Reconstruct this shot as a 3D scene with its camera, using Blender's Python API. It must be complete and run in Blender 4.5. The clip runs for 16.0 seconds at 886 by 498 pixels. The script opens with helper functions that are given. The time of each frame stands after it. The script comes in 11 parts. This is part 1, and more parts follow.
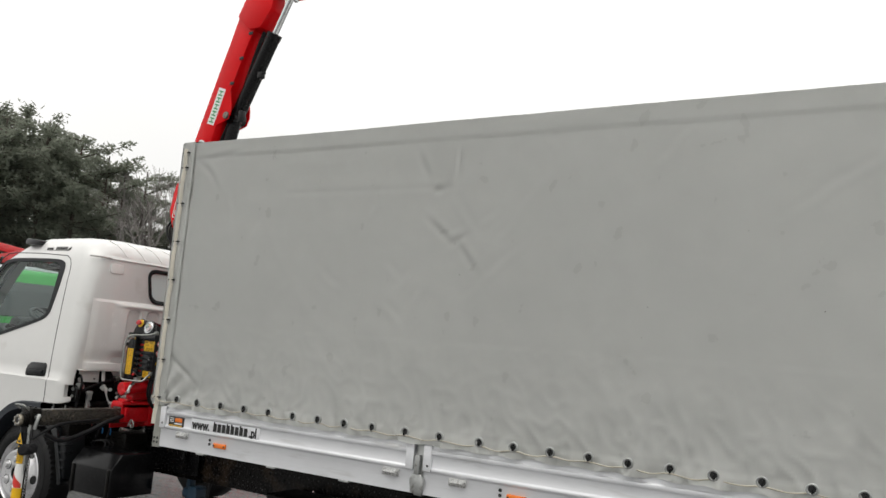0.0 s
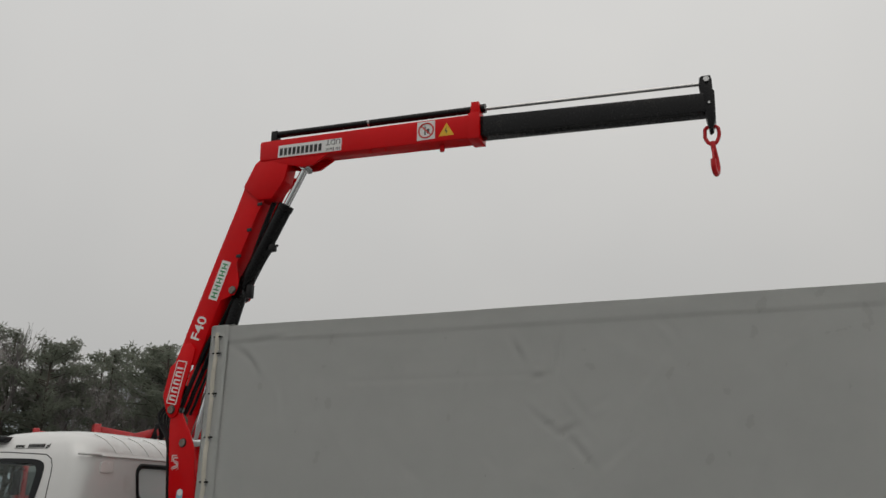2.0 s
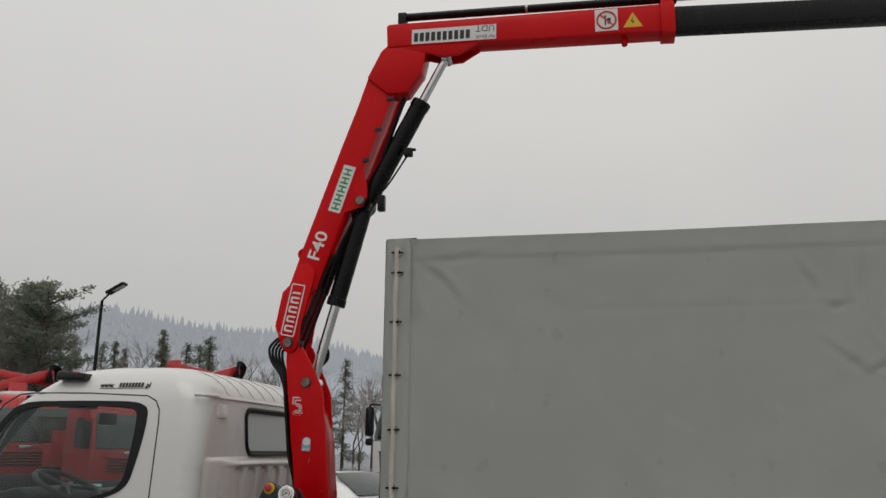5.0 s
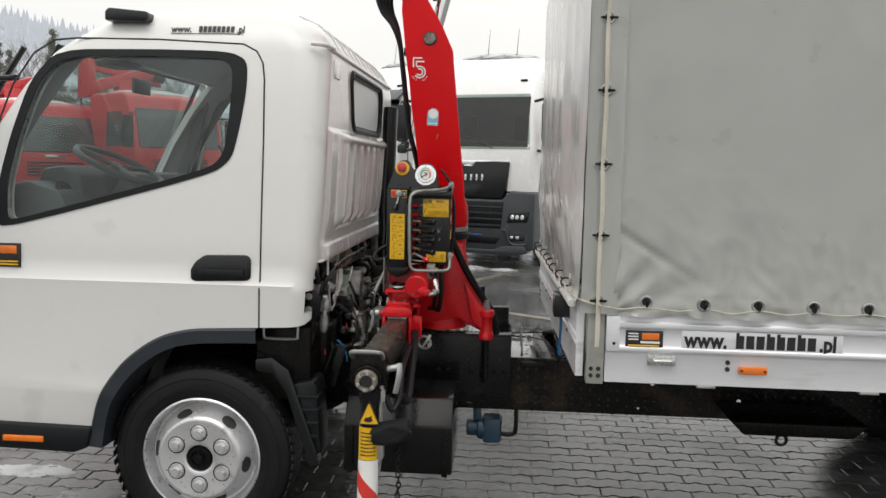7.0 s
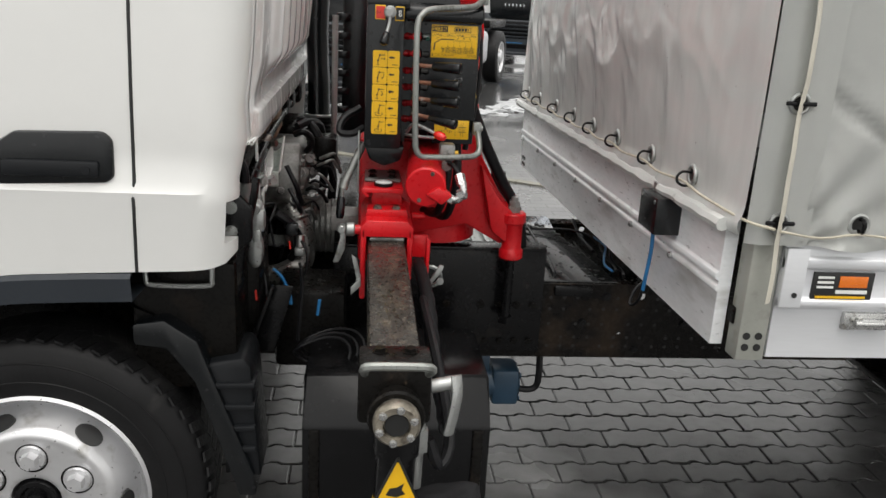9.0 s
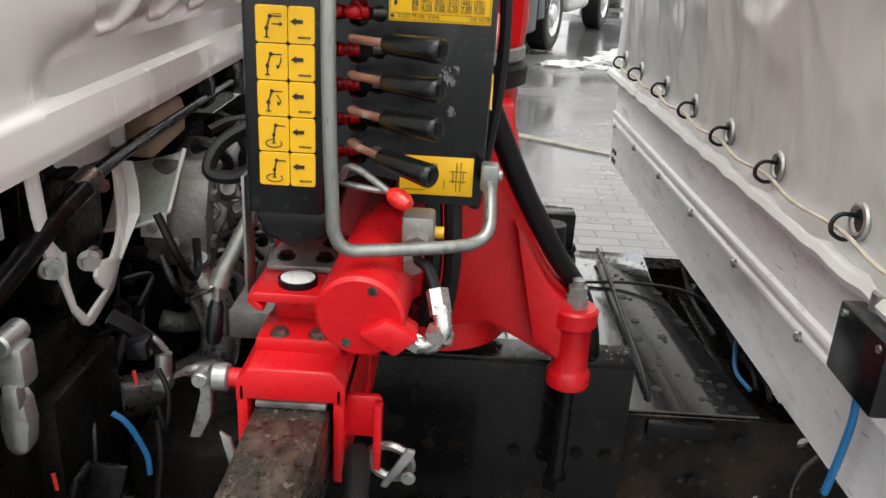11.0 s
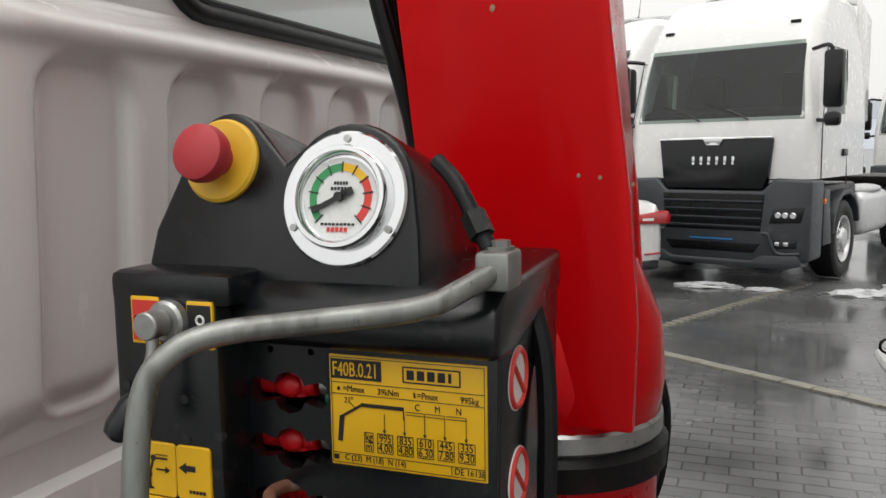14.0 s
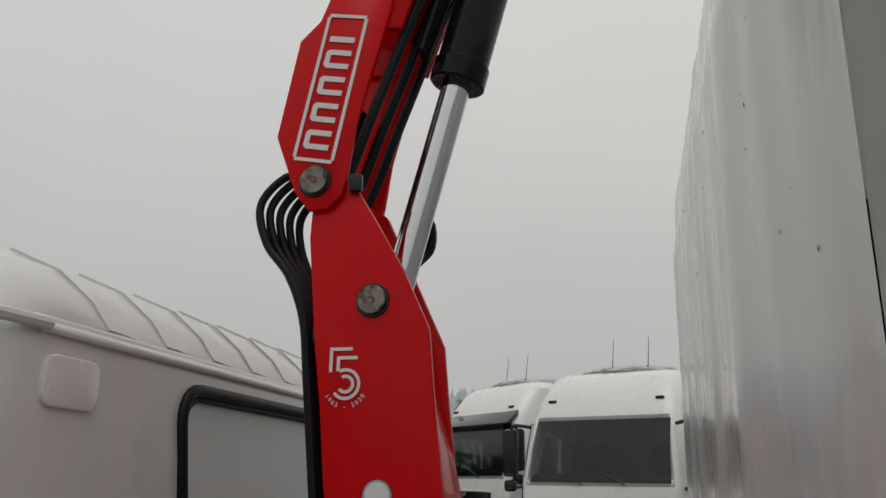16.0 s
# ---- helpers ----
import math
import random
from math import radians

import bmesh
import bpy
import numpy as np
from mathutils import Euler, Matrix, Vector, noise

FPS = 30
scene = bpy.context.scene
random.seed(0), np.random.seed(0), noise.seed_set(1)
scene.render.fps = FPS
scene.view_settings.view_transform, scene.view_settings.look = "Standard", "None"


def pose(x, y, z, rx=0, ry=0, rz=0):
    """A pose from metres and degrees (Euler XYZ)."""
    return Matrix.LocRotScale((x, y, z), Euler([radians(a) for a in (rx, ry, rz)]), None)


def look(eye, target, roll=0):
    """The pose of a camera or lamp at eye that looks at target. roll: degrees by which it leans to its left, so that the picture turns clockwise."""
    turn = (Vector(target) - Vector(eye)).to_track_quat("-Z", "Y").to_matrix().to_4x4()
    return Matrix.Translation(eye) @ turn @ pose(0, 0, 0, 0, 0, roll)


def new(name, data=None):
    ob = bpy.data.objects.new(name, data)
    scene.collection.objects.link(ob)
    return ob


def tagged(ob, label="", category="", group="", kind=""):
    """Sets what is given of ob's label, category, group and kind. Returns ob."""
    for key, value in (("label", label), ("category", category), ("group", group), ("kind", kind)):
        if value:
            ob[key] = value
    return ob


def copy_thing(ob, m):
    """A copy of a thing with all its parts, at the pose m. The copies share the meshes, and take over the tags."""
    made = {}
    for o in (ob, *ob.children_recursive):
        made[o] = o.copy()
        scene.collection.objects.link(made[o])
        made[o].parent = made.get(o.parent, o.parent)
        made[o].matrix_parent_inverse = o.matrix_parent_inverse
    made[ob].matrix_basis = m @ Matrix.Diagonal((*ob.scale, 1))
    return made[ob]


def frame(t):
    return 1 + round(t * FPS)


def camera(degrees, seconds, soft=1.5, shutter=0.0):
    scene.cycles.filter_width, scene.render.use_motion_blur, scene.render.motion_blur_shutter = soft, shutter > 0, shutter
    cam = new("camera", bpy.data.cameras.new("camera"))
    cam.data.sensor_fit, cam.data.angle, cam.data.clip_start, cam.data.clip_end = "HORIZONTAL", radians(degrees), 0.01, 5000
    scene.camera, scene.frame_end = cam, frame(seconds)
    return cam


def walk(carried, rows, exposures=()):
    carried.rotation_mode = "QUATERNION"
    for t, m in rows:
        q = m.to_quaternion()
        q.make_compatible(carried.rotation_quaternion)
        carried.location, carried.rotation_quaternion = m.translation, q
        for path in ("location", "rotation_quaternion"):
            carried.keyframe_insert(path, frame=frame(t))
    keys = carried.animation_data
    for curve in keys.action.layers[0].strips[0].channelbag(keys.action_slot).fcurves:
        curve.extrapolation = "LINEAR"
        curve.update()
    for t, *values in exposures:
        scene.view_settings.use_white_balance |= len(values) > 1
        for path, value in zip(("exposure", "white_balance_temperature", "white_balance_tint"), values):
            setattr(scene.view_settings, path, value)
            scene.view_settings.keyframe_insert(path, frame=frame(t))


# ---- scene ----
cam = camera(56.6, 16.0)
PATH = [
    (0, (5.997, -3.856, 1.548), (4.971, -2.157, 1.799), 4.6),
    (0.5, (5.742, -4.042, 1.662), (4.771, -2.332, 2.029), 4.1),
    (1, (5.353, -4.149, 1.742), (4.481, -2.41, 2.205), 2.9),
    (1.5, (4.967, -4.32, 1.783), (4.209, -2.551, 2.326), 1.3),
    (2, (4.664, -4.337, 1.775), (4.001, -2.548, 2.374), 1.0),
    (2.5, (4.285, -4.274, 1.805), (3.73, -2.468, 2.46), 1.0),
    (3, (3.962, -4.247, 1.792), (3.469, -2.434, 2.477), 1.4),
    (3.2, (3.832, -4.223, 1.802), (3.357, -2.407, 2.492), 1.7),
    (5.3, (2.358, -3.877, 1.796), (1.999, -1.944, 2.161), 0.6),
    (5.5, (2.199, -3.807, 1.77), (1.857, -1.856, 2.046), 0.8),
    (5.6, (2.126, -3.78, 1.763), (1.785, -1.823, 1.996), 1.0),
    (6, (1.853, -3.698, 1.719), (1.553, -1.723, 1.814), 0.9),
    (6.5, (1.501, -3.386, 1.639), (1.267, -1.401, 1.554), 1.4),
    (7, (1.21, -3.132, 1.605), (1.061, -1.148, 1.405), 1.2),
    (7.2, (1.087, -3.022, 1.618), (0.972, -1.043, 1.356), 0.9),
    (7.5, (0.897, -2.813, 1.604), (0.867, -0.84, 1.277), 0.8),
    (8, (0.741, -2.414, 1.548), (0.828, -0.46, 1.13), 0.9),
    (8.2, (0.698, -2.252, 1.54), (0.836, -0.309, 1.085), 1.2),
    (10.3, (0.724, -0.772, 1.489), (0.941, 1.081, 0.767), 4.1),
    (10.5, (0.768, -0.682, 1.474), (0.913, 1.175, 0.744), 3.6),
    (11, (0.941, -0.519, 1.483), (0.913, 1.344, 0.756), 3.1),
    (11.5, (1.003, -0.352, 1.49), (0.804, 1.516, 0.803), 2.3),
    (12, (0.974, -0.175, 1.496), (0.641, 1.702, 0.89), 2.1),
    (12.5, (0.991, -0.057, 1.497), (0.509, 1.813, 0.977), 2.1),
    (13, (1.015, -0.018, 1.493), (0.417, 1.832, 1.023), 1.4),
    (13.5, (1.074, -0.027, 1.512), (0.366, 1.808, 1.145), 0.1),
    (14, (1.122, -0.073, 1.596), (0.407, 1.78, 1.361), -0.9),
    (14.5, (1.154, -0.222, 1.703), (0.514, 1.673, 1.671), -0.0),
    (15, (1.186, -0.368, 1.766), (0.606, 1.539, 1.93), 0.6),
    (15.5, (1.249, -0.534, 1.824), (0.728, 1.36, 2.199), 0.8),
    (16, (1.324, -0.706, 1.861), (0.855, 1.158, 2.415), 0.9),
]
walk(cam, [(row[0], look(row[1], row[2], row[3])) for row in PATH], exposures=[(0, 0.55, 6700, 10), (0.5, 0.24, 6700, 10), (1.0, -0.4, 6700, 10), (1.5, -0.43, 6700, 10), (3.2, -0.45, 6700, 10), (5.3, -0.32, 6700, 10), (5.6, -0.15, 6700, 10), (6, 0.55, 6700, 10), (7, 0.58, 6700, 10), (8.2, 0.63, 6700, 10), (10.3, 1.22, 6700, 10), (11.0, 1.33, 6700, 10), (11.5, 1.42, 6700, 10), (12.3, 0.95, 6700, 10), (13.0, 0.88, 6700, 10), (13.5, 0.93, 6700, 10), (14, 0.56, 6700, 10), (14.5, 0.52, 6700, 10), (15, 0.3, 6700, 10), (15.5, -0.3, 6700, 10), (16, -0.46, 6700, 10)])

# world: an overcast winter sky, very soft sun
world = bpy.data.worlds.new("overcast")
scene.world = world
world.use_nodes = True
wn, wl = world.node_tree.nodes, world.node_tree.links
wn.clear()
w_out = wn.new("ShaderNodeOutputWorld")
w_bg = wn.new("ShaderNodeBackground")
w_sky = wn.new("ShaderNodeTexSky")
w_sky.sky_type = "NISHITA"
w_sky.sun_disc = False
w_sky.sun_elevation = radians(68)
w_sky.sun_rotation = radians(180)
w_sky.dust_density = 4.0
w_co = wn.new("ShaderNodeTexCoord")
w_no = wn.new("ShaderNodeTexNoise")
w_no.inputs["Scale"].default_value = 1.6
w_no.inputs["Detail"].default_value = 4.0
wl.new(w_co.outputs["Generated"], w_no.inputs["Vector"])
w_cl = wn.new("ShaderNodeValToRGB")
w_cl.color_ramp.elements[0].position, w_cl.color_ramp.elements[0].color = 0.3, (0.66, 0.67, 0.675, 1)
w_cl.color_ramp.elements[1].position, w_cl.color_ramp.elements[1].color = 0.7, (0.74, 0.745, 0.74, 1)
wl.new(w_no.outputs["Fac"], w_cl.inputs["Fac"])
w_sc = wn.new("ShaderNodeVectorMath")
w_sc.operation = "SCALE"
w_sc.inputs["Scale"].default_value = 0.05
wl.new(w_sky.outputs["Color"], w_sc.inputs[0])
w_mix = wn.new("ShaderNodeMix")
w_mix.data_type = "RGBA"
w_mix.inputs["Factor"].default_value = 0.93
wl.new(w_sc.outputs["Vector"], w_mix.inputs["A"])
wl.new(w_cl.outputs["Color"], w_mix.inputs["B"])
wl.new(w_mix.outputs["Result"], w_bg.inputs["Color"])
# an overcast sky is brighter towards the zenith
w_xyz = wn.new("ShaderNodeSeparateXYZ")
wl.new(w_co.outputs["Generated"], w_xyz.inputs["Vector"])
w_zen = wn.new("ShaderNodeMapRange")
w_zen.inputs["From Min"].default_value, w_zen.inputs["From Max"].default_value = 0.0, 1.0
w_zen.inputs["To Min"].default_value, w_zen.inputs["To Max"].default_value = 0.86, 1.62
wl.new(w_xyz.outputs["Z"], w_zen.inputs["Value"])
wl.new(w_zen.outputs["Result"], w_bg.inputs["Strength"])
wl.new(w_bg.outputs["Background"], w_out.inputs["Surface"])

sun = new("sun", bpy.data.lights.new("sun", "SUN"))
sun.data.energy, sun.data.angle, sun.data.color = 0.6, radians(40), (1.0, 0.98, 0.95)
sun.matrix_world = look((0, -10, 25), (0, 0, 0))

# ---- tools ----
INV = {}


def thing(name, label, category, at=(0, 0, 0), group="", kind="", local=False):
    """An Empty at the base of a thing; with local its parts are built round the origin and moved with it."""
    ob = new(name)
    ob.empty_display_size = 0.1
    if not local:
        ob.location = at
        INV[ob.name] = Matrix.Translation(at).inverted()
    return tagged(ob, label, category, group, kind)


def part(name, bm, material, parent=None, label="", smooth=40):
    """Links a bmesh as one mesh object under a thing or under a part."""
    me = bpy.data.meshes.new(name)
    bmesh.ops.recalc_face_normals(bm, faces=bm.faces)
    bm.to_mesh(me)
    bm.free()
    return mesh_part(name, me, material, parent, label, smooth)


def parts(name, bm, material, parent=None, label="", smooth=40, touch=0.001):
    """Links each loose piece of a bmesh as a part of its own; pieces whose bounds touch stay together (touch < 0: never)."""
    seen, isles = set(), []
    for v in bm.verts:
        if v in seen:
            continue
        stack, isle = [v], []
        seen.add(v)
        while stack:
            a = stack.pop()
            isle.append(a)
            for e in a.link_edges:
                b = e.other_vert(a)
                if b not in seen:
                    seen.add(b)
                    stack.append(b)
        lo = [min(q.co[i] for q in isle) for i in range(3)]
        hi = [max(q.co[i] for q in isle) for i in range(3)]
        isles.append([lo, hi, set(isle)])
    merged = touch >= 0
    while merged:
        merged = False
        for i in range(len(isles)):
            for j in range(i + 1, len(isles)):
                a, b = isles[i], isles[j]
                if all(a[0][k] - touch <= b[1][k] and b[0][k] - touch <= a[1][k] for k in range(3)):
                    isles[i] = [[min(p, q) for p, q in zip(a[0], b[0])], [max(p, q) for p, q in zip(a[1], b[1])], a[2] | b[2]]
                    del isles[j]
                    merged = True
                    break
            if merged:
                break
    out = []
    for lo, hi, vs in isles:
        t = B()
        new_of = {v: t.verts.new(v.co) for v in bm.verts if v in vs}
        for f in bm.faces:
            if f.verts[0] in vs:
                t.faces.new([new_of[v] for v in f.verts])
        out.append(part(name, t, material, parent, label, smooth))
    bm.free()
    return out


def mesh_part(name, me, material, parent=None, label="", smooth=40):
    if material is not None and not me.materials:
        me.materials.append(material)
    if smooth:
        me.shade_smooth()
        me.set_sharp_from_angle(angle=radians(smooth))
    ob = new(name, me)
    if parent is not None:
        ob.parent = parent
        ob.matrix_parent_inverse = INV.get(parent.name, Matrix())
    if label:
        ob["label"] = label
    return ob


def B():
    return bmesh.new()


def merge(bm, other, m=None):
    me = bpy.data.meshes.new("tmp")
    other.to_mesh(me)
    other.free()
    if m is not None:
        me.transform(m)
    bm.from_mesh(me)
    bpy.data.meshes.remove(me)


def box(bm, a, b, bev=0.0, m=None, seg=2):
    t = B()
    bmesh.ops.create_cube(t, size=1)
    lo, hi = Vector(map(min, a, b)), Vector(map(max, a, b))
    for v in t.verts:
        v.co = Vector((lo[i] + (v.co[i] + 0.5) * (hi[i] - lo[i]) for i in range(3)))
    if bev > 0:
        bev = min(bev, 0.45 * min(hi - lo))
        bmesh.ops.bevel(t, geom=t.edges[:], offset=bev, segments=seg, profile=0.5, affect="EDGES")
    merge(bm, t, m)


def frame_of(p, q):
    d = (Vector(q) - Vector(p))
    return Matrix.Translation(p) @ d.to_track_quat("Z", "Y").to_matrix().to_4x4(), d.length


def cyl(bm, p, q, r, r2=None, seg=18, bev=0.0):
    m, h = frame_of(p, q)
    r2 = r if r2 is None else r2
    if bev > 0:
        lathe(bm, [(0, 0), (r - bev, 0), (r, bev), (r2, h - bev), (r2 - bev, h), (0, h)], p, q, seg)
        return
    t = B()
    bmesh.ops.create_cone(t, cap_ends=True, cap_tris=False, segments=seg, radius1=r, radius2=r2, depth=h)
    merge(bm, t, m @ Matrix.Translation((0, 0, h / 2)))


def lathe(bm, prof, p, q, seg=24):
    """Turns a profile of (radius, height) round the axis from p towards q."""
    m, _ = frame_of(p, q)
    rings = []
    for r, h in prof:
        if r < 1e-6:
            rings.append([bm.verts.new(m @ Vector((0, 0, h)))])
        else:
            rings.append([bm.verts.new(m @ Vector((r * math.cos(2 * math.pi * k / seg), r * math.sin(2 * math.pi * k / seg), h))) for k in range(seg)])
    for a, b in zip(rings, rings[1:]):
        for k in range(seg):
            j = (k + 1) % seg
            if len(a) == 1 and len(b) == 1:
                continue
            if len(a) == 1:
                bm.faces.new((a[0], b[k], b[j]))
            elif len(b) == 1:
                bm.faces.new((a[k], a[j], b[0]))
            else:
                bm.faces.new((a[k], a[j], b[j], b[k]))


AX = {"x": lambda u, v, w: (w, u, v), "y": lambda u, v, w: (u, w, v), "z": lambda u, v, w: (u, v, w)}


def prism(bm, pts, axis, a, b, bev=0.0, m=None, seg=2):
    """A polygon extruded along an axis; pts are the other two coordinates in order x, y, z."""
    t = B()
    lo = [t.verts.new(AX[axis](u, v, a)) for u, v in pts]
    f = t.faces.new(lo)
    r = bmesh.ops.extrude_face_region(t, geom=[f])
    d = Vector(AX[axis](0, 0, b - a))
    for g in r["geom"]:
        if isinstance(g, bmesh.types.BMVert):
            g.co += d
    bmesh.ops.recalc_face_normals(t, faces=t.faces)
    if bev > 0:
        bmesh.ops.bevel(t, geom=t.edges[:], offset=bev, segments=seg, profile=0.5, affect="EDGES", clamp_overlap=True)
    merge(bm, t, m)


def smooth_line(pts, n=6):
    p = [Vector(v) for v in pts]
    if len(p) < 3:
        return p
    p = [2 * p[0] - p[1]] + p + [2 * p[-1] - p[-2]]
    out = []
    for i in range(1, len(p) - 2):
        for k in range(n):
            t = k / n
            a, b, c, d = p[i - 1], p[i], p[i + 1], p[i + 2]
            out.append(0.5 * (2 * b + (c - a) * t + (2 * a - 5 * b + 4 * c - d) * t * t + (3 * b - a - 3 * c + d) * t ** 3))
    return out + [p[-2]]


def sweep(bm, pts, r, seg=8, n=6, rib=0.0, flat=1.0):
    """A round (or flattened) bar or hose along a smooth line; rib makes it corrugated."""
    line = smooth_line(pts, n) if n > 1 else [Vector(p) for p in pts]
    up = None
    rings = []
    for i, c in enumerate(line):
        d = (line[min(i + 1, len(line) - 1)] - line[max(i - 1, 0)]).normalized()
        if up is None:
            up = d.orthogonal().normalized()
        up = (up - d * up.dot(d))
        up = up.normalized() if up.length > 1e-6 else d.orthogonal().normalized()
        side = d.cross(up)
        rr = r * (1 + (rib if i % 2 else -rib))
        rings.append([bm.verts.new(c + rr * (math.cos(2 * math.pi * k / seg) * up + flat * math.sin(2 * math.pi * k / seg) * side)) for k in range(seg)])
    for a, b in zip(rings, rings[1:]):
        for k in range(seg):
            bm.faces.new((a[k], a[(k + 1) % seg], b[(k + 1) % seg], b[k]))
    bm.faces.new(rings[0][::-1])
    bm.faces.new(rings[-1])


def ball(bm, c, r, sc=(1, 1, 1), sub=2):
    t = B()
    bmesh.ops.create_icosphere(t, subdivisions=sub, radius=r)
    merge(bm, t, Matrix.Translation(c) @ Matrix.Diagonal((*sc, 1)))


def torus(bm, c, axis, R, r, seg=24, ring=8):
    m, _ = frame_of(c, Vector(c) + Vector(axis))
    vs = [[bm.verts.new(m @ Vector(((R + r * math.cos(b)) * math.cos(a), (R + r * math.cos(b)) * math.sin(a), r * math.sin(b))))
           for b in (2 * math.pi * j / ring for j in range(ring))] for a in (2 * math.pi * i / seg for i in range(seg))]
    for i in range(seg):
        for j in range(ring):
            bm.faces.new((vs[i][j], vs[(i + 1) % seg][j], vs[(i + 1) % seg][(j + 1) % ring], vs[i][(j + 1) % ring]))


def hexbolt(bm, c, axis, r, h=None):
    a = Vector(axis).normalized()
    cyl(bm, c, Vector(c) + a * (h or r * 0.8), r, seg=6)
    cyl(bm, c, Vector(c) + a * 0.002, r * 1.35, seg=12)


def lettering(bm, s, size, m, align="LEFT", deep=0.0006, narrow=1.0, bold=0.0):
    cu = bpy.data.curves.new("txt", "FONT")
    cu.body, cu.size, cu.extrude, cu.align_x, cu.resolution_u = s, size, deep, align, 3
    cu.offset = bold * size
    ob = bpy.data.objects.new("txt", cu)
    me = bpy.data.meshes.new_from_object(ob)
    me.transform(m @ Matrix.Diagonal((narrow, 1, 1, 1)))
    bm.from_mesh(me)
    bpy.data.objects.remove(ob)
    bpy.data.meshes.remove(me)
    bpy.data.curves.remove(cu)


def bars(bm, m, w, h, n, deep=0.001, gap=0.3):
    """Writing that is not spelled out: n upright bars in a row of width w and height h."""
    step = w / n
    for k in range(n):
        box(bm, (k * step, 0, 0), (k * step + step * (1 - gap), h, deep), 0, m)


def hollow(me, cutters):
    """A mesh with the cutter meshes taken away."""
    ob = new("cut", me)
    for c in cutters:
        k = new("cutter", c)
        mo = ob.modifiers.new("b", "BOOLEAN")
        mo.operation, mo.solver, mo.object = "DIFFERENCE", "EXACT", k
    bpy.context.view_layer.update()
    out = bpy.data.meshes.new_from_object(ob.evaluated_get(bpy.context.evaluated_depsgraph_get()))
    for mo in list(ob.modifiers):
        bpy.data.objects.remove(mo.object)
    bpy.data.objects.remove(ob)
    return out


def to_mesh(bm, name="m"):
    me = bpy.data.meshes.new(name)
    bmesh.ops.recalc_face_normals(bm, faces=bm.faces)
    bm.to_mesh(me)
    bm.free()
    return me


FRONT = lambda x, y, z: pose(x, y, z, 90, 0, 0)  # writing on a face that looks to -y


# ---- materials ----
def mat(name, col, rough=0.5, metal=0.0, var=0.12, scale=3.0, bump=0.0, bscale=60.0, rvar=0.1, dirt=None, coat=0.0, stretch=(1, 1, 1), random_tone=0.0, spec=0.5):
    """A surface with tone that varies at two scales, fine relief and, with dirt=(colour, amount, scale), stains."""
    ma = bpy.data.materials.new(name)
    ma.use_nodes = True
    n, l = ma.node_tree.nodes, ma.node_tree.links
    bs = n["Principled BSDF"]
    co = n.new("ShaderNodeTexCoord")
    mp = n.new("ShaderNodeMapping")
    mp.inputs["Scale"].default_value = stretch
    l.new(co.outputs["Object"], mp.inputs["Vector"])

    def noi(s, d=4.0):
        x = n.new("ShaderNodeTexNoise")
        x.inputs["Scale"].default_value, x.inputs["Detail"].default_value = s, d
        l.new(mp.outputs["Vector"], x.inputs["Vector"])
        return x

    a, b = noi(scale), noi(scale * 11, 6)
    ad = n.new("ShaderNodeMath")
    ad.operation = "MULTIPLY_ADD"
    l.new(b.outputs["Fac"], ad.inputs[0])
    ad.inputs[1].default_value = 0.5
    l.new(a.outputs["Fac"], ad.inputs[2])
    mr = n.new("ShaderNodeMapRange")
    mr.inputs["From Min"].default_value, mr.inputs["From Max"].default_value = 0.5, 1.0
    l.new(ad.outputs["Value"], mr.inputs["Value"])
    mx = n.new("ShaderNodeMix")
    mx.data_type = "RGBA"
    mx.inputs["A"].default_value = (*[max(0, c * (1 - var)) for c in col], 1)
    mx.inputs["B"].default_value = (*[min(1, c * (1 + var)) for c in col], 1)
    l.new(mr.outputs["Result"], mx.inputs["Factor"])
    last = mx.outputs["Result"]
    if random_tone:
        oi = n.new("ShaderNodeObjectInfo")
        rm = n.new("ShaderNodeMapRange")
        rm.inputs["To Min"].default_value, rm.inputs["To Max"].default_value = 1 - random_tone, 1 + random_tone
        l.new(oi.outputs["Random"], rm.inputs["Value"])
        sc = n.new("ShaderNodeVectorMath")
        sc.operation = "SCALE"
        l.new(last, sc.inputs[0])
        l.new(rm.outputs["Result"], sc.inputs["Scale"])
        last = sc.outputs["Vector"]
    rough_in = bs.inputs["Roughness"]
    rr = n.new("ShaderNodeMapRange")
    rr.inputs["From Min"].default_value, rr.inputs["From Max"].default_value = 0.3, 0.7
    rr.inputs["To Min"].default_value, rr.inputs["To Max"].default_value = max(0.02, rough - rvar), min(1, rough + rvar)
    l.new(b.outputs["Fac"], rr.inputs["Value"])
    l.new(rr.outputs["Result"], rough_in)
    if dirt:
        dc, amount, ds = dirt
        d = noi(ds, 8)
        dm = n.new("ShaderNodeMapRange")
        dm.inputs["From Min"].default_value, dm.inputs["From Max"].default_value = 0.62 - amount * 0.3, 0.78 - amount * 0.2
        l.new(d.outputs["Fac"], dm.inputs["Value"])
        d2 = n.new("ShaderNodeMix")
        d2.data_type = "RGBA"
        l.new(dm.outputs["Result"], d2.inputs["Factor"])
        l.new(last, d2.inputs["A"])
        d2.inputs["B"].default_value = (*dc, 1)
        last = d2.outputs["Result"]
    l.new(last, bs.inputs["Base Color"])
    bs.inputs["Metallic"].default_value = metal
    bs.inputs["Specular IOR Level"].default_value = spec
    if coat:
        bs.inputs["Coat Weight"].default_value = coat
        bs.inputs["Coat Roughness"].default_value = 0.06
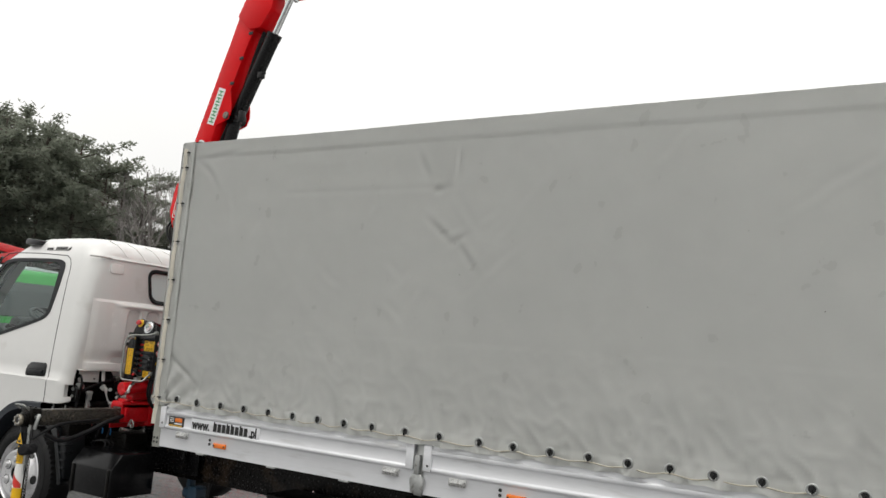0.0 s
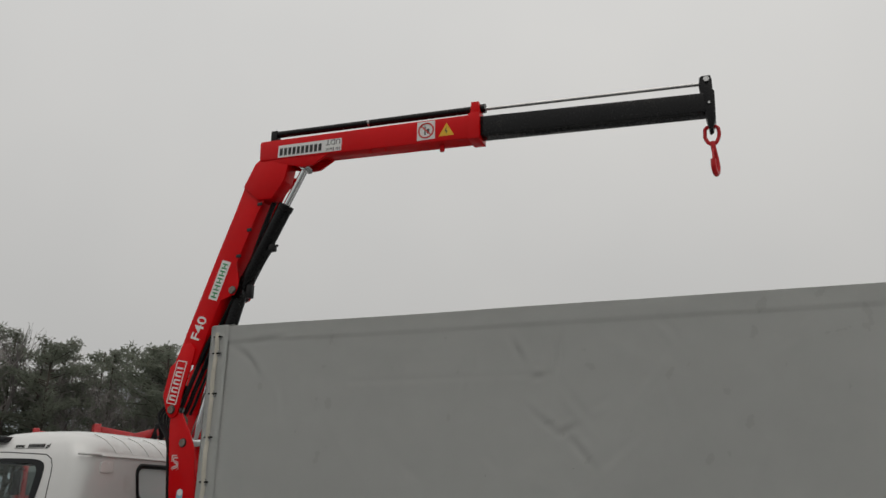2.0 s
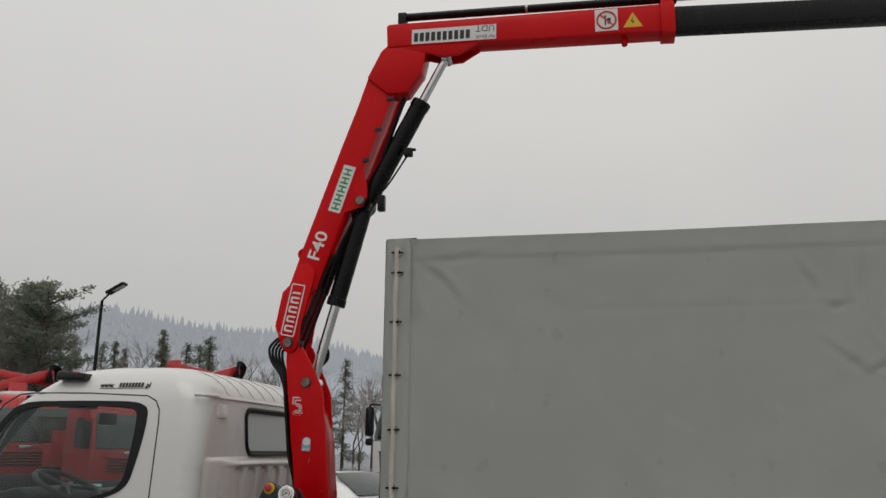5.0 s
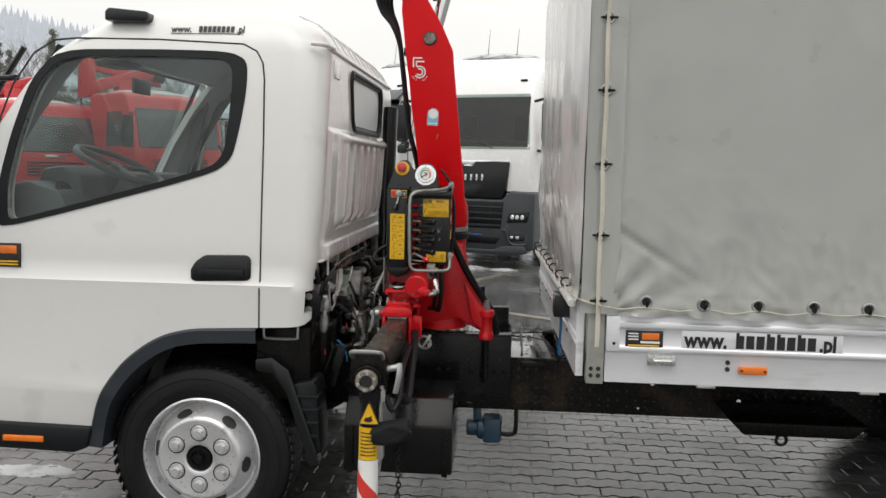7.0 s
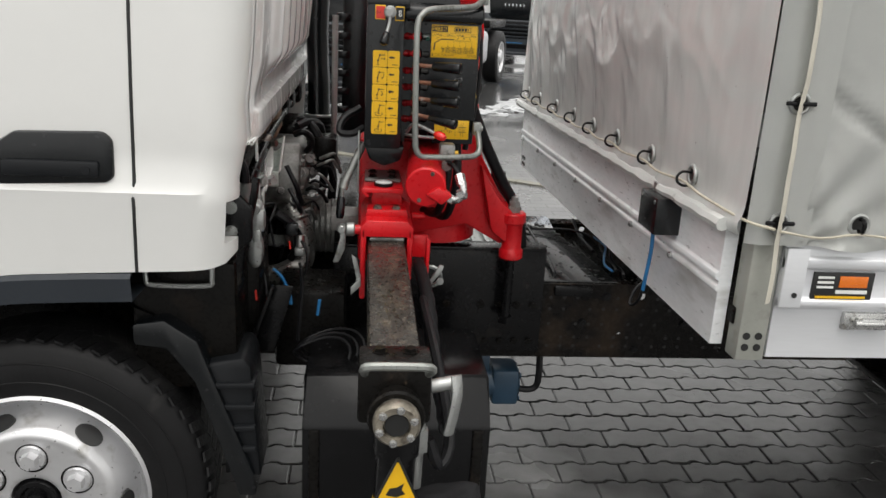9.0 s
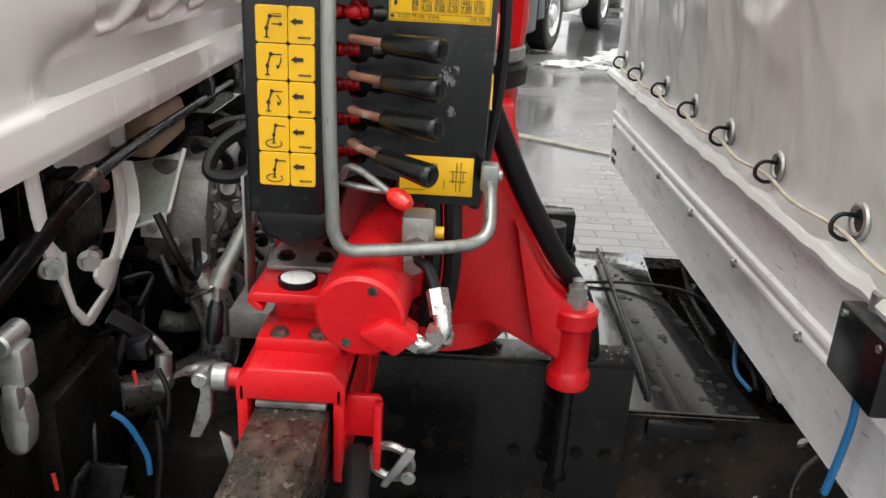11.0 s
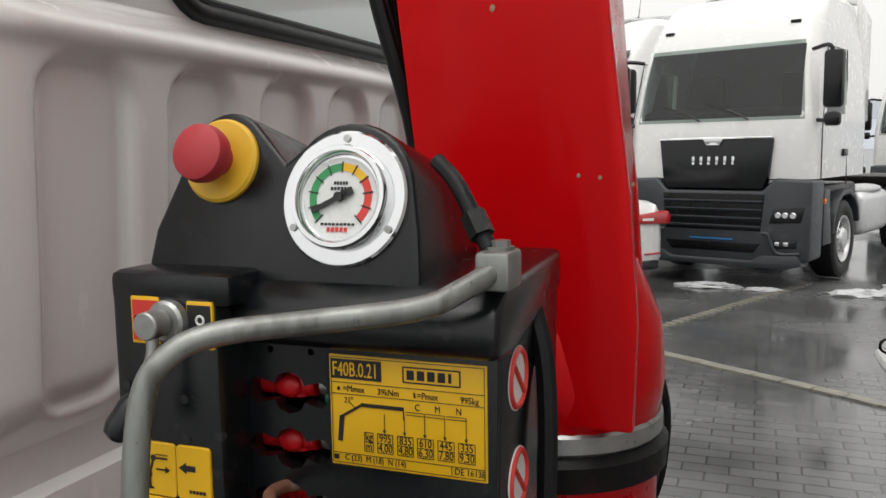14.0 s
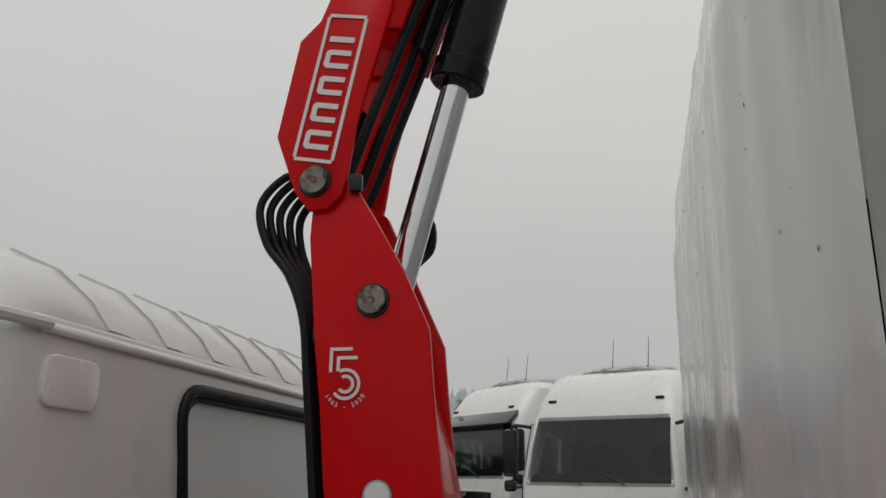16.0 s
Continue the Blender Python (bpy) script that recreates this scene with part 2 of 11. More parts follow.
    if bump:
        f = noi(bscale, 5)
        bu = n.new("ShaderNodeBump")
        bu.inputs["Strength"].default_value, bu.inputs["Distance"].default_value = bump, 0.002
        l.new(f.outputs["Fac"], bu.inputs["Height"])
        l.new(bu.outputs["Normal"], bs.inputs["Normal"])
    return ma


def glass(name, col, rough=0.02, film=0.0):
    """A thin pane: clear, with the gloss of glass on top and, with film, a misted wet layer whose pale colour also
    stands for reflections.
    """
    ma = bpy.data.materials.new(name)
    ma.use_nodes = True
    n, l = ma.node_tree.nodes, ma.node_tree.links
    bs, out = n["Principled BSDF"], n["Material Output"]
    mix, mix2 = n.new("ShaderNodeMixShader"), n.new("ShaderNodeMixShader")
    tr, gl, lw = n.new("ShaderNodeBsdfTransparent"), n.new("ShaderNodeBsdfGlossy"), n.new("ShaderNodeLayerWeight")
    tr.inputs["Color"].default_value = (*col, 1)
    gl.inputs["Roughness"].default_value = rough
    lw.inputs["Blend"].default_value = 0.5
    pw, ad = n.new("ShaderNodeMath"), n.new("ShaderNodeMath")
    pw.operation, pw.inputs[1].default_value = "POWER", 4.0
    ad.operation, ad.inputs[1].default_value, ad.inputs[2].default_value = "MULTIPLY_ADD", 0.6, 0.06
    l.new(lw.outputs["Facing"], pw.inputs[0])
    l.new(pw.outputs["Value"], ad.inputs[0])
    l.new(ad.outputs["Value"], mix.inputs["Fac"])
    l.new(tr.outputs["BSDF"], mix.inputs[1])
    l.new(gl.outputs["BSDF"], mix.inputs[2])
    bs.inputs["Base Color"].default_value = (0.78, 0.87, 0.86, 1)
    bs.inputs["Roughness"].default_value = 0.35
    mix2.inputs["Fac"].default_value = film
    l.new(mix.outputs["Shader"], mix2.inputs[1])
    l.new(bs.outputs["BSDF"], mix2.inputs[2])
    l.new(mix2.outputs["Shader"], out.inputs["Surface"])
    return ma


M_WHITE = mat("white_paint", (0.68, 0.68, 0.665), 0.22, var=0.02, scale=1.5, coat=0.4, rvar=0.05, dirt=((0.6, 0.59, 0.565), 0.012, 5), spec=0.4)
# dirty white behind the cab, lifted above M_WHITE to offset the shade there
M_WHITE_DIRTY_LIFTED = mat("white_paint_dirty_lifted", (0.80, 0.795, 0.775), 0.2, var=0.03, scale=2.5, coat=0.5, dirt=((0.62, 0.6, 0.56), 0.05, 4), stretch=(1, 1, 0.4))
M_RED = mat("red_paint", (0.62, 0.003, 0.006), 0.2, var=0.06, scale=2.0, coat=0.0, rvar=0.06, spec=0.16)
M_RED_CAST = mat("red_cast_paint", (0.55, 0.007, 0.012), 0.34, var=0.12, scale=9, coat=0.1, bump=0.25, bscale=120, spec=0.35)
M_BLACK = mat("black_paint", (0.0055, 0.0055, 0.006), 0.22, var=0.3, scale=6, bump=0.1, bscale=90, dirt=((0.02, 0.018, 0.016), 0.05, 14), spec=0.22)
M_BLACK_DIRTY = mat("chassis_black", (0.006, 0.0055, 0.005), 0.3, var=0.4, scale=8, bump=0.3, bscale=70, dirt=((0.022, 0.016, 0.012), 0.1, 7), spec=0.12)
M_PLASTIC = mat("black_plastic", (0.0045, 0.0055, 0.0065), 0.2, var=0.15, scale=10, bump=0.12, bscale=900, rvar=0.08, dirt=((0.02, 0.02, 0.021), 0.02, 60), spec=0.42)
M_PLASTIC_GREY = mat("charcoal_plastic", (0.008, 0.009, 0.0105), 0.42, var=0.12, scale=6, bump=0.2, bscale=300, spec=0.25)
M_RUBBER = mat("rubber", (0.007, 0.007, 0.0075), 0.5, var=0.3, scale=12, bump=0.3, bscale=90, dirt=((0.03, 0.029, 0.028), 0.1, 9), spec=0.25)
M_HOSE = mat("hose_rubber", (0.007, 0.007, 0.008), 0.42, var=0.2, scale=20, bump=0.2, bscale=300, spec=0.25)
M_GALV = mat("galvanised_steel", (0.42, 0.43, 0.42), 0.42, metal=0.85, var=0.22, scale=16, bump=0.2, bscale=150, rvar=0.15, dirt=((0.16, 0.15, 0.13), 0.12, 30))
M_BAR = mat("weathered_tube", (0.27, 0.28, 0.265), 0.42, metal=0.75, var=0.3, scale=26, bump=0.25, bscale=160, rvar=0.15, dirt=((0.1, 0.1, 0.09), 0.16, 40), stretch=(1, 1, 0.25))
M_SCUFF = mat("grey_scuff", (0.15, 0.15, 0.15), 0.7, var=0.3, scale=200)
M_STEEL = mat("bright_steel", (0.55, 0.55, 0.54), 0.28, metal=0.95, var=0.12, scale=20, rvar=0.12, dirt=((0.2, 0.18, 0.15), 0.08, 40))
M_SPECK = mat("dirt_speck", (0.16, 0.155, 0.14), 0.4, var=0.3, scale=40)
M_PIN = mat("greasy_steel_pin", (0.22, 0.20, 0.175), 0.35, metal=0.9, var=0.4, scale=40, rvar=0.15, dirt=((0.05, 0.035, 0.025), 0.35, 60))
M_RAIL = mat("rusty_chassis_paint", (0.006, 0.005, 0.0045), 0.26, var=0.5, scale=6, bump=0.3, bscale=80, dirt=((0.05, 0.034, 0.022), 0.3, 5), spec=0.16)
M_CHROME = mat("chrome", (0.72, 0.73, 0.74), 0.1, metal=1.0, var=0.05, scale=10, rvar=0.05)
M_DROP = mat("water_drop", (0.02, 0.02, 0.02), 0.05, var=0.1, rvar=0.02, spec=1.0)
M_CAST = mat("cast_aluminium", (0.24, 0.235, 0.225), 0.42, metal=0.5, var=0.4, scale=14, bump=0.4, bscale=130, dirt=((0.03, 0.027, 0.022), 0.3, 12))
M_ALU = mat("aluminium_panel", (0.72, 0.73, 0.75), 0.42, metal=0.35, var=0.06, scale=4, stretch=(0.4, 1, 3), rvar=0.1, dirt=((0.5, 0.5, 0.49), 0.1, 6))
M_ALU_FRONT = mat("aluminium_panel_worn", (0.84, 0.85, 0.86), 0.36, metal=0.15, var=0.12, scale=5, stretch=(1, 0.5, 2), dirt=((0.5, 0.5, 0.48), 0.2, 7))
M_POST = mat("grey_post", (0.34, 0.345, 0.31), 0.5, metal=0.2, var=0.1, scale=8, dirt=((0.2, 0.19, 0.16), 0.15, 15))
M_RIM = mat("silver_rim", (0.66, 0.66, 0.67), 0.34, metal=0.7, var=0.06, scale=6, rvar=0.08, dirt=((0.4, 0.39, 0.37), 0.08, 20))
M_TARP = mat("grey_tarpaulin", (0.625, 0.633, 0.612), 0.34, var=0.04, scale=0.6, bump=0.07, bscale=24, rvar=0.08, spec=0.5)
M_TARP_WET = mat("wet_tarpaulin", (0.58, 0.585, 0.57), 0.17, var=0.08, scale=2.0, bump=0.25, bscale=14, rvar=0.1, stretch=(1, 2, 0.5), dirt=((0.52, 0.52, 0.51), 0.15, 3), spec=0.8)
M_ROPE = mat("beige_rope", (0.5, 0.46, 0.37), 0.8, var=0.2, scale=30, bump=0.5, bscale=400)
M_STRAP = mat("beige_strap", (0.56, 0.53, 0.45), 0.75, var=0.12, scale=10, bump=0.3, bscale=300)
M_YELLOW = mat("yellow_sticker", (0.78, 0.45, 0.012), 0.35, var=0.04, scale=8, rvar=0.05)
M_YELLOW_PL = mat("yellow_plastic", (0.72, 0.42, 0.03), 0.45, var=0.06, scale=12)
M_WHITE_ST = mat("white_sticker", (0.76, 0.76, 0.74), 0.4, var=0.04, scale=8)
M_INK = mat("black_print", (0.012, 0.012, 0.012), 0.45, var=0.1, scale=20)
M_GREEN_ST = mat("green_print", (0.03, 0.28, 0.09), 0.45, var=0.08, scale=10)
M_BLUE_ST = mat("pale_blue_sticker", (0.2, 0.45, 0.55), 0.4, var=0.08, scale=10)
M_RED_ST = mat("red_sticker", (0.62, 0.04, 0.03), 0.4, var=0.05, scale=10)
M_KNOB = mat("red_knob", (0.7, 0.02, 0.015), 0.22, var=0.06, scale=20, coat=0.5)
M_ESTOP = mat("red_button", (0.42, 0.03, 0.04), 0.5, var=0.06, scale=20)
M_RUST = mat("rusty_rod", (0.2, 0.085, 0.05), 0.7, var=0.35, scale=60, bump=0.5, bscale=260, dirt=((0.32, 0.3, 0.28), 0.12, 50))
def speckle(ma, col, scale, lo, hi):
    """Adds a dense grain of pits and rust to a surface."""
    n, l = ma.node_tree.nodes, ma.node_tree.links
    bs = n["Principled BSDF"]
    src = bs.inputs["Base Color"].links[0].from_socket
    co, no, mr, mx = n.new("ShaderNodeTexCoord"), n.new("ShaderNodeTexNoise"), n.new("ShaderNodeMapRange"), n.new("ShaderNodeMix")
    no.inputs["Scale"].default_value, no.inputs["Detail"].default_value, no.inputs["Roughness"].default_value = scale, 8, 0.75
    mr.inputs["From Min"].default_value, mr.inputs["From Max"].default_value = lo, hi
    mx.data_type = "RGBA"
    mx.inputs["B"].default_value = (*col, 1)
    l.new(co.outputs["Object"], no.inputs["Vector"])
    l.new(no.outputs["Fac"], mr.inputs["Value"])
    l.new(mr.outputs["Result"], mx.inputs["Factor"])
    l.new(src, mx.inputs["A"])
    l.new(mx.outputs["Result"], bs.inputs["Base Color"])
    return ma


M_RUSTY_BEAM = mat("worn_beam", (0.035, 0.031, 0.026), 0.32, metal=0.2, var=0.5, scale=14, bump=1.0, bscale=110, rvar=0.25, dirt=((0.10, 0.08, 0.06), 0.25, 30), stretch=(1, 0.5, 1))
speckle(M_RUSTY_BEAM, (0.22, 0.19, 0.15), 95, 0.56, 0.66)
speckle(M_RUSTY_BEAM, (0.005, 0.005, 0.005), 60, 0.54, 0.62)
speckle(M_BLACK_DIRTY, (0.07, 0.05, 0.035), 30, 0.62, 0.75)
M_ORANGE = mat("orange_lens", (0.75, 0.17, 0.01), 0.2, var=0.1, scale=30, coat=0.4)
M_REDLENS = mat("red_lens", (0.4, 0.008, 0.012), 0.15, var=0.1, scale=20, coat=0.6)
M_BLUEPUMP = mat("blue_pump_paint", (0.02, 0.05, 0.085), 0.4, var=0.2, scale=12, bump=0.2)
M_BLUECABLE = mat("blue_cable", (0.015, 0.15, 0.36), 0.4, var=0.1, scale=20)
M_RESERVOIR = mat("pale_green_plastic", (0.6, 0.65, 0.6), 0.3, var=0.1, scale=10, dirt=((0.42, 0.45, 0.41), 0.12, 12))
M_TAN = mat("tan_foam", (0.32, 0.24, 0.16), 0.8, var=0.15, scale=14, bump=0.3)
M_DIAL = mat("dial_face", (0.72, 0.73, 0.72), 0.3, var=0.03, scale=12)
M_DARKGREEN = mat("teal_valve", (0.01, 0.1, 0.07), 0.4)
M_DARK_INT = mat("cab_trim", (0.05, 0.062, 0.064), 0.45, var=0.2, scale=6, bump=0.15, bscale=200)
M_SEAT = mat("black_cloth", (0.012, 0.012, 0.013), 0.85, var=0.2, scale=10, bump=0.5, bscale=120, spec=0.2)
M_GREY_TRIM = mat("grey_headrest", (0.22, 0.23, 0.24), 0.7, var=0.1, scale=6)
M_GLASS = glass("clear_glass", (0.72, 0.8, 0.78))
M_GLASS_DARK = glass("tinted_glass", (0.46, 0.53, 0.50))
# this film holds both mist and the pale reflection of the front sheet
M_GLASS_TINT = glass("misted_glare_glass", (0.74, 0.83, 0.82), 0.05, 0.84)
M_DARKGLASS = mat("dark_glass", (0.05, 0.06, 0.06), 0.05, var=0.2, scale=1.0, rvar=0.02, spec=0.8)
M_MIRROR = mat("mirror_glass", (0.8, 0.82, 0.83), 0.03, metal=1.0, var=0.01, rvar=0.01)
M_SNOW = mat("snow", (0.5, 0.51, 0.52), 0.6, var=0.15, scale=4, bump=0.6, bscale=25, dirt=((0.26, 0.26, 0.255), 0.3, 7))
M_LORRY_GREY = mat("lorry_grey_plastic", (0.030, 0.035, 0.041), 0.42, var=0.1, scale=3, bump=0.15, dirt=((0.07, 0.07, 0.07), 0.12, 4))
M_LORRY_WHITE = mat("lorry_white", (0.78, 0.78, 0.77), 0.22, var=0.02, scale=1.0, coat=0.5, dirt=((0.66, 0.65, 0.62), 0.03, 3))
M_LORRY_RED = mat("lorry_red", (0.50, 0.022, 0.026), 0.32, var=0.1, scale=1.5, coat=0.4, dirt=((0.25, 0.03, 0.03), 0.12, 3))
M_LORRY_GREEN = mat("lorry_green", (0.03, 0.42, 0.06), 0.35, var=0.1, scale=1.5, coat=0.4)

# ---- the ground ----
def ground_material():
    """Wet concrete paving: dark damp patches, dry lighter ones, block joints as relief for the far part."""
    ma = bpy.data.materials.new("wet_paving")
    ma.use_nodes = True
    n, l = ma.node_tree.nodes, ma.node_tree.links
    bs = n["Principled BSDF"]
    co = n.new("ShaderNodeTexCoord")
    big, mid = n.new("ShaderNodeTexNoise"), n.new("ShaderNodeTexNoise")
    for x, s in ((big, 0.55), (mid, 7.0)):
        x.inputs["Scale"].default_value, x.inputs["Detail"].default_value = s, 6
        l.new(co.outputs["Object"], x.inputs["Vector"])
    br = n.new("ShaderNodeTexBrick")
    br.inputs["Scale"].default_value = 1.0
    br.inputs["Brick Width"].default_value, br.inputs["Row Height"].default_value = 0.226, 0.113
    br.inputs["Mortar Size"].default_value = 0.006
    br.inputs["Color1"].default_value, br.inputs["Color2"].default_value = (0.098, 0.099, 0.101, 1), (0.132, 0.132, 0.132, 1)
    br.inputs["Mortar"].default_value = (0.045, 0.045, 0.045, 1)
    l.new(co.outputs["Object"], br.inputs["Vector"])
    wet = n.new("ShaderNodeMapRange")
    wet.inputs["From Min"].default_value, wet.inputs["From Max"].default_value = 0.42, 0.62
    l.new(big.outputs["Fac"], wet.inputs["Value"])
    tone = n.new("ShaderNodeMapRange")
    tone.inputs["To Min"].default_value, tone.inputs["To Max"].default_value = 0.7, 1.15
    l.new(wet.outputs["Result"], tone.inputs["Value"])
    sc = n.new("ShaderNodeVectorMath")
    sc.operation = "SCALE"
    l.new(br.outputs["Color"], sc.inputs[0])
    l.new(tone.outputs["Result"], sc.inputs["Scale"])
    l.new(sc.outputs["Vector"], bs.inputs["Base Color"])
    rg = n.new("ShaderNodeMapRange")
    rg.inputs["To Min"].default_value, rg.inputs["To Max"].default_value = 0.1, 0.38
    l.new(wet.outputs["Result"], rg.inputs["Value"])
    l.new(rg.outputs["Result"], bs.inputs["Roughness"])
    bu = n.new("ShaderNodeBump")
    bu.inputs["Strength"].default_value, bu.inputs["Distance"].default_value = 0.22, 0.004
    ad = n.new("ShaderNodeMath")
    ad.operation = "MULTIPLY_ADD"
    l.new(mid.outputs["Fac"], ad.inputs[0])
    ad.inputs[1].default_value = 0.5
    iv = n.new("ShaderNodeMath")
    iv.operation = "SUBTRACT"
    iv.inputs[0].default_value = 1.0
    l.new(br.outputs["Fac"], iv.inputs[1])
    l.new(iv.outputs["Value"], ad.inputs[2])
    l.new(ad.outputs["Value"], bu.inputs["Height"])
    l.new(bu.outputs["Normal"], bs.inputs["Normal"])
    return ma


def paver_material():
    ma = bpy.data.materials.new("wet_shaded_paver")
    ma.use_nodes = True
    n, l = ma.node_tree.nodes, ma.node_tree.links
    bs = n["Principled BSDF"]
    geo = n.new("ShaderNodeNewGeometry")
    oi = n.new("ShaderNodeObjectInfo")
    rnd = n.new("ShaderNodeMath")
    rnd.operation = "ADD"
    l.new(geo.outputs["Random Per Island"], rnd.inputs[0])
    l.new(oi.outputs["Random"], rnd.inputs[1])
    wr = n.new("ShaderNodeMath")
    wr.operation = "FRACT"
    l.new(rnd.outputs["Value"], wr.inputs[0])
    big, mid, fine = (n.new("ShaderNodeTexNoise") for _ in range(3))
    for x, s in ((big, 0.9), (mid, 9.0), (fine, 180.0)):
        x.inputs["Scale"].default_value, x.inputs["Detail"].default_value = s, 6
        l.new(geo.outputs["Position"], x.inputs["Vector"])
    wet = n.new("ShaderNodeMapRange")
    wet.inputs["From Min"].default_value, wet.inputs["From Max"].default_value = 0.4, 0.6
    sx, dr = n.new("ShaderNodeSeparateXYZ"), n.new("ShaderNodeMath")
    l.new(geo.outputs["Position"], sx.inputs["Vector"])
    dr.operation, dr.inputs[1].default_value = "MULTIPLY_ADD", -0.022
    l.new(sx.outputs["Y"], dr.inputs[0])
    # X slope darkens blocks towards the cab: damp, plus truck shade in the colour
    dx = n.new("ShaderNodeMath")
    dx.operation, dx.inputs[1].default_value = "MULTIPLY_ADD", 0.02
    sh = n.new("ShaderNodeMath")
    sh.operation, sh.inputs[1].default_value = "ADD", -0.07
    l.new(sx.outputs["X"], dx.inputs[0])
    l.new(big.outputs["Fac"], sh.inputs[0])
    l.new(sh.outputs["Value"], dx.inputs[2])
    l.new(dx.outputs["Value"], dr.inputs[2])
    l.new(dr.outputs["Value"], wet.inputs["Value"])
    t1 = n.new("ShaderNodeMapRange")
    t1.inputs["To Min"].default_value, t1.inputs["To Max"].default_value = 0.85, 1.1
    l.new(wr.outputs["Value"], t1.inputs["Value"])
    t2 = n.new("ShaderNodeMapRange")
    t2.inputs["To Min"].default_value, t2.inputs["To Max"].default_value = 0.055, 0.205
    l.new(wet.outputs["Result"], t2.inputs["Value"])
    t3 = n.new("ShaderNodeMapRange")
    t3.inputs["To Min"].default_value, t3.inputs["To Max"].default_value = 0.55, 1.45
    l.new(mid.outputs["Fac"], t3.inputs["Value"])
    m1, m2 = n.new("ShaderNodeMath"), n.new("ShaderNodeMath")
    for x in (m1, m2):
        x.operation = "MULTIPLY"
    l.new(t1.outputs["Result"], m1.inputs[0])
    l.new(t2.outputs["Result"], m1.inputs[1])
    l.new(m1.outputs["Value"], m2.inputs[0])
    l.new(t3.outputs["Result"], m2.inputs[1])
    cb = n.new("ShaderNodeCombineColor")
    for k in ("Red", "Green", "Blue"):
        l.new(m2.outputs["Value"], cb.inputs[k])
    l.new(cb.outputs["Color"], bs.inputs["Base Color"])
    rg = n.new("ShaderNodeMapRange")
    rg.inputs["To Min"].default_value, rg.inputs["To Max"].default_value = 0.1, 0.38
    l.new(wet.outputs["Result"], rg.inputs["Value"])
    l.new(rg.outputs["Result"], bs.inputs["Roughness"])
    bu = n.new("ShaderNodeBump")
    bu.inputs["Strength"].default_value, bu.inputs["Distance"].default_value = 0.5, 0.002
    l.new(fine.outputs["Fac"], bu.inputs["Height"])
    l.new(bu.outputs["Normal"], bs.inputs["Normal"])
    return ma


M_GROUND, M_PAVER = ground_material(), paver_material()
bm = B()
edge = [-900, -300, -120, -60, -30, -15, -8, -4, 0, 4, 8, 15, 30, 60, 120, 300, 900]
gv = [[bm.verts.new((x, y, -0.012)) for x in edge] for y in edge]
for i in range(len(edge) - 1):
    for j in range(len(edge) - 1):
        bm.faces.new((gv[i][j], gv[i][j + 1], gv[i + 1][j + 1], gv[i + 1][j]))
ground = tagged(part("ground", bm, M_GROUND), "wet grey block paving of a truck yard", "ground", kind="structure")

# painted parking lines in the yard
for a, b, w, full in (((-3.0, 8.64), (4.5, 3.85), 0.1, 0.97), ((-0.25, 6.2), (1.7, 10.4), 0.1, 0.6)):
    d = (Vector((*b, 0)) - Vector((*a, 0))).normalized()
    s = Vector((-d.y, d.x, 0)) * w / 2
    bm = B()
    p, q = Vector((*a, 0)), Vector((*b, 0))
    k = 40
    for i in range(k):
        u, v = p.lerp(q, i / k), p.lerp(q, (i + full) / k)
        j = random.uniform(-0.012, 0.012)
        prism(bm, [((u - s).x, (u - s).y), ((v - s).x, (v - s).y + j), ((v + s).x, (v + s).y + j), ((u + s).x, (u + s).y)], "z", -0.011, 0.003)
    tagged(part("parking_line", bm, mat("worn_line", (0.2, 0.19, 0.155), 0.5, var=0.3, scale=8, dirt=((0.14, 0.14, 0.14), 0.35, 6)), smooth=0), "worn pale parking line on the wet paving", "parking line", kind="structure")

# ---- the cargo body with its tarpaulin ----
BX0, BX1, BW = 1.50, 7.55, 2.27
cargo = thing("cargo_body", "silver aluminium dropside cargo body on the truck chassis", "truck body", (1.5, 0, 0.79))
bm = B()
box(bm, (1.53, 0.03, 0.86), (BX1, BW - 0.03, 0.9), 0.004)
for k in range(14):
    x = 1.75 + k * 0.43
    box(bm, (x, 0.03, 0.79), (x + 0.06, BW - 0.03, 0.86), 0.004)
part("floor", bm, M_BLACK_DIRTY, cargo, "dark plywood floor on steel cross bars")
for y0, y1, tag in ((0.0, 0.055, "near"), (BW - 0.055, BW, "far")):
    for x in (1.535, 3.605, 5.75, BX1 - 0.06):
        bm = B()
        w = 0.066 if x < 3 else 0.05
        box(bm, (x, y0, 0.785), (x + w, y1, 1.075 if x < 3 else 1.06), 0.004)
        if tag == "near" and x > 3:
            prism(bm, [(x - 0.01, 0.80), (x + w + 0.01, 0.80), (x + w + 0.02, 0.87), (x + w, 0.9), (x, 0.9), (x - 0.02, 0.87)], "y", -0.022, 0.0, 0.003)
            box(bm, (x + 0.01, -0.03, 0.9), (x + 0.04, 0.0, 1.0), 0.003)
            cyl(bm, (x + 0.025, -0.034, 0.94), (x + 0.025, -0.006, 0.94), 0.012)
        post = part("corner_post" if x < 3 else "latch_post", bm, M_POST if x < 3 else M_GALV, cargo, "grey-green steel corner post" if x < 3 else "galvanised latch post")
        if tag == "near" and x < 3:
            for dx in (0.018, 0.046):
                for dz in (0.818, 0.845):
                    bm = B()
                    cyl(bm, (x + dx, -0.002, dz), (x + dx, 0.004, dz), 0.0085, seg=14)
                    part("bolt_hole", bm, M_INK, post)
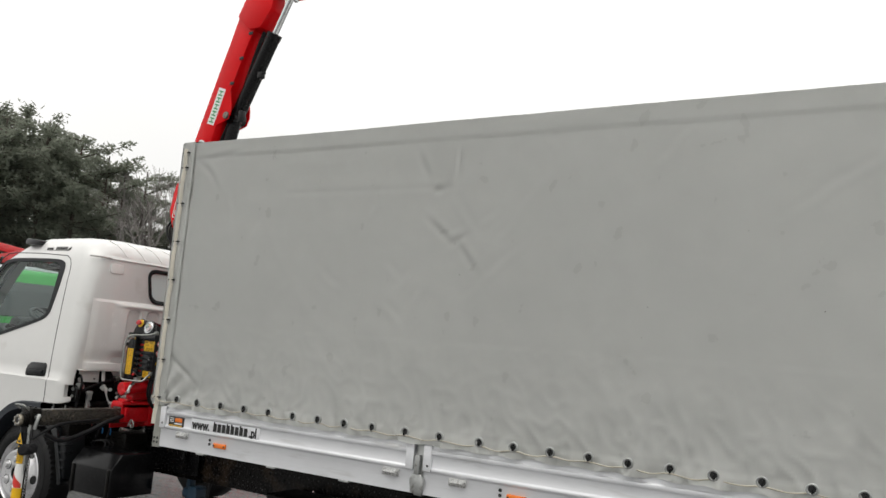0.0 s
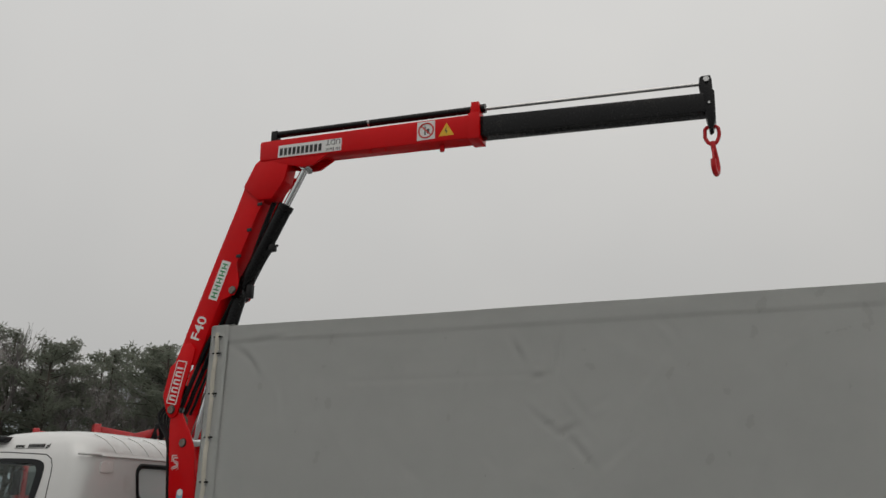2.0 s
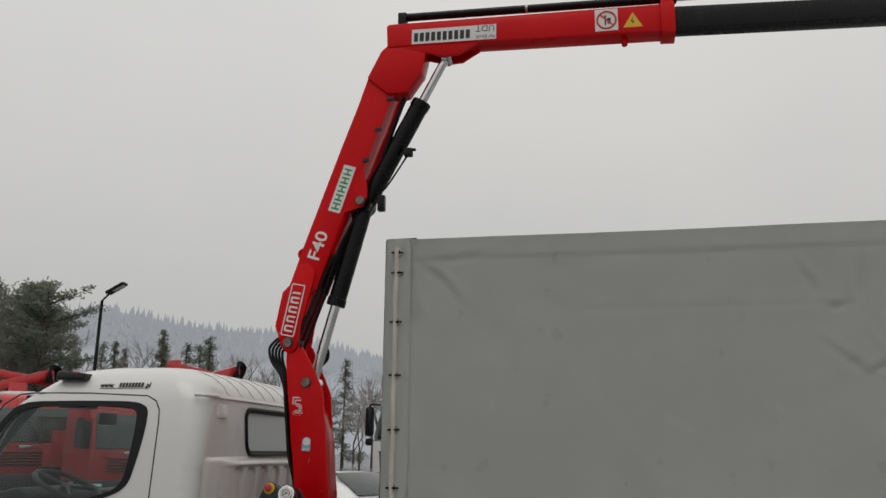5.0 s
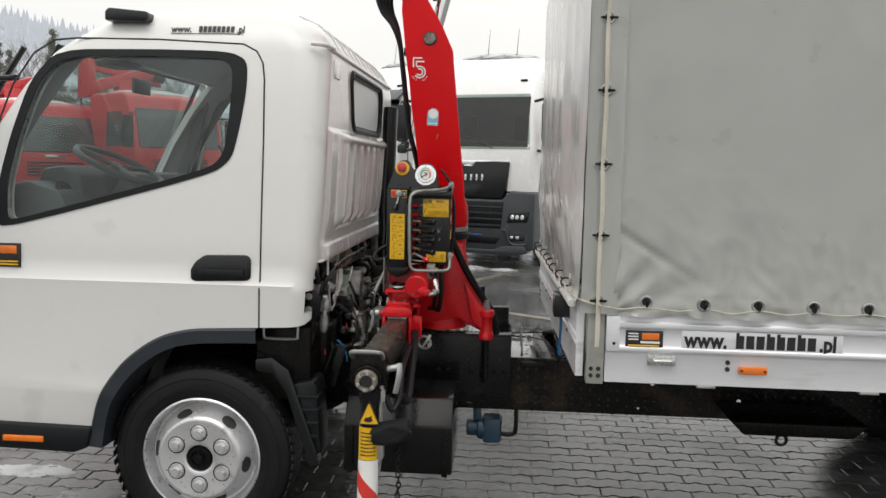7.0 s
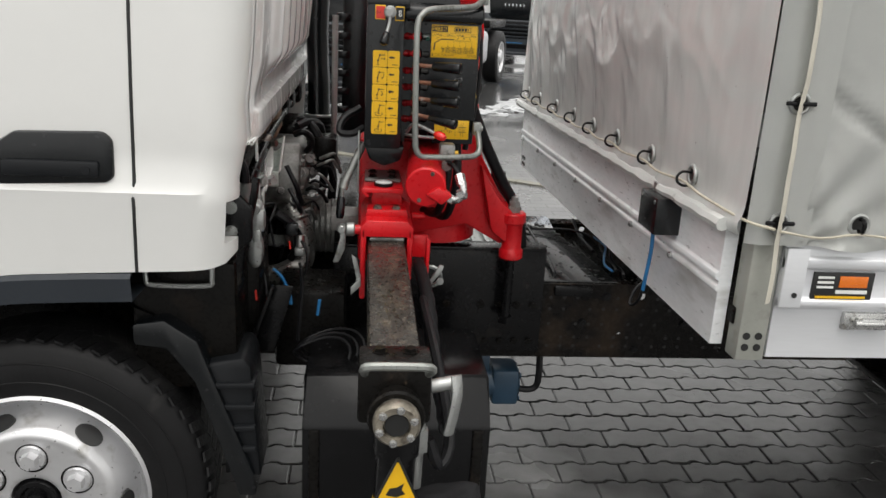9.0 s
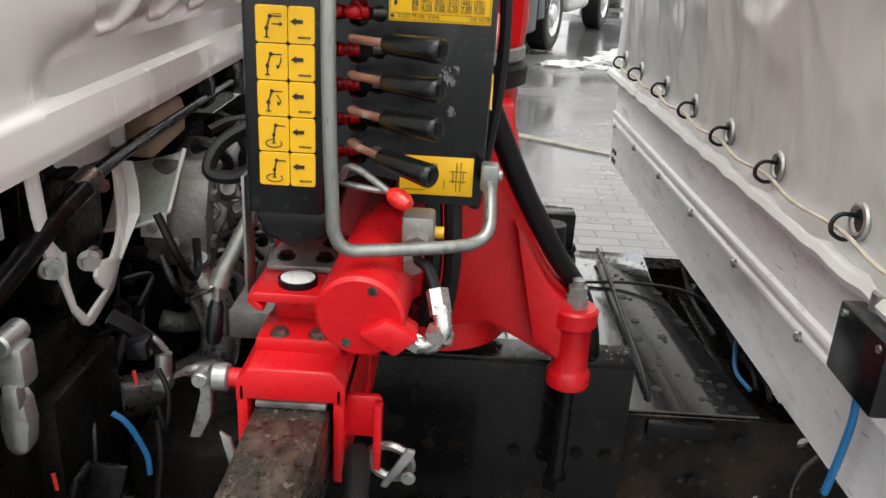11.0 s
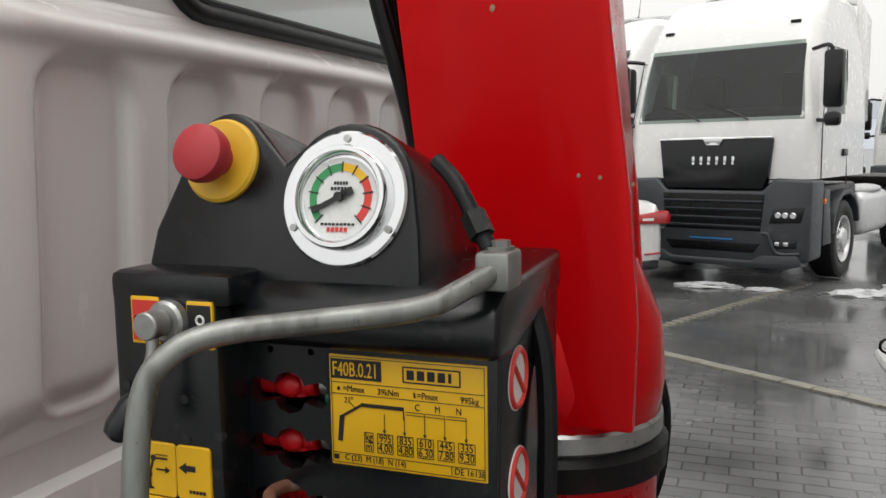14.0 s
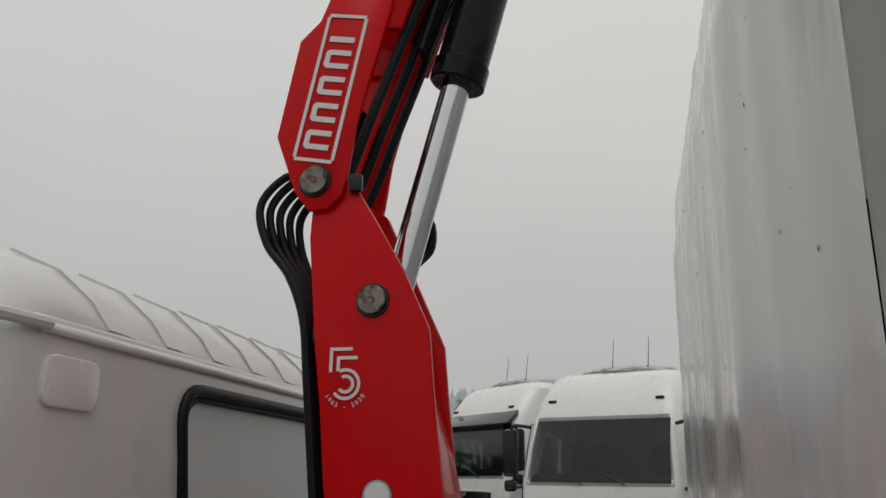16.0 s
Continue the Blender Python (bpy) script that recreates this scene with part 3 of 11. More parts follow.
SIDE = [(0.0, 0.795), (0.0, 0.912), (-0.006, 0.916), (-0.012, 0.924), (-0.012, 0.934), (-0.003, 0.942), (-0.003, 1.004), (-0.012, 1.010), (-0.014, 1.018), (-0.014, 1.03), (-0.006, 1.036), (-0.004, 1.062), (0.03, 1.062), (0.03, 0.795)]
for x0, x1 in ((1.604, 3.60), (3.66, 5.745), (5.805, BX1 - 0.065)):
    for far in (0, 1):
        bm = B()
        pts = [(BW - y, z) if far else (y, z) for y, z in SIDE]
        prism(bm, pts, "x", x0, x1, 0.0012, seg=1)
        board = part("side_board", bm, M_ALU, cargo, "ribbed silver aluminium drop side")
        if far:
            continue
        bm = B()
        box(bm, (x0, -0.019, 0.92), (x0 + 0.05, 0.0, 1.055), 0.003)
        box(bm, (x1 - 0.05, -0.019, 0.92), (x1, 0.0, 1.055), 0.003)
        parts("end_cap", bm, M_ALU, board)
        for xx in (x0 + 0.16, x1 - 0.2):
            bm = B()
            box(bm, (xx, -0.012, 0.868), (xx + 0.105, 0.002, 0.908), 0.003)
            box(bm, (xx + 0.03, -0.03, 0.875), (xx + 0.1, -0.01, 0.9), 0.005)
            cyl(bm, (xx + 0.02, -0.024, 0.888), (xx + 0.085, -0.024, 0.888), 0.008)
            part("toggle_latch", bm, M_STEEL, board, "bright steel toggle latch")
        for xx in (x0 + 0.35, x0 + 0.95, x1 - 0.5):
            bm = B()
            box(bm, (xx, -0.004, 0.785), (xx + 0.07, 0.03, 0.795), 0.002)
            part("hinge", bm, M_GALV, board)
        bm = B()
        cyl(bm, (x0 + 0.03, -0.0215, 0.95), (x0 + 0.03, -0.018, 0.95), 0.006)
        for dz in (0.862, 0.888):
            cyl(bm, (x0 + 0.46, -0.004, dz), (x0 + 0.46, 0.001, dz), 0.009)
        parts("rivet", bm, M_INK, board)
        bm = B()
        box(bm, (x0 + 0.5, -0.013, 0.846), (x0 + 0.606, 0.001, 0.876), 0.004)
        marker = part("side_marker", bm, M_ORANGE, board, "orange side marker lamp")
        bm = B()
        for dx in (0.51, 0.596):
            cyl(bm, (x0 + dx, -0.016, 0.861), (x0 + dx, -0.011, 0.861), 0.005)
        parts("screw", bm, M_INK, marker)
        if x0 < 2:
            # dealer sticker and web address
            bm = B()
            box(bm, (x0 + 0.075, -0.0075, 0.925), (x0 + 0.215, -0.002, 1.0), 0.001)
            st = part("dealer_sticker", bm, M_INK, board, "black dealer sticker with orange emblem")
            bm = B()
            box(bm, (x0 + 0.135, -0.0095, 0.966), (x0 + 0.2, -0.007, 0.992), 0.001)
            part("emblem", bm, M_ORANGE, st)
            bm = B()
            for k in range(3):
                box(bm, (x0 + 0.085, -0.0095, 0.964 + k * 0.011), (x0 + 0.122, -0.007, 0.969 + k * 0.011))
            box(bm, (x0 + 0.13, -0.0095, 0.952), (x0 + 0.202, -0.007, 0.96))
            part("print", bm, M_WHITE_ST, st)
            bm = B()
            box(bm, (x0 + 0.085, -0.0095, 0.941), (x0 + 0.2, -0.007, 0.946))
            box(bm, (x0 + 0.085, -0.0095, 0.931), (x0 + 0.2, -0.007, 0.937))
            part("print", bm, M_YELLOW, st)
            bm = B()
            box(bm, (x0 + 0.285, -0.0065, 0.924), (x0 + 0.875, -0.0035, 1.006), 0.0006)
            st = part("web_sticker", bm, M_ALU, board, "white strip with black web address")
            bm = B()
            lettering(bm, "www.", 0.083, FRONT(x0 + 0.295, -0.008, 0.944), narrow=0.8, bold=0.035)
            lettering(bm, ".pl", 0.083, FRONT(x0 + 0.79, -0.008, 0.944), narrow=0.8, bold=0.035)
            bars(bm, FRONT(x0 + 0.485, -0.008, 0.944), 0.3, 0.05, 8, 0.001, 0.22)
            for k in (0, 3, 4, 6):
                box(bm, (x0 + 0.485 + k * 0.0375, -0.009, 0.99), (x0 + 0.497 + k * 0.0375, -0.0075, 1.004))
            box(bm, (x0 + 0.295, -0.0085, 0.928), (x0 + 0.87, -0.0065, 0.934))
            part("print", bm, M_INK, st)

# front board of the cargo body; the front stands slightly askew to the sides
SKEW = Matrix(((1, -0.024, 0, 0), (0, 1, 0, 0), (0, -0.011, 1, 0), (0, 0, 0, 1)))


def askew(bm):
    bmesh.ops.transform(bm, matrix=SKEW, verts=bm.verts)
    return bm


FPRO = [(0.0, 0.80), (0.0, 0.926), (-0.006, 0.93), (-0.006, 0.94), (-0.001, 0.944), (-0.001, 0.953), (-0.009, 0.957), (-0.009, 0.97), (-0.002, 0.975), (-0.002, 1.1), (-0.006, 1.105), (-0.006, 1.14), (0.03, 1.14), (0.03, 0.80)]
bm = B()
prism(bm, [(1.50 + x, z) for x, z in FPRO], "y", 0.06, BW - 0.06, 0.001, seg=1)
fboard = part("front_board", askew(bm), M_ALU_FRONT, cargo, "worn silver aluminium front board, streaked with dirt")
for k in range(7):
    bm = B()
    y = 0.325 + k * 0.305
    cyl(bm, (1.5, y, 0.932), (1.486, y, 0.932), 0.009, bev=0.003)
    part("bolt", askew(bm), M_STEEL, fboard)
for k in range(2):
    for j in range(2):
        bm = B()
        cyl(bm, (1.5, 2.12 + k * 0.035, 0.82 + j * 0.028), (1.496, 2.12 + k * 0.035, 0.82 + j * 0.028), 0.008)
        part("bolt_hole", askew(bm), M_INK, fboard)

# small black junction box with a blue cable on the front board
jb = thing("junction_box", "small black junction box with blue cable on the aluminium front board", "junction box", (1.47, 0.38, 0.98))
bm = B()
box(bm, (1.425, 0.305, 0.984), (1.494, 0.43, 1.078), 0.004)
lid = part("box_body", bm, M_PLASTIC, jb)
for y in (0.32, 0.415):
    bm = B()
    cyl(bm, (1.423, y, 1.066), (1.426, y, 1.066), 0.005, seg=10)
    part("screw", bm, M_STEEL, lid)
bm = B()
cyl(bm, (1.46, 0.40, 1.075), (1.46, 0.40, 1.10), 0.014, seg=12)
part("gland", bm, M_GALV, jb)
bm = B()
sweep(bm, [(1.46, 0.405, 0.99), (1.462, 0.40, 0.93), (1.46, 0.40, 0.886), (1.458, 0.405, 0.84), (1.458, 0.413, 0.80)], 0.0055, 8, 5)
part("blue_cable", bm, M_BLUECABLE, jb)
bm = B()
sweep(bm, [(1.458, 0.413, 0.802), (1.456, 0.43, 0.765), (1.455, 0.462, 0.739), (1.455, 0.49, 0.732), (1.47, 0.51, 0.76), (1.50, 0.52, 0.79)], 0.0045, 8, 5)
part("black_cable", bm, M_HOSE, jb)


# tarpaulin
def nz(x, y, z, s=1.0):
    return noise.noise(Vector((x * s, y * s, z * s)))


TOP = 2.845
tarp = thing("tarpaulin", "pale grey PVC tarpaulin laced over the cargo body frame, slightly creased", "tarpaulin", (1.5, 0, 1.06))
RC = random.Random(12)
CREASES = [(RC.uniform(1.9, 6.2), RC.uniform(1.5, 2.7), RC.choice((-1, 1)) * RC.uniform(0.6, 1.3), RC.uniform(0.05, 0.11)) for _ in range(12)] + [(4.15, 2.35, 0.9, 0.28), (4.05, 2.05, 0.75, 0.2), (4.7, 1.95, 1.1, 0.25), (5.7, 2.45, 0.6, 0.3), (3.2, 2.4, 1.2, 0.2), (4.9, 2.6, 0.9, 0.15)]
DENTS = [(3.5, 2.601, -1.1, 0.07), (3.62, 2.447, 0.2, 0.03), (3.64, 2.217, -0.7, 0.09), (3.77, 2.166, 0.5, 0.05), (3.83, 2.065, -0.9, 0.08), (4.14, 2.84, 0.05, 0.12), (1.9, 2.74, 0.12, 0.12), (3.74, 2.578, 1.5, 0.1), (1.75, 2.66, -0.6, 0.08), (1.82, 2.60, -0.9, 0.1)]


def side_y(x, z):
    d = -0.014 - 0.004 * nz(x, 0, z, 1.3) - 0.0018 * nz(x, 3, z, 7)
    low = math.exp(-max(0, z - 1.06) / 0.1)
    d -= low * (0.006 * math.sin((x - 1.747) / 0.2 * 2 * math.pi + 1.3) + 0.005 * nz(x, 9, 0, 4) + 0.004)
    lower = math.exp(-max(0, z - 1.06) / 0.3)
    d -= lower * 0.016 * nz(x, 11, z * 0.45, 8) + 0.004 * low * abs(math.sin((x - 1.747) / 0.2 * math.pi))
    d -= 0.006 * nz(x, 13, z, 0.55)
    # fan of folds out of the lower front corner
    if x < 2.25 and z < 1.62:
        a, r = math.atan2(z - 1.02, x - 1.56), math.hypot(x - 1.56, z - 1.02)
        d += 0.014 * math.sin(a * 15 + 1.0 + 1.5 * nz(x, 5, z, 2)) * math.exp(-r / 0.26) * min(1, r / 0.06)
        d += 0.016 * math.exp(-((z - (1.40 - 0.62 * (x - 1.6))) / 0.014) ** 2) * math.exp(-((x - 1.72) / 0.14) ** 2)
    for cx, cz, an, ln in CREASES:
        u = (x - cx) * math.cos(an) + (z - cz) * math.sin(an)
        v = -(x - cx) * math.sin(an) + (z - cz) * math.cos(an)
        v += 0.02 * nz(u, cx, cz, 9)
        d += 0.0013 * math.exp(-(u / ln) ** 2) * (math.exp(-((v - 0.018) / 0.02) ** 2) - math.exp(-((v + 0.018) / 0.02) ** 2))
    # a sharp fold line, pressed dents and the welded hem
    d += 0.0012 * math.exp(-((z - 2.465) / 0.012) ** 2) * (1 if 2.5 < x < 3.7 else 0)
    for cx, cz, an, ln in DENTS:
        u = (x - cx) * math.cos(an) + (z - cz) * math.sin(an)
        v = -(x - cx) * math.sin(an) + (z - cz) * math.cos(an)
        if abs(u) < ln * 2.5 and abs(v) < 0.09:
            d += 0.0042 * math.exp(-(u / ln) ** 2) * math.exp(-(v / 0.015) ** 2) - 0.0022 * math.exp(-(u / ln) ** 2) * math.exp(-((v - 0.036) / 0.02) ** 2)
    if z < 1.6:
        near = math.exp(-max(0, z - 1.06) / 0.2)
        d -= 0.011 * near * max(0.0, 1 - 3.2 * abs(nz(x, 21, z * 0.55, 5.5))) + 0.008 * near * max(0.0, 1 - 3 * abs(nz(x + 0.3 * z, 25, z * 0.8, 12)))
    d -= 0.0009 * max(0.0, 1 - 9 * abs(nz(x + 0.5 * z, 31, z, 1.1)))
    d -= 0.0025 if z < 1.125 else 0
    # seam under the roof edge
    d -= 0.003 if z > TOP - 0.1 else 0
    return d


bm = B()
xs = [1.625 + i * 0.0135 for i in range(int((BX1 - 1.625) / 0.0135) + 1)]
zs = [1.058 + i * (TOP - 1.058) / 130 for i in range(131)]
gv = [[bm.verts.new((x, side_y(x, z), z + (0.004 * math.sin(x * 31) + 0.004 * nz(x, 2, 1, 6) if z < 1.06 else 0)- 0.006 * max(0, nz(x, 1, 1, 0.7)) * max(0, (z - 2.4) / 0.445))) for x in xs] for z in zs]
for i in range(len(zs) - 1):
    for j in range(len(xs) - 1):
        bm.faces.new((gv[i][j], gv[i][j + 1], gv[i + 1][j + 1], gv[i + 1][j]))
ring = gv[-1]
back = [bm.verts.new((v.co.x, 0.05, v.co.z + 0.008)) for v in ring]
mid = [bm.verts.new((v.co.x, BW / 2, TOP + 0.02 + 0.01 * nz(v.co.x, 4, 4, 0.8))) for v in ring]
fare = [bm.verts.new((v.co.x, BW, TOP)) for v in ring]
fard = [bm.verts.new((v.co.x, BW, 1.06)) for v in ring]
for a, b in ((ring, back), (back, mid), (mid, fare), (fare, fard)):
    for j in range(len(xs) - 1):
        bm.faces.new((a[j], a[j + 1], b[j + 1], b[j]))
bm.faces.new([gv[i][-1] for i in range(len(zs))] + [back[-1], mid[-1], fare[-1], fard[-1]])
bmesh.ops.solidify(bm, geom=bm.faces[:], thickness=0.0025)
part("side_sheet", bm, M_TARP, tarp, "pale grey side and roof sheet", smooth=60)

# overlapping flap round the front corner, with the lacing
bm = B()
fx = [1.505, 1.52, 1.535, 1.55, 1.565, 1.58, 1.6, 1.62, 1.638, 1.64]
rows = []
for i in range(60):
    z = 1.062 + i * (TOP - 1.056) / 59
    rows.append([bm.verts.new((x, (-0.022 if x > 1.53 else (-0.021 + (1.535 - x) * 0.35)) + 0.003 * nz(x * 4, 7, z, 4) - 0.003 * math.exp(-((x - 1.62) / 0.006) ** 2), z)) for x in fx])
for a, b in zip(rows, rows[1:]):
    for j in range(len(fx) - 1):
        bm.faces.new((a[j], a[j + 1], b[j + 1], b[j]))
bmesh.ops.solidify(bm, geom=bm.faces[:], thickness=0.002)
part("corner_flap", bm, M_TARP, tarp, "overlapping corner flap of the tarpaulin", smooth=60)


def front_x(y, z):
    e = min(1, min(y, BW - y) / 0.25)
    d = 1.502 - 0.04 * min(1, min(y, BW - y) / 0.5) * max(0.0, min(1.0, (z - 1.15) / 0.35)) * max(0.0, min(1.0, (TOP - z) / 0.3)) - 0.014 * e * (0.5 + 0.5 * nz(1, y, z * 0.35, 1.6)) - 0.004 * nz(2, y, z * 0.2, 9) * e
    low = math.exp(-max(0, z - 1.09) / 0.3)
    d -= low * 0.016 * (0.4 + math.sin((y - 0.3) / 0.28 * 2 * math.pi) * 0.35 + 0.5 * nz(3, y, z * 0.5, 6))
    d -= 0.008 * math.sin(y * 17 + 3.0 * (z - 1.9) * (1 if y > 1.2 else -1) + 2 * nz(4, y, z, 1.5)) * math.exp(-((z - 1.75) / 0.32) ** 2) * 0.7
    d -= 0.009 * e * max(0.0, 1 - 3.4 * abs(nz(6, y * 0.9 + 0.2 * z, z * 0.55, 5))) * math.exp(-((z - 1.4) / 0.28) ** 2)
    d -= 0.0035 * e * max(0.0, 1 - 3 * abs(nz(8, y - 0.3 * z, z * 0.6, 11))) * math.exp(-((z - 1.4) / 0.3) ** 2)
    d -= 0.012 * math.exp(-((z - 1.1) / 0.02) ** 2)
    return d


bm = B()
ys = [0.0 + i * BW / 170 for i in range(171)]
zs = [1.078 + i * (TOP - 1.078) / 120 for i in range(121)]
gv = [[bm.verts.new((front_x(y, z), y - 0.012 if y < 0.01 else y, z + (0.008 * nz(5, y, 0, 5) if z < 1.085 else 0))) for y in ys] for z in zs]
for i in range(len(zs) - 1):
    for j in range(len(ys) - 1):
        bm.faces.new((gv[i][j], gv[i][j + 1], gv[i + 1][j + 1], gv[i + 1][j]))
tb = [bm.verts.new((1.66, v.co.y + 0.01, TOP + 0.012)) for v in gv[-1]]
for j in range(len(ys) - 1):
    bm.faces.new((gv[-1][j], gv[-1][j + 1], tb[j + 1], tb[j]))
part("front_sheet", askew(bm), M_TARP_WET, tarp, "wet shiny front sheet with drops and vertical creases", smooth=60)
# dark drips and dirt specks on the sheets
rs = random.Random(31)
bm = B()
for _ in range(110):
    y, z = rs.uniform(0.08, 1.9), rs.uniform(1.2, 2.78)
    ball(bm, SKEW @ Vector((front_x(y, z) - 0.001, y, z)), rs.uniform(0.001, 0.0022), (0.3, 0.8, rs.uniform(1.0, 2.6)), 1)
for _ in range(12):
    x, z = rs.uniform(1.8, 6.8), rs.uniform(1.3, 2.75)
    ball(bm, (x, side_y(x, z) - 0.0005, z), rs.uniform(0.0015, 0.0035), (0.8, 0.2, rs.uniform(0.7, 1.6)), 1)
tagged(part("dirt_specks", bm, M_SPECK, tarp), "dark drips and dirt specks", kind="stuff")
bm = B()
sweep(bm, [(1.474 - 0.002 * math.sin(i * 1.9), 0.03 + i * 0.045, 1.092 + 0.002 * math.sin(i * 2.3)) for i in range(50)], 0.016, n=3)
part("front_hem", askew(bm), M_TARP, tarp, "pale rolled hem of the front sheet")


def eyelet(c, axis, parent, hook):
    """An oval metal eyelet with the dark staple that sticks through it."""
    a = Vector(axis)
    bm = B()
    torus(bm, c, axis, 0.021, 0.0055, 20, 8)
    ey = part("eyelet", bm, M_GALV, parent, "round galvanised eyelet")
    bm = B()
    cyl(bm, Vector(c) - a * 0.004, Vector(c) + a * 0.0005, 0.018, seg=16)
    part("opening", bm, M_INK, ey)
    bm = B()
    if hook == "front":
        sweep(bm, [Vector(c) + Vector(d) for d in ((0.0, 0.006, 0.004), (-0.022, 0.006, 0.006), (-0.034, 0.004, -0.004), (-0.034, 0.0, -0.018), (-0.02, -0.004, -0.026), (-0.002, -0.004, -0.022))], 0.0035, 6, 4)
    else:
        sweep(bm, [Vector(c) + Vector(d) for d in ((0.002, 0.0, 0.012), (0.002, -0.014, 0.012), (0.003, -0.018, 0.0), (0.002, -0.014, -0.014), (0.002, 0.0, -0.014))], 0.0045, 6, 4)
    part("staple", bm, M_HOSE if hook == "front" else M_BLACK, ey)


ES = [1.747, 1.956, 2.155, 2.354, 2.552, 2.75, 2.935, 3.13, 3.32, 3.538, 3.757, 3.998, 4.191, 4.39, 4.584, 4.782, 4.973, 5.167, 5.369, 5.566, 5.76, 5.96, 6.16, 6.36, 6.56, 6.76, 6.96, 7.16, 7.36]
for x in ES:
    eyelet((x, side_y(x, 1.112) - 0.003, 1.112), (0, -1, 0), tarp, "side")
FE = [0.25, 0.53, 0.805, 1.065, 1.325, 1.585, 1.84, 2.08]
for y in FE:
    eyelet(SKEW @ Vector((front_x(y, 1.155) - 0.003, y, 1.155)), (-1, 0, 0), tarp, "front")
LZ = [2.775, 2.67, 2.42, 2.157, 1.895, 1.625, 1.36, 1.112]
for z in LZ:
    bm = B()
    torus(bm, (1.567, -0.026, z), (0, -1, 0), 0.019, 0.0045, 20, 8)
    ey = part("eyelet", bm, M_GALV, tarp, "round galvanised eyelet")
    bm = B()
    cyl(bm, (1.567, -0.021, z), (1.567, -0.0265, z), 0.017, seg=16)
    part("opening", bm, M_INK, ey)
    bm = B()
    box(bm, (1.536, -0.034, z - 0.004), (1.600, -0.026, z + 0.005), 0.003)
    part("staple", bm, M_BLACK, ey)
bm = B()
sweep(bm, [(1.567 + 0.002 * math.sin(i), -0.03 if i % 4 == 2 else -0.037, 2.80 - i * 0.0665) for i in range(29)], 0.013, 8, 2, flat=0.18)
part("lacing_strap", bm, M_STRAP, tarp, "beige webbing strap threaded down the corner")
bm = B()
pts = [(1.567, -0.04, 1.098)]
for x in ES:
    pts += [(x - 0.09, -0.038, 1.083 + 0.003 * math.sin(x * 40)), (x, -0.034, 1.094)]
sweep(bm, pts, 0.0028, 6, 3)
part("side_rope", bm, M_ROPE, tarp, "thin beige rope along the hem")
bm = B()
pts = [(1.555, -0.036, 1.1), (1.50, -0.01, 1.112)]
for y in FE:
    pts += [(1.462, y - 0.12, 1.132), (1.466, y, 1.14)]
sweep(bm, pts, 0.0035, 6, 4)
part("front_rope", askew(bm), M_ROPE, tarp, "thin beige rope along the front hem")

# ---- the truck: chassis, wheels, cab ----
truck = thing("truck", "white light-duty cab-over truck with black chassis", "truck", (0, 1.13, 0))
for y0, y1 in ((0.75, 0.82), (1.46, 1.53)):
    s = 1 if y0 < 1 else -1
    yo, yi = (y0, y1) if s > 0 else (y1, y0)
    bm = B()
    prism(bm, [(yo, 0.445), (yi, 0.445), (yi, 0.453), (yo + s * 0.008, 0.453), (yo + s * 0.008, 0.687), (yi, 0.687), (yi, 0.695), (yo, 0.695)], "x", -1.0, 7.4, 0.0015, seg=1)
    me = to_mesh(bm)
    holes = B()
    for k in range(30):
        for j, z in enumerate((0.478, 0.53, 0.6, 0.655)):
            x = 1.06 + k * 0.062 + (0.03 if j % 2 else 0)
            if (k * 7 + j * 3) % 13 == 0:
                cyl(holes, (x, y0 - 0.02, z), (x, y1 + 0.02, z), 0.012 if k % 2 == 0 else 0.007, seg=12)
    for k in range(16):
        cyl(holes, (1.34 + 0.07 * k, y0 + s * 0.045 if s > 0 else y1 - 0.045, 0.67), (1.34 + 0.07 * k, y0 + 0.045 if s > 0 else y1 - 0.045, 0.72), 0.009, seg=12)
    rail = mesh_part("chassis_rail", hollow(me, [to_mesh(holes)]), M_RAIL, truck, "dirty black perforated chassis rail")
    if s > 0:
        bm = B()
        for k in range(24):
            for j, z in enumerate((0.478, 0.565, 0.655)):
                x = 1.25 + k * 0.11 + 0.04 * (j % 2)
                if (k * 5 + j) % 3 == 0:
                    hexbolt(bm, (x, 0.75, z), (0, -1, 0), 0.011)
        parts("rail_bolt", bm, M_BLACK, rail)
        bm = B()
        for k in range(70):
            for j, z in enumerate((0.485, 0.515, 0.56, 0.61, 0.648)):
                if (k * 5 + j * 7) % 4:
                    cyl(bm, (1.25 + k * 0.043, 0.7488, z), (1.25 + k * 0.043, 0.7505, z), 0.0055, seg=8)
        tagged(part("rail_hole", bm, M_INK, rail), "small round holes in rows", kind="stuff")
for x in (-0.6, 0.35, 1.5, 2.5, 3.6, 4.8, 6.2):
    bm = B()
    box(bm, (x, 0.82, 0.5), (x + 0.09, 1.46, 0.66), 0.008)
    part("cross_member", bm, M_BLACK_DIRTY, truck)
# wet perforated plate behind the crane
bm = B()
prism(bm, [(1.16, 0.752), (1.50, 0.752), (1.47, 1.0), (1.425, 1.31), (1.44, 1.528), (1.16, 1.528)], "z", 0.697, 0.704, 0.002)
plate = part("top_plate", bm, mat("wet_black_plate", (0.012, 0.0125, 0.013), 0.14, var=0.3, scale=9, bump=0.25, bscale=40, rvar=0.12, coat=0.8, spec=0.7), truck, "wet black perforated frame plate")
rs = random.Random(9)
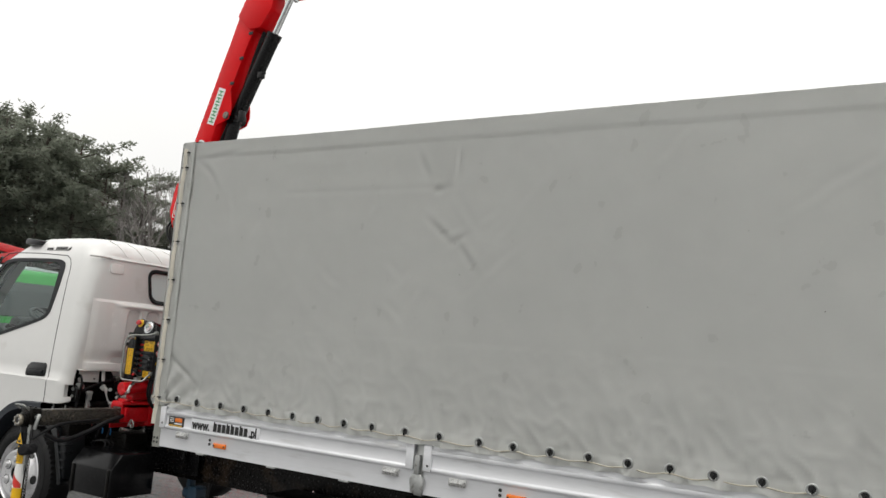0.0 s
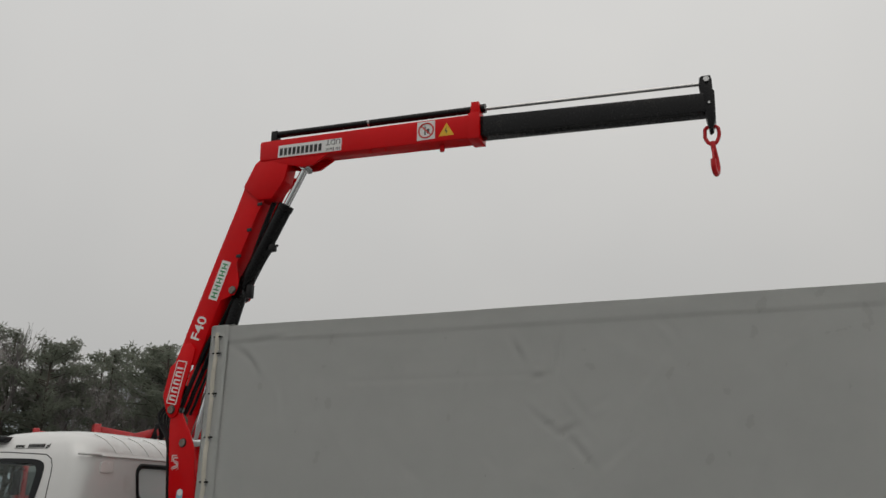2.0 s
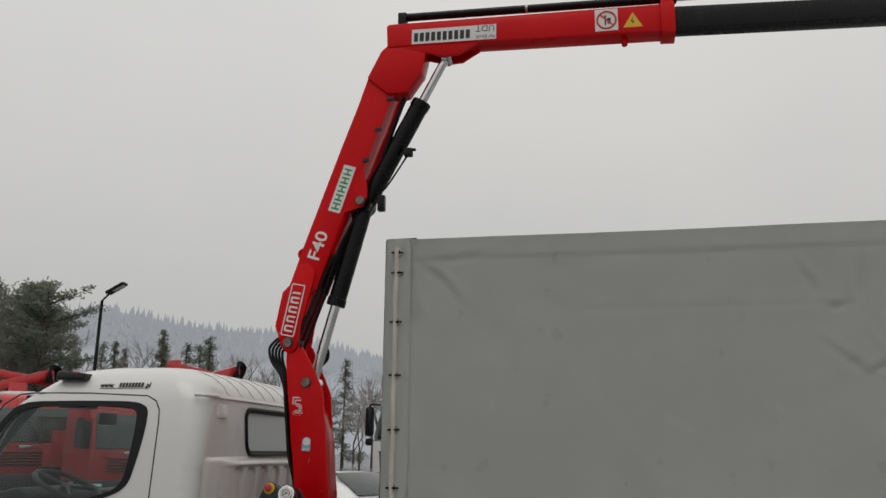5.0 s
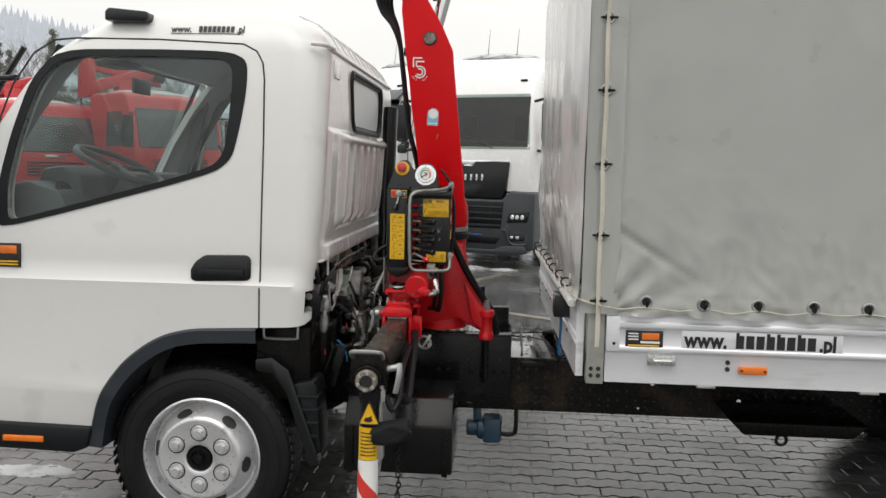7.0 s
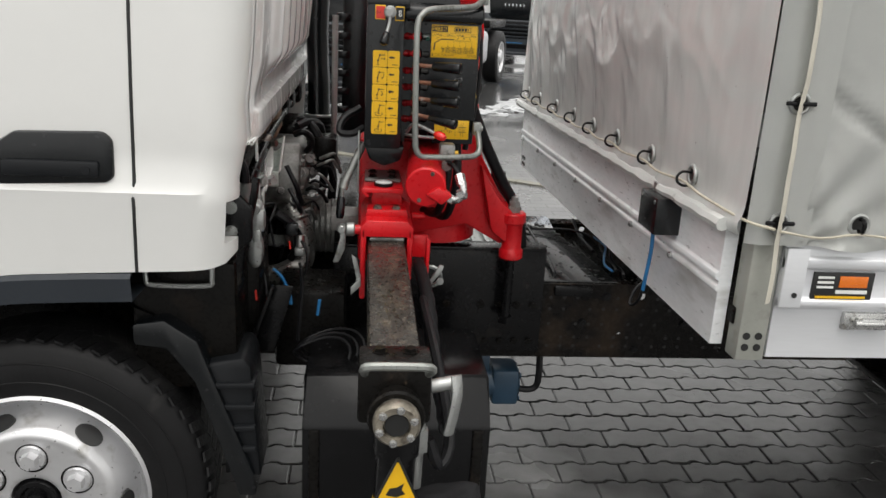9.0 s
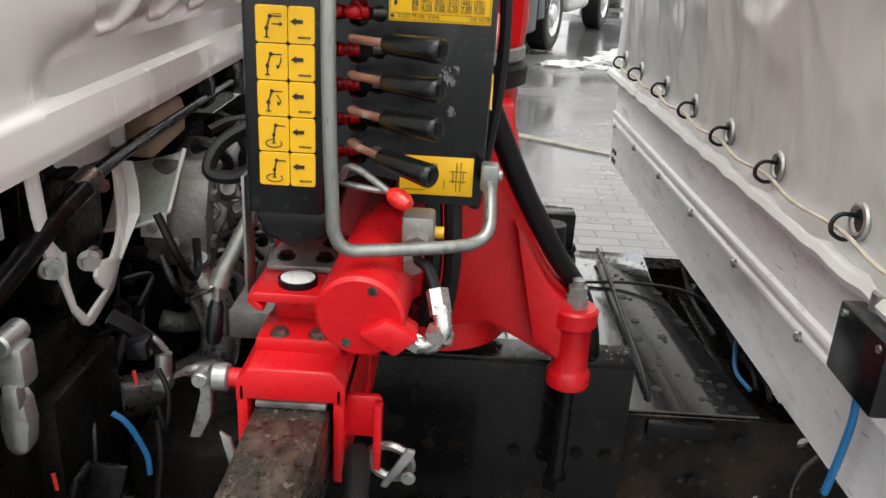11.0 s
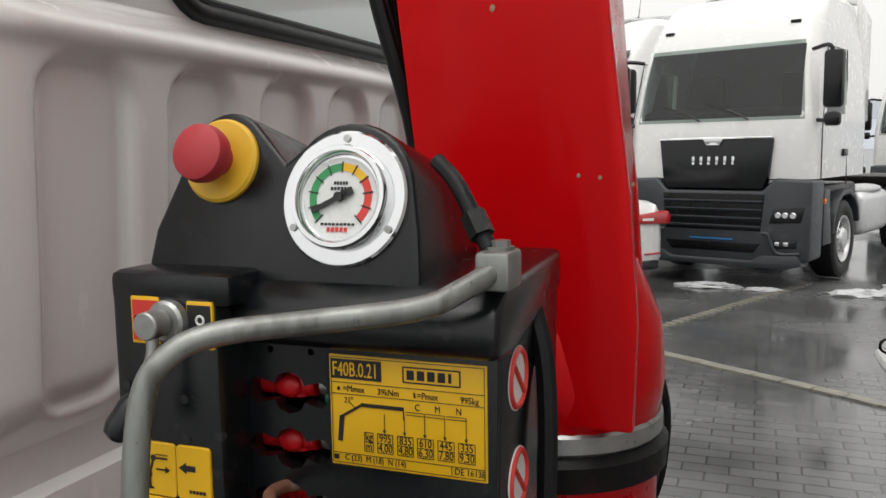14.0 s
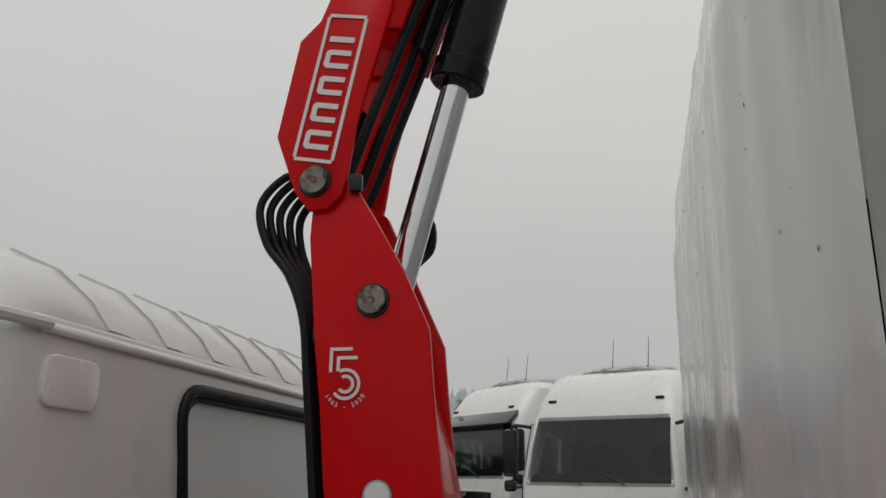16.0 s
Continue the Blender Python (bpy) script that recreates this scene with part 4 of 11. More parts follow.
for k in range(34):
    x, y = rs.uniform(1.33, 1.46), rs.uniform(0.77, 1.45)
    if x > 1.49 - (y - 0.75) * 0.11:
        continue
    bm = B()
    cyl(bm, (x, y, 0.7035), (x, y, 0.7055), rs.choice((0.005, 0.006, 0.01)), seg=12)
    part("plate_hole", bm, M_INK, plate)
bm = B()
sweep(bm, [(1.305, 0.785, 0.704), (1.308, 0.80, 0.716), (1.31, 0.9, 0.724), (1.311, 1.1, 0.724), (1.314, 1.35, 0.724), (1.315, 1.5, 0.72)], 0.005, 10, 5)
part("lip", bm, M_BLACK, plate)
verts, faces = [], []
for k in range(420):
    if k < 300:
        x, y, z = rs.uniform(1.17, 1.46), rs.uniform(0.76, 1.5), 0.704
    else:
        x, y, z = rs.uniform(0.85, 1.25), rs.uniform(0.703, 0.766), 0.820
    r = rs.uniform(0.001, 0.0035)
    o = len(verts)
    verts.append((x, y, z + r * 0.55))
    verts += [(x + r * math.cos(q * 1.0472), y + r * math.sin(q * 1.0472), z + 0.0002) for q in range(6)]
    faces += [(o, o + 1 + q, o + 1 + (q + 1) % 6) for q in range(6)]
me = bpy.data.meshes.new("water_drops")
me.from_pydata(verts, [], faces)
tagged(mesh_part("water_drops", me, M_DROP, truck, smooth=80), "rain drops on the black frame plates", kind="stuff")
bm = B()
box(bm, (1.17, 1.50, 0.704), (1.26, 1.54, 0.722), 0.006)
part("lashing_plate", bm, M_BLACK, truck)
# loose cables on the frame
for pts, r, ma in (([(1.26, 1.30, 0.71), (1.36, 1.30, 0.715), (1.47, 1.24, 0.73), (1.53, 1.15, 0.73)], 0.004, M_HOSE), ([(1.53, 1.15, 0.73), (1.545, 1.06, 0.725), (1.52, 0.98, 0.715), (1.50, 0.90, 0.71), (1.505, 0.83, 0.712)], 0.004, M_BLUECABLE),
                   ([(1.56, 1.2, 0.75), (1.53, 1.05, 0.71), (1.54, 0.93, 0.70), (1.52, 0.84, 0.71)], 0.004, M_HOSE), ([(1.58, 1.1, 0.74), (1.55, 1.0, 0.70), (1.56, 0.9, 0.69), (1.54, 0.82, 0.70)], 0.005, M_HOSE), ([(1.50, 1.35, 0.74), (1.49, 1.2, 0.72), (1.50, 1.05, 0.71)], 0.006, M_HOSE)):
    bm = B()
    sweep(bm, pts, r, 8, 5)
    part("cable", bm, ma, truck)
bm = B()
box(bm, (1.30, 0.735, 0.655), (1.42, 0.76, 0.69), 0.006)
part("bracket", bm, M_BLACK, truck)
bm = B()
box(bm, (0.95, 0.775, 0.775), (1.12, 1.05, 0.792), 0.004)
for k in range(4):
    box(bm, (0.96 + k * 0.042, 0.785, 0.79), (0.975 + k * 0.042, 1.04, 0.806), 0.003)
for k in range(5):
    box(bm, (0.98, 0.80 + 0.05 * k, 0.79), (1.05, 0.812 + 0.05 * k, 0.80), 0.002)
part("battery_grid", bm, M_GALV, truck, "wet ribbed metal grid between the rails")
bm = B()
box(bm, (1.10, 1.55, 0.50), (1.24, 1.8, 0.74), 0.01)
part("far_box", bm, M_BLACK, truck, "black steel box on the far side")
# tanks below the body
bm = B()
prism(bm, [(0.12, 0.345), (0.5, 0.345), (0.5, 0.645), (0.2, 0.645), (0.12, 0.545)], "x", 0.572, 1.02, 0.008)
tank = part("hydraulic_tank", bm, mat("glossy_black_tank", (0.005, 0.005, 0.0055), 0.2, var=0.25, scale=8, bump=0.06, bscale=60, rvar=0.08, spec=0.22), truck, "black steel tank with a bevelled top edge")
bm = B()
for x in (0.6, 0.99):
    box(bm, (x - 0.012, 0.112, 0.34), (x + 0.012, 0.13, 0.54), 0.003)
parts("tank_strap", bm, M_BLACK_DIRTY, tank)
bm = B()
prism(bm, [(2.2, 0.54), (2.26, 0.48), (2.72, 0.48), (2.78, 0.54)], "y", 0.4, 0.72, 0.01)
prism(bm, [(3.0, 0.54), (3.06, 0.475), (3.3, 0.475), (3.36, 0.54)], "y", 0.4, 0.72, 0.01)
parts("air_tank", bm, M_BLACK_DIRTY, truck)
bm = B()
torus(bm, (2.45, 0.5, 0.435), (0, 1, 0), 0.022, 0.007)
part("tie_ring", bm, M_BLACK, truck)
bm = B()
cyl(bm, (1.10, 0.80, 0.335), (1.22, 0.80, 0.335), 0.055, bev=0.008)
box(bm, (1.13, 0.745, 0.275), (1.215, 0.855, 0.395), 0.01)
cyl(bm, (1.05, 0.80, 0.335), (1.12, 0.80, 0.335), 0.04, bev=0.006)
box(bm, (1.08, 0.77, 0.38), (1.12, 0.83, 0.44), 0.006)
for dy in (-0.04, 0.04):
    for dz in (-0.04, 0.04):
        hexbolt(bm, (1.216, 0.80 + dy, 0.335 + dz), (1, 0, 0), 0.008)
pump = part("hydraulic_pump", bm, M_BLUEPUMP, truck, "dark blue hydraulic pump")
bm = B()
sweep(bm, [(1.21, 0.80, 0.31), (1.26, 0.80, 0.305), (1.285, 0.80, 0.32), (1.29, 0.80, 0.37), (1.29, 0.82, 0.45)], 0.011)
part("hose", bm, M_HOSE, pump)


def wheel(name, cx, y, side, label):
    """A truck wheel; y is the outer face of the tyre, side the way it faces."""
    w = bm = B()
    s = side
    c = Vector((cx, y, 0.383))
    prof = [(0.238, 0.01), (0.25, -0.003), (0.275, -0.008), (0.325, -0.01), (0.355, 0.004), (0.373, 0.014), (0.380, 0.03), (0.383, 0.05), (0.383, 0.16), (0.373, 0.197), (0.33, 0.21), (0.25, 0.205), (0.238, 0.19)]
    lathe(bm, prof, c, c + Vector((0, -s, 0)), 72)
    tyre = part(name, bm, M_RUBBER, truck, label)
    bm = B()
    for k in range(60):
        a = 2 * math.pi * k / 60
        for h in (0.035, 0.11):
            m = Matrix.Translation(c) @ Matrix.Rotation(a, 4, "Y") @ Matrix.Translation((0, -s * h - s * 0.0, 0.382))
            box(bm, (-0.011, -0.032, -0.004), (0.011, 0.032, 0.0015), 0, m @ Matrix.Rotation(0.35 if h > 0.1 else -0.35, 4, "Z"))
    for k in range(2):
        torus(bm, c + Vector((0, s * 0.0085, 0)), (0, 1, 0), 0.285 + k * 0.045, 0.0022, 72, 5)
    part("tread", bm, M_RUBBER, tyre)
    bm = B()
    # rim with dished disc
    lathe(bm, [(0.247, -0.004), (0.250, 0.004), (0.243, 0.009), (0.236, 0.002), (0.232, -0.03), (0.222, -0.05), (0.212, -0.052), (0.2, -0.03), (0.182, 0.012), (0.172, 0.03), (0.164, 0.034), (0.155, 0.032), (0.075, 0.030), (0.062, 0.03), (0.056, 0.026), (0.054, -0.03), (0.0, -0.03)], c, c + Vector((0, s, 0)), 72)
    rim = part("rim", bm, M_RIM, tyre, "silver steel rim with six nuts")
    for k in range(6):
        a = math.pi / 2 + k * math.pi / 3
        d = Vector((math.cos(a), 0, math.sin(a)))
        bm = B()
        p = c + d * 0.11 + Vector((0, s * 0.03, 0))
        cyl(bm, p - Vector((0, s * 0.001, 0)), p + Vector((0, s * 0.006, 0)), 0.033, 0.029, seg=24)
        cyl(bm, p, p + Vector((0, s * 0.026, 0)), 0.021, 0.018, seg=6)
        part("wheel_nut", bm, M_RIM, tyre)
        # thin dark ring stands in for the shade round the boss
        bm = B()
        torus(bm, p + Vector((0, s * 0.0005, 0)), (0, 1, 0), 0.0345, 0.0022, 24, 6)
        part("boss_groove", bm, M_BLACK_DIRTY, tyre)
        a -= radians(38)
        d = Vector((math.cos(a), 0, math.sin(a)))
        t = Vector((-d.z, 0, d.x))
        nrm = (d * 0.75 + Vector((0, s, 0)) * 0.5).normalized()
        bm = B()
        tt = B()
        bmesh.ops.create_cone(tt, cap_ends=True, segments=20, radius1=0.5, radius2=0.5, depth=1)
        bt = nrm.cross(t)
        p = c + d * 0.188 + Vector((0, -s * 0.003, 0))
        mm = Matrix((( *t, 0), (*bt, 0), (*nrm, 0), (0, 0, 0, 1))).transposed()
        mm.translation = p
        merge(bm, tt, mm @ Matrix.Diagonal((0.066, 0.044, 0.012, 1)))
        part("hand_hole", bm, M_INK, tyre)
    bm = B()
    lathe(bm, [(0.052, -0.02), (0.052, 0.02), (0.046, 0.03), (0.036, 0.03), (0.03, 0.022), (0.022, 0.022), (0.018, 0.036), (0, 0.038)], c, c + Vector((0, s, 0)), 24)
    part("hub", bm, M_BLACK, tyre)


wheel("front_wheel", -0.022, 0.105, -1, "black truck tyre on a silver six-nut rim")
wheel("front_wheel", -0.022, 2.155, 1, "black truck tyre on a silver six-nut rim")
wheel("rear_wheel", 3.6, 0.12, -1, "black truck tyre on a silver six-nut rim")
wheel("rear_wheel", 3.6, 2.14, 1, "black truck tyre on a silver six-nut rim")
bm = B()
cyl(bm, (-0.02, 0.3, 0.37), (-0.02, 1.96, 0.37), 0.05)
cyl(bm, (3.6, 0.3, 0.383), (3.6, 1.96, 0.383), 0.08)
box(bm, (3.45, 1.0, 0.25), (3.75, 1.28, 0.5), 0.06)
parts("axle", bm, M_BLACK_DIRTY, truck)

# cab shell: plan outlines stacked upwards
LEVELS = [(0.50, -1.10, 0.40, 0.080, 0.12), (0.66, -1.13, 0.405, 0.056, 0.13), (0.72, -1.13, 0.407, 0.060, 0.13), (0.95, -1.135, 0.430, 0.056, 0.095), (1.08, -1.14, 0.436, 0.053, 0.095), (1.115, -1.14, 0.437, 0.050, 0.095), (1.135, -1.13, 0.438, 0.064, 0.09),
          (1.20, -1.12, 0.452, 0.068, 0.085), (1.22, -1.12, 0.455, 0.068, 0.085), (1.29, -1.11, 0.452, 0.070, 0.085), (1.38, -1.08, 0.463, 0.075, 0.095), (1.45, -1.06, 0.468, 0.078, 0.10), (1.70, -0.93, 0.48, 0.094, 0.11), (1.90, -0.80, 0.482, 0.115, 0.12), (2.04, -0.69, 0.48, 0.140, 0.14),
          (2.09, -0.63, 0.472, 0.155, 0.16), (2.14, -0.56, 0.446, 0.178, 0.17), (2.19, -0.50, 0.395, 0.212, 0.18), (2.225, -0.42, 0.31, 0.275, 0.18), (2.25, -0.33, 0.21, 0.39, 0.17), (2.265, -0.24, 0.11, 0.55, 0.15), (2.270, -0.16, 0.03, 0.72, 0.09)]


def outline(x0, x1, y0, y1, r, n=7):
    pts = []
    for cx, cy, a0 in ((x1 - r, y1 - r, 0), (x0 + r, y1 - r, 90), (x0 + r, y0 + r, 180), (x1 - r, y0 + r, 270)):
        pts += [(cx + r * math.cos(radians(a0 + 90 * k / n)), cy + r * math.sin(radians(a0 + 90 * k / n))) for k in range(n + 1)]
    return pts


def shell(levels, inset=0.0):
    bm = B()
    rings = []
    for z, xf, xr, yn, r in levels:
        pts = outline(xf + inset, xr - inset, yn + inset, 2.26 - yn - inset, r)
        rings.append([bm.verts.new((x, y, z)) for x, y in pts])
    for a, b in zip(rings, rings[1:]):
        k = len(a)
        for j in range(k):
            bm.faces.new((a[j], a[(j + 1) % k], b[(j + 1) % k], b[j]))
    bm.faces.new(rings[0][::-1])
    bm.faces.new(rings[-1])
    return bm


def dense(levels, step=0.03):
    out = [levels[0]]
    for a, b in zip(levels, levels[1:]):
        k = max(1, int((b[0] - a[0]) / step))
        out += [tuple(p + (q - p) * i / k for p, q in zip(a, b)) for i in range(1, k + 1)]
    return out


SIDE_WIN = [(-0.60, 2.018), (-0.25, 2.022), (0.05, 2.018), (0.108, 1.985), (0.112, 1.90), (0.10, 1.75), (0.085, 1.64), (0.04, 1.585), (-0.14, 1.53), (-0.58, 1.408), (-0.795, 1.35), (-0.815, 1.375), (-0.812, 1.51), (-0.765, 1.695), (-0.69, 1.91)]
WIN_RIM = [(-0.62, 2.045), (-0.25, 2.05), (0.09, 2.045), (0.168, 2.01), (0.172, 1.90), (0.146, 1.733), (0.118, 1.62), (0.055, 1.565), (-0.14, 1.505), (-0.58, 1.383), (-0.84, 1.318), (-0.865, 1.36), (-0.85, 1.51), (-0.80, 1.70), (-0.725, 1.92)]


def rounded(pts):
    for _ in range(2):
        pts = [p for a, b in zip(pts, pts[1:] + pts[:1]) for p in ((a[0] * 0.8 + b[0] * 0.2, a[1] * 0.8 + b[1] * 0.2), (a[0] * 0.2 + b[0] * 0.8, a[1] * 0.2 + b[1] * 0.8))]
    return pts


SIDE_WIN, WIN_RIM = rounded(SIDE_WIN), rounded(WIN_RIM)
ARCH = [(v.x, v.y) for v in smooth_line([(-0.512, 0.3, 0), (-0.474, 0.518, 0), (-0.432, 0.639, 0), (-0.359, 0.749, 0), (-0.276, 0.83, 0), (-0.17, 0.896, 0), (-0.049, 0.929, 0), (0.1, 0.939, 0), (0.24, 0.945, 0)], 4)] + [(0.385, 0.951), (0.412, 0.956), (0.434, 0.975), (0.45, 1.0), (0.8, 1.0), (0.8, 0.3)]
RW = [(y + (0.05 if y < 1.1 else -0.05) * (2.03 - z) / 0.26, z) for y, z in outline(0.667, 1.593, 1.767, 2.03, 0.068, 6)]
cut = []
bm = shell([(0.94, *LEVELS[2][1:])] + [v for v in LEVELS[4:] if v[0] < 2.21], 0.045)
cut.append(to_mesh(bm))
bm = B()
prism(bm, SIDE_WIN, "y", -0.2, 0.4)
prism(bm, SIDE_WIN, "y", 1.9, 2.6)
cut.append(to_mesh(bm))
bm = B()
prism(bm, ARCH, "y", -0.2, 2.6)
cut.append(to_mesh(bm))
bm = B()
prism(bm, RW, "x", 0.36, 0.7)
cut.append(to_mesh(bm))
bm = B()
box(bm, (0.20, 0.145, 0.80), (0.70, 2.115, 1.207))
cut.append(to_mesh(bm))
bm = B()
box(bm, (0.38, 0.09, 1.002), (0.52, 0.20, 1.092))
cut.append(to_mesh(bm))
bm = B()
prism(bm, [(0.28, 1.30), (1.98, 1.30), (1.92, 2.07), (0.34, 2.07)], "x", -1.6, -0.58)
cut.append(to_mesh(bm))
me = hollow(to_mesh(shell(LEVELS)), cut)
cab = mesh_part("cab", me, M_WHITE, truck, "white painted steel cab shell", smooth=35)

# belt crease, door gap lines, lower sill
def yside(z):
    for a, b in zip(LEVELS, LEVELS[1:]):
        if a[0] <= z <= b[0]:
            return a[3] + (b[3] - a[3]) * (z - a[0]) / (b[0] - a[0])
    return LEVELS[0][3]


def on_side(pts, off=0.0):
    return [(x, yside(z) - off, z) for x, z in pts]


def dense_line(pts, step=0.03):
    out = []
    for a, b in zip(pts, pts[1:]):
        k = max(1, int(math.dist(a, b) / step))
        out += [(a[0] + (b[0] - a[0]) * i / k, a[1] + (b[1] - a[1]) * i / k) for i in range(k)]
    return out + [pts[-1]]


def closed(pts):
    return pts + [pts[0]]


bm = B()
gap = [(0.236, 0.945), (0.239, 1.134), (0.241, 1.35), (0.245, 1.69), (0.241, 1.93), (0.231, 2.0), (0.205, 2.045), (0.148, 2.074), (-0.2, 2.09), (-0.55, 2.093), (-0.64, 2.085), (-0.72, 2.03), (-0.80, 1.90), (-0.88, 1.68), (-0.935, 1.45), (-0.96, 1.1), (-0.955, 0.62)]
sweep(bm, on_side(dense_line(gap), -0.0015), 0.0042, 6, 1)
part("door_gap", bm, M_INK, cab)


def window_surround(side):
    """A flat black rubber frame between the paint and the pane, 4 mm proud of the paint."""
    y = (lambda z, off: yside(z) + off) if side < 0 else (lambda z, off: 2.26 - yside(z) - off)
    bm = B()
    rings = [[bm.verts.new((x, y(z, off), z)) for x, z in ring] for ring, off in ((WIN_RIM, 0.002), (WIN_RIM, -0.004), (SIDE_WIN, -0.004), (SIDE_WIN, 0.03))]
    for a, b in zip(rings, rings[1:]):
        for j in range(len(a)):
            bm.faces.new((a[j], a[(j + 1) % len(a)], b[(j + 1) % len(a)], b[j]))
    part("window_gasket", bm, M_PLASTIC_GREY, cab, "black rubber window surround", smooth=30)


window_surround(-1)
window_surround(1)
pts = closed(SIDE_WIN)
bm = B()
vs = [bm.verts.new((x, yside(z) + 0.018, z)) for x, z in pts[:-1]]
f = bm.faces.new(vs)
bmesh.ops.triangulate(bm, faces=[f])
w = part("side_window", bm, M_GLASS, cab, "clear door window", smooth=60)
w.visible_shadow = False
bm = B()
vs = [bm.verts.new((x, 2.26 - yside(z) - 0.018, z)) for x, z in pts[:-1]]
f = bm.faces.new(vs)
bmesh.ops.triangulate(bm, faces=[f])
w = part("side_window", bm, M_GLASS, cab, "clear door window", smooth=60)
w.visible_shadow = False
# windscreen
bm = B()
ws = [(-1.108, 0.27, 1.29), (-1.108, 1.99, 1.29), (-0.72, 1.93, 2.08), (-0.72, 0.33, 2.08)]
f = bm.faces.new([bm.verts.new(v) for v in ws])
w = part("windscreen", bm, M_GLASS, cab, "clear windscreen")
w.visible_shadow = False
bm = B()
sweep(bm, ws + [ws[0]], 0.014, 8, 1)
part("windscreen_gasket", bm, M_RUBBER, cab)
# rear window
bm = B()
sweep(bm, [(0.483, y, z) for y, z in closed(RW)], 0.0125, 10, 1)
part("rear_gasket", bm, M_HOSE, cab, "black rubber rear window surround")
bm = B()
sweep(bm, [(0.479, 1.13 + (y - 1.13) * 0.966, 1.8985 + (z - 1.8985) * 0.88) for y, z in closed(RW)], 0.006, 8, 1)
part("filler_strip", bm, M_HOSE, cab, "thin black rubber filler strip")
bm = B()
f = bm.faces.new([bm.verts.new((0.472, y, z)) for y, z in RW])
w = part("rear_window", bm, M_GLASS_TINT, cab, "misted wet rear window with a pale reflection in its film")
w.visible_shadow = False
# pressed rear wall: ledge, ribs, emboss, lower flange
def step(a, b, v):
    v = min(1.0, max(0.0, (v - a) / (b - a)))
    return v * v * (3 - 2 * v)


def rear_at(z):
    """How far back the cab shell reaches at a height."""
    for a, b in zip(LEVELS, LEVELS[1:]):
        if a[0] <= z <= b[0]:
            return a[2] + (b[2] - a[2]) * (z - a[0]) / (b[0] - a[0])
    return LEVELS[-1][2]


def rear_x(y, z):
    """The pressed sheet: an overhanging ledge, sunk panels with round ends, a fold under and the flange."""
    x = rear_at(z) + 0.012
    inside = step(0.36, 0.50, y) * step(0.36, 0.50, 2.26 - y)
    x += inside * 0.010 * step(1.755, 1.72, z) * step(1.694, 1.712, z)
    x += inside * 0.020 * step(1.755, 1.715, z) * step(1.30, 1.375, z)
    k = round((y - 0.565) / 0.182)
    if -1 < k < 7:
        dy, dz = abs(y - 0.565 - 0.182 * k), max(0.0, z - 1.648, 1.385 - z)
        d = math.hypot(max(0.0, dy - 0.018), dz) if dz > 0 else max(0.0, dy - 0.018)
        x -= 0.017 * step(0.052, 0.034, d)
    low = step(1.375, 1.285, z)
    x -= (0.006 + 0.012 * inside) * low * step(1.262, 1.272, z)
    x += 0.004 * step(1.272, 1.262, z) * step(0.20, 0.30, y)
    return x


bm = B()
NY, NZ = 300, 104
grid = []
for j in range(NZ + 1):
    z = 1.204 + (1.757 - 1.204) * j / NZ
    row = []
    for i in range(NY + 1):
        y = 0.185 + (2.075 - 0.185) * i / NY
        edge = step(0.175, 0.25, y) * step(2.085, 2.01, y) * step(1.757, 1.732, z)
        row.append(bm.verts.new((rear_at(z) + 0.001 + (rear_x(y, z) - rear_at(z) - 0.001) * edge, y, z)))
    grid.append(row)
for a, b in zip(grid, grid[1:]):
    for i in range(NY):
        bm.faces.new((a[i], a[i + 1], b[i + 1], b[i]))
part("rear_panel", bm, M_WHITE_DIRTY_LIFTED, cab, "white pressed rear panel, dirty and rain streaked", smooth=50)
bm = B()
sweep(bm, [(0.452, 0.158, 1.206), (0.459, 0.20, 1.205), (0.461, 0.24, 1.205), (0.462, 1.13, 1.208), (0.461, 2.04, 1.205)], 0.0048, 8, 5)
part("rear_lip", bm, M_WHITE_DIRTY_LIFTED, cab, "white folded lip under the rear wall")
bm = B()
prism(bm, outline(0.30, 0.425, 1.962, 2.038, 0.022, 6), "x", 0.474, 0.4885, 0.009, seg=4)
part("rear_emboss", bm, M_WHITE_DIRTY_LIFTED, cab)
bm = B()
prism(bm, [(0.455, 2.072), (0.4835, 2.066), (0.4865, 2.073), (0.4835, 2.080), (0.479, 2.083), (0.476, 2.092), (0.452, 2.099)], "y", 0.285, 1.98, 0.004)
gut = part("roof_gutter", bm, M_WHITE, cab, "white roof seam over the rear wall")
bm = B()
yg = yside(2.078)
sweep(bm, [(0.484, 0.30, 2.079), (0.482, 0.275, 2.079), (0.472, yg + 0.035, 2.079), (0.45, yg + 0.012, 2.08), (0.42, yg + 0.004, 2.081)], 0.010, 8, 5)
part("seam_end", bm, M_WHITE, gut)
